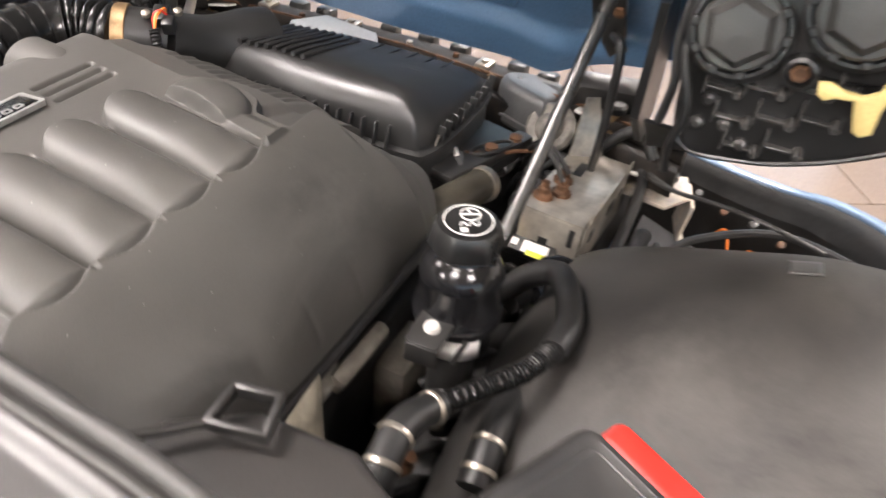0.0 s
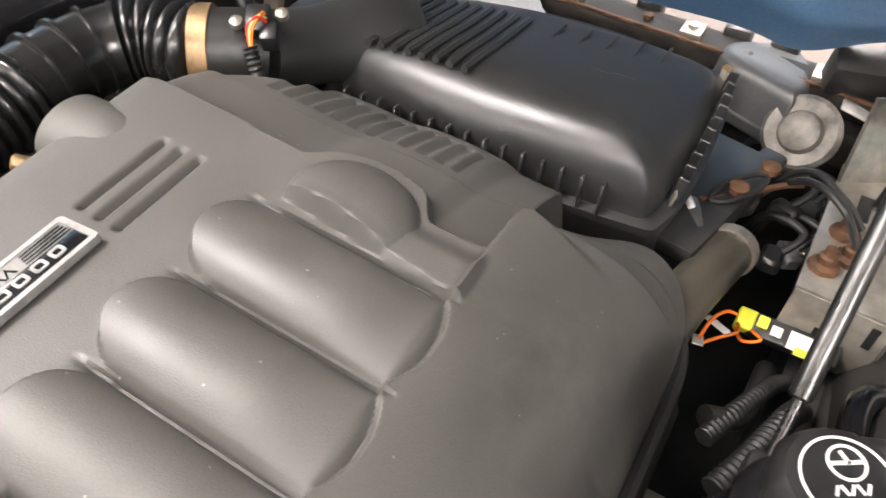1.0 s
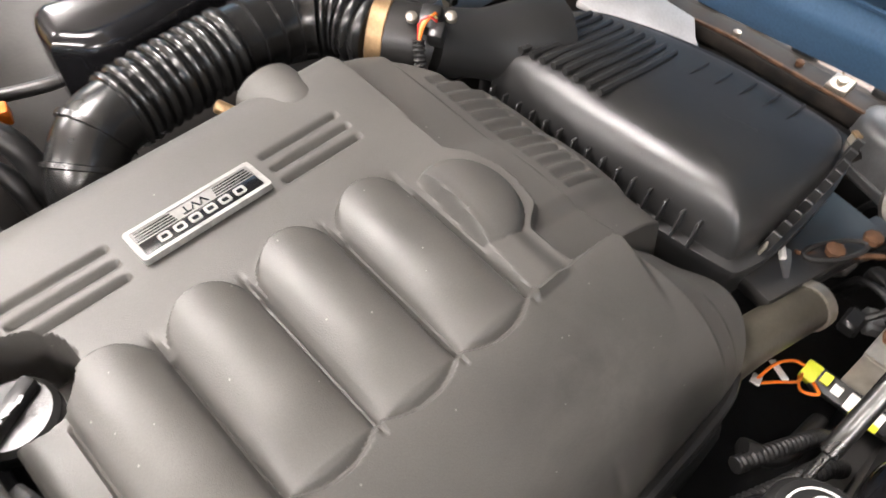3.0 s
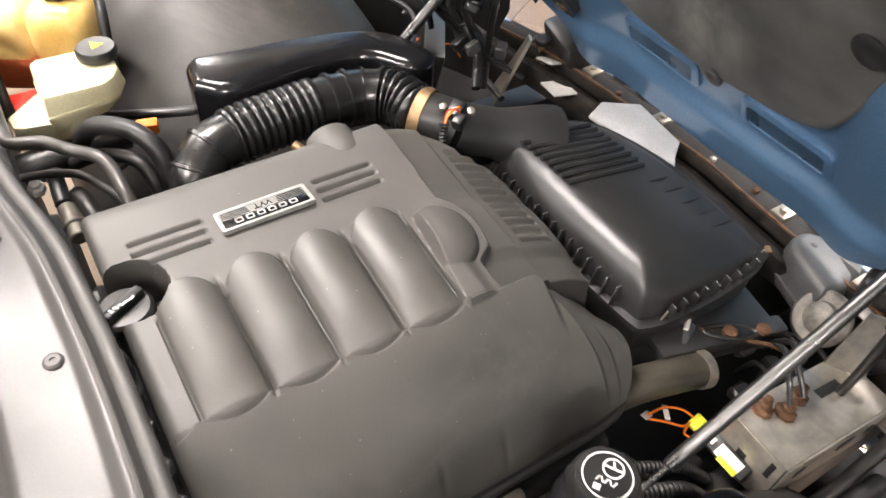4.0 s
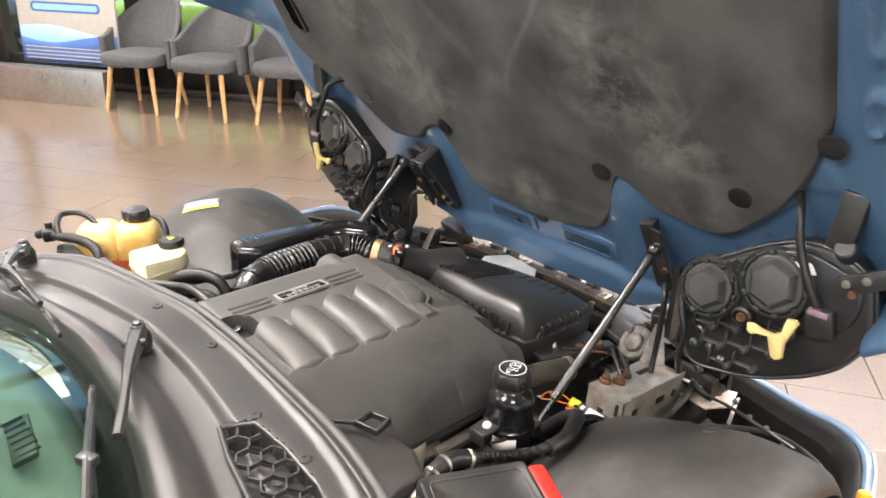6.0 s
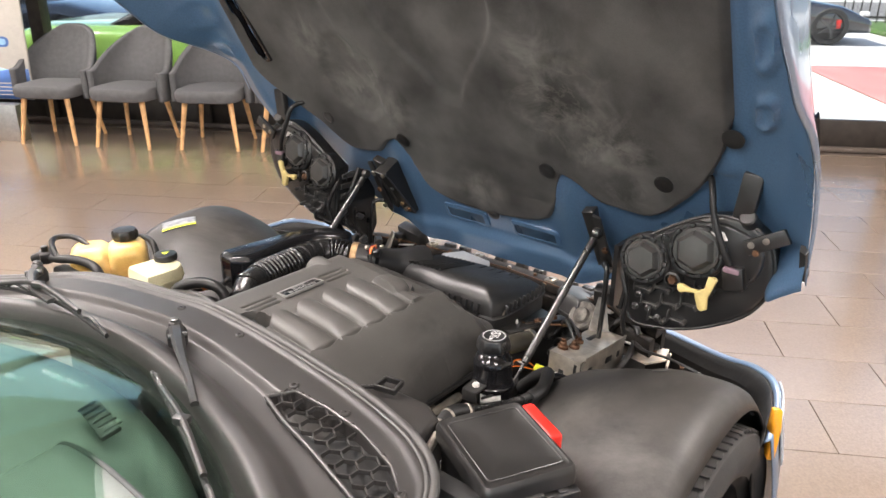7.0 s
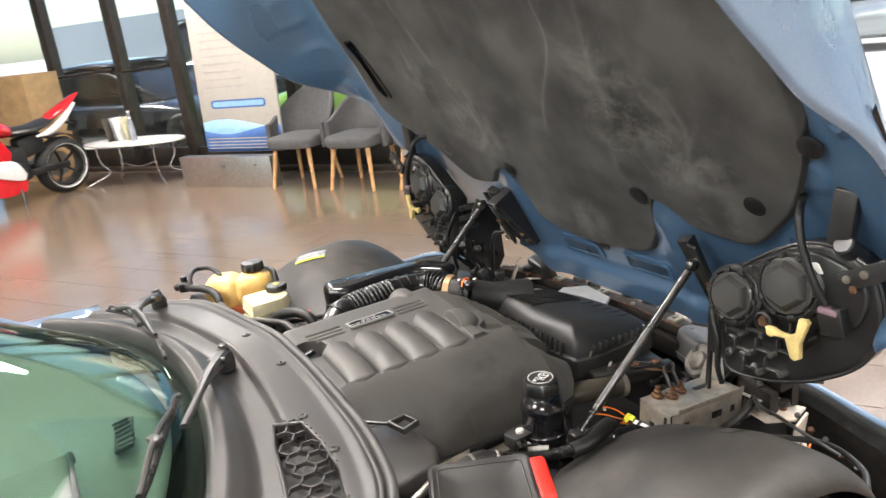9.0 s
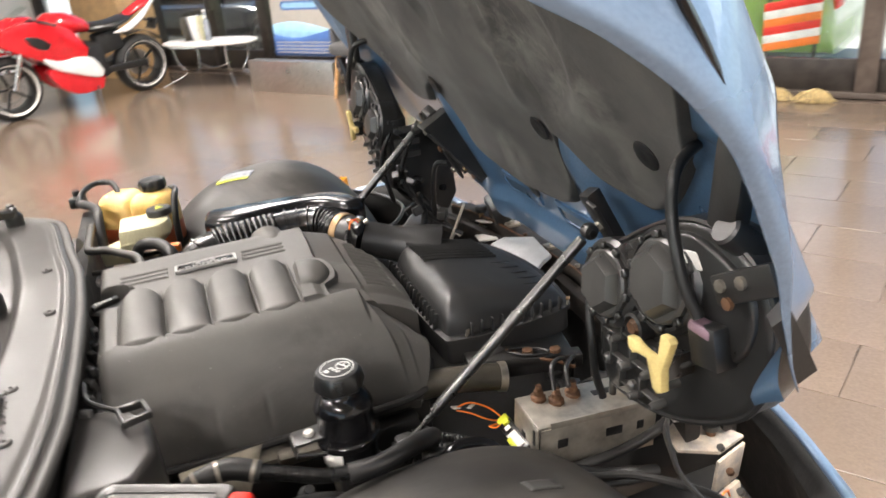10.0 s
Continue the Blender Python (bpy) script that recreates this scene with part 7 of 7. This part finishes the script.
PB = material("black_car_paint", (.012, .013, .017), .12, var=.1, bump=.01, coat=1)
PG = material("lime_green_car_paint", (.21, .37, .08), .15, var=.05, bump=.01, coat=1)
PW = material("white_car_paint", (.75, .75, .75), .2, var=.04, bump=.01, coat=1)
PS = material("silver_car_paint", (.38, .40, .42), .22, metal=.5, var=.05, bump=.01, coat=1)
PR = material("red_car_paint", (.5, .02, .03), .18, var=.05, bump=.01, coat=1)
for fn, u, v, a in (
        (lambda: parked_car("parked_sports_car", "black sports coupe with red brake calipers parked outside", PB, 4.5, 1.24, 1.88, True, tyre_r=.35), 4.5, 15.4, 0),
        (lambda: parked_car("parked_green_car", "bright lime-green sports car parked against the window", PG, 5.4, 1.62, 1.9, boxy=1.0), -2.74, 6.62, 180),
        (lambda: parked_car("parked_black_car", "black saloon parked against the window", PB, 4.6, 1.38, 1.8), -8.1, 6.7, 0),
        (lambda: parked_car("parked_van", "black van parked across the forecourt", PB, 5.0, 1.95, 1.95, boxy=1.0), -8.2, 9.6, 0),
        (lambda: parked_car("parked_hatchback", "silver car parked across the forecourt", PS, 4.3, 1.5, 1.8, boxy=.4), 1.2, 15.2, 180),
        (lambda: parked_car("parked_red_car", "red car parked across the street", PR, 4.4, 1.45, 1.8, boxy=.3), 3.2, 20.0, 0),
        (lambda: parked_car("parked_pickup", "white vehicle parked across the forecourt", PW, 4.9, 1.8, 1.95, boxy=.9), -2.0, 15.6, 0)):
    ob = fn()
    ob.matrix_world = ROOM @ pose(u, v, G0, 0, 0, a)

bollard = thing("yellow_stand", "yellow plastic floor stand outside the window", "stand")
bollard.matrix_world = ROOM @ pose(-.80, 5.5, G0, 0, 0, 10)
part("frame", Geo().slab([(-.13, 0), (-.06, 0), (-.05, .55), (.05, .55), (.06, 0), (.13, 0), (.09, .95), (-.09, .95)], -.02, .02, .008, pose(0, 0, 0, 90, 0, 0)), material("yellow_stand_plastic", (.85, .45, .02), .4, bump=.05), bollard)
hazard = thing("striped_barrier", "orange, white and red striped barrier standing outside", "barrier")
hazard.matrix_world = ROOM @ pose(-.30, 5.62, G0, 0, 0, 6)
for k in range(6):
    part("stripe", Geo().slab([(-.20, .30 + k * .06), (.20, .36 + k * .06), (.20, .42 + k * .06), (-.20, .36 + k * .06)], -.012, .012, .002, pose(0, 0, 0, 90, 0, 0)), (ORANGE, WHITE, RED)[k % 3], hazard)
for sx in (-.17, .17):
    part("post", Geo().rod((sx, .02, 0), (sx, .02, .74), .012), ALU, hazard)
MOP = material("straw_bristle", (.55, .42, .2), .9, var=.3, scale=50, bump=1, bump_scale=200)
for u, v in ((-.22, 4.86), (.06, 4.84)):
    broom = thing("door_mat_bundle", "small heap of straw-coloured bristles at the door", "mat", "bristle heaps at the door")
    broom.matrix_world = ROOM @ pose(u, v, .004)
    g = Geo()
    random.seed(int(u * 100) + 50)
    for k in range(140):
        a, r = random.uniform(0, 6.28), random.uniform(.05, .14)
        g.tube([(0, 0, random.uniform(.04, .09)), (r * .6 * math.cos(a) , r * .5 * math.sin(a), random.uniform(.03, .07)), (r * math.cos(a) * 1.1, r * math.sin(a) * .7, .006)], .0035, 4, 2)
    part("bristles", g, MOP, broom)

# plain slab for the far side of the street, haze put into its colour
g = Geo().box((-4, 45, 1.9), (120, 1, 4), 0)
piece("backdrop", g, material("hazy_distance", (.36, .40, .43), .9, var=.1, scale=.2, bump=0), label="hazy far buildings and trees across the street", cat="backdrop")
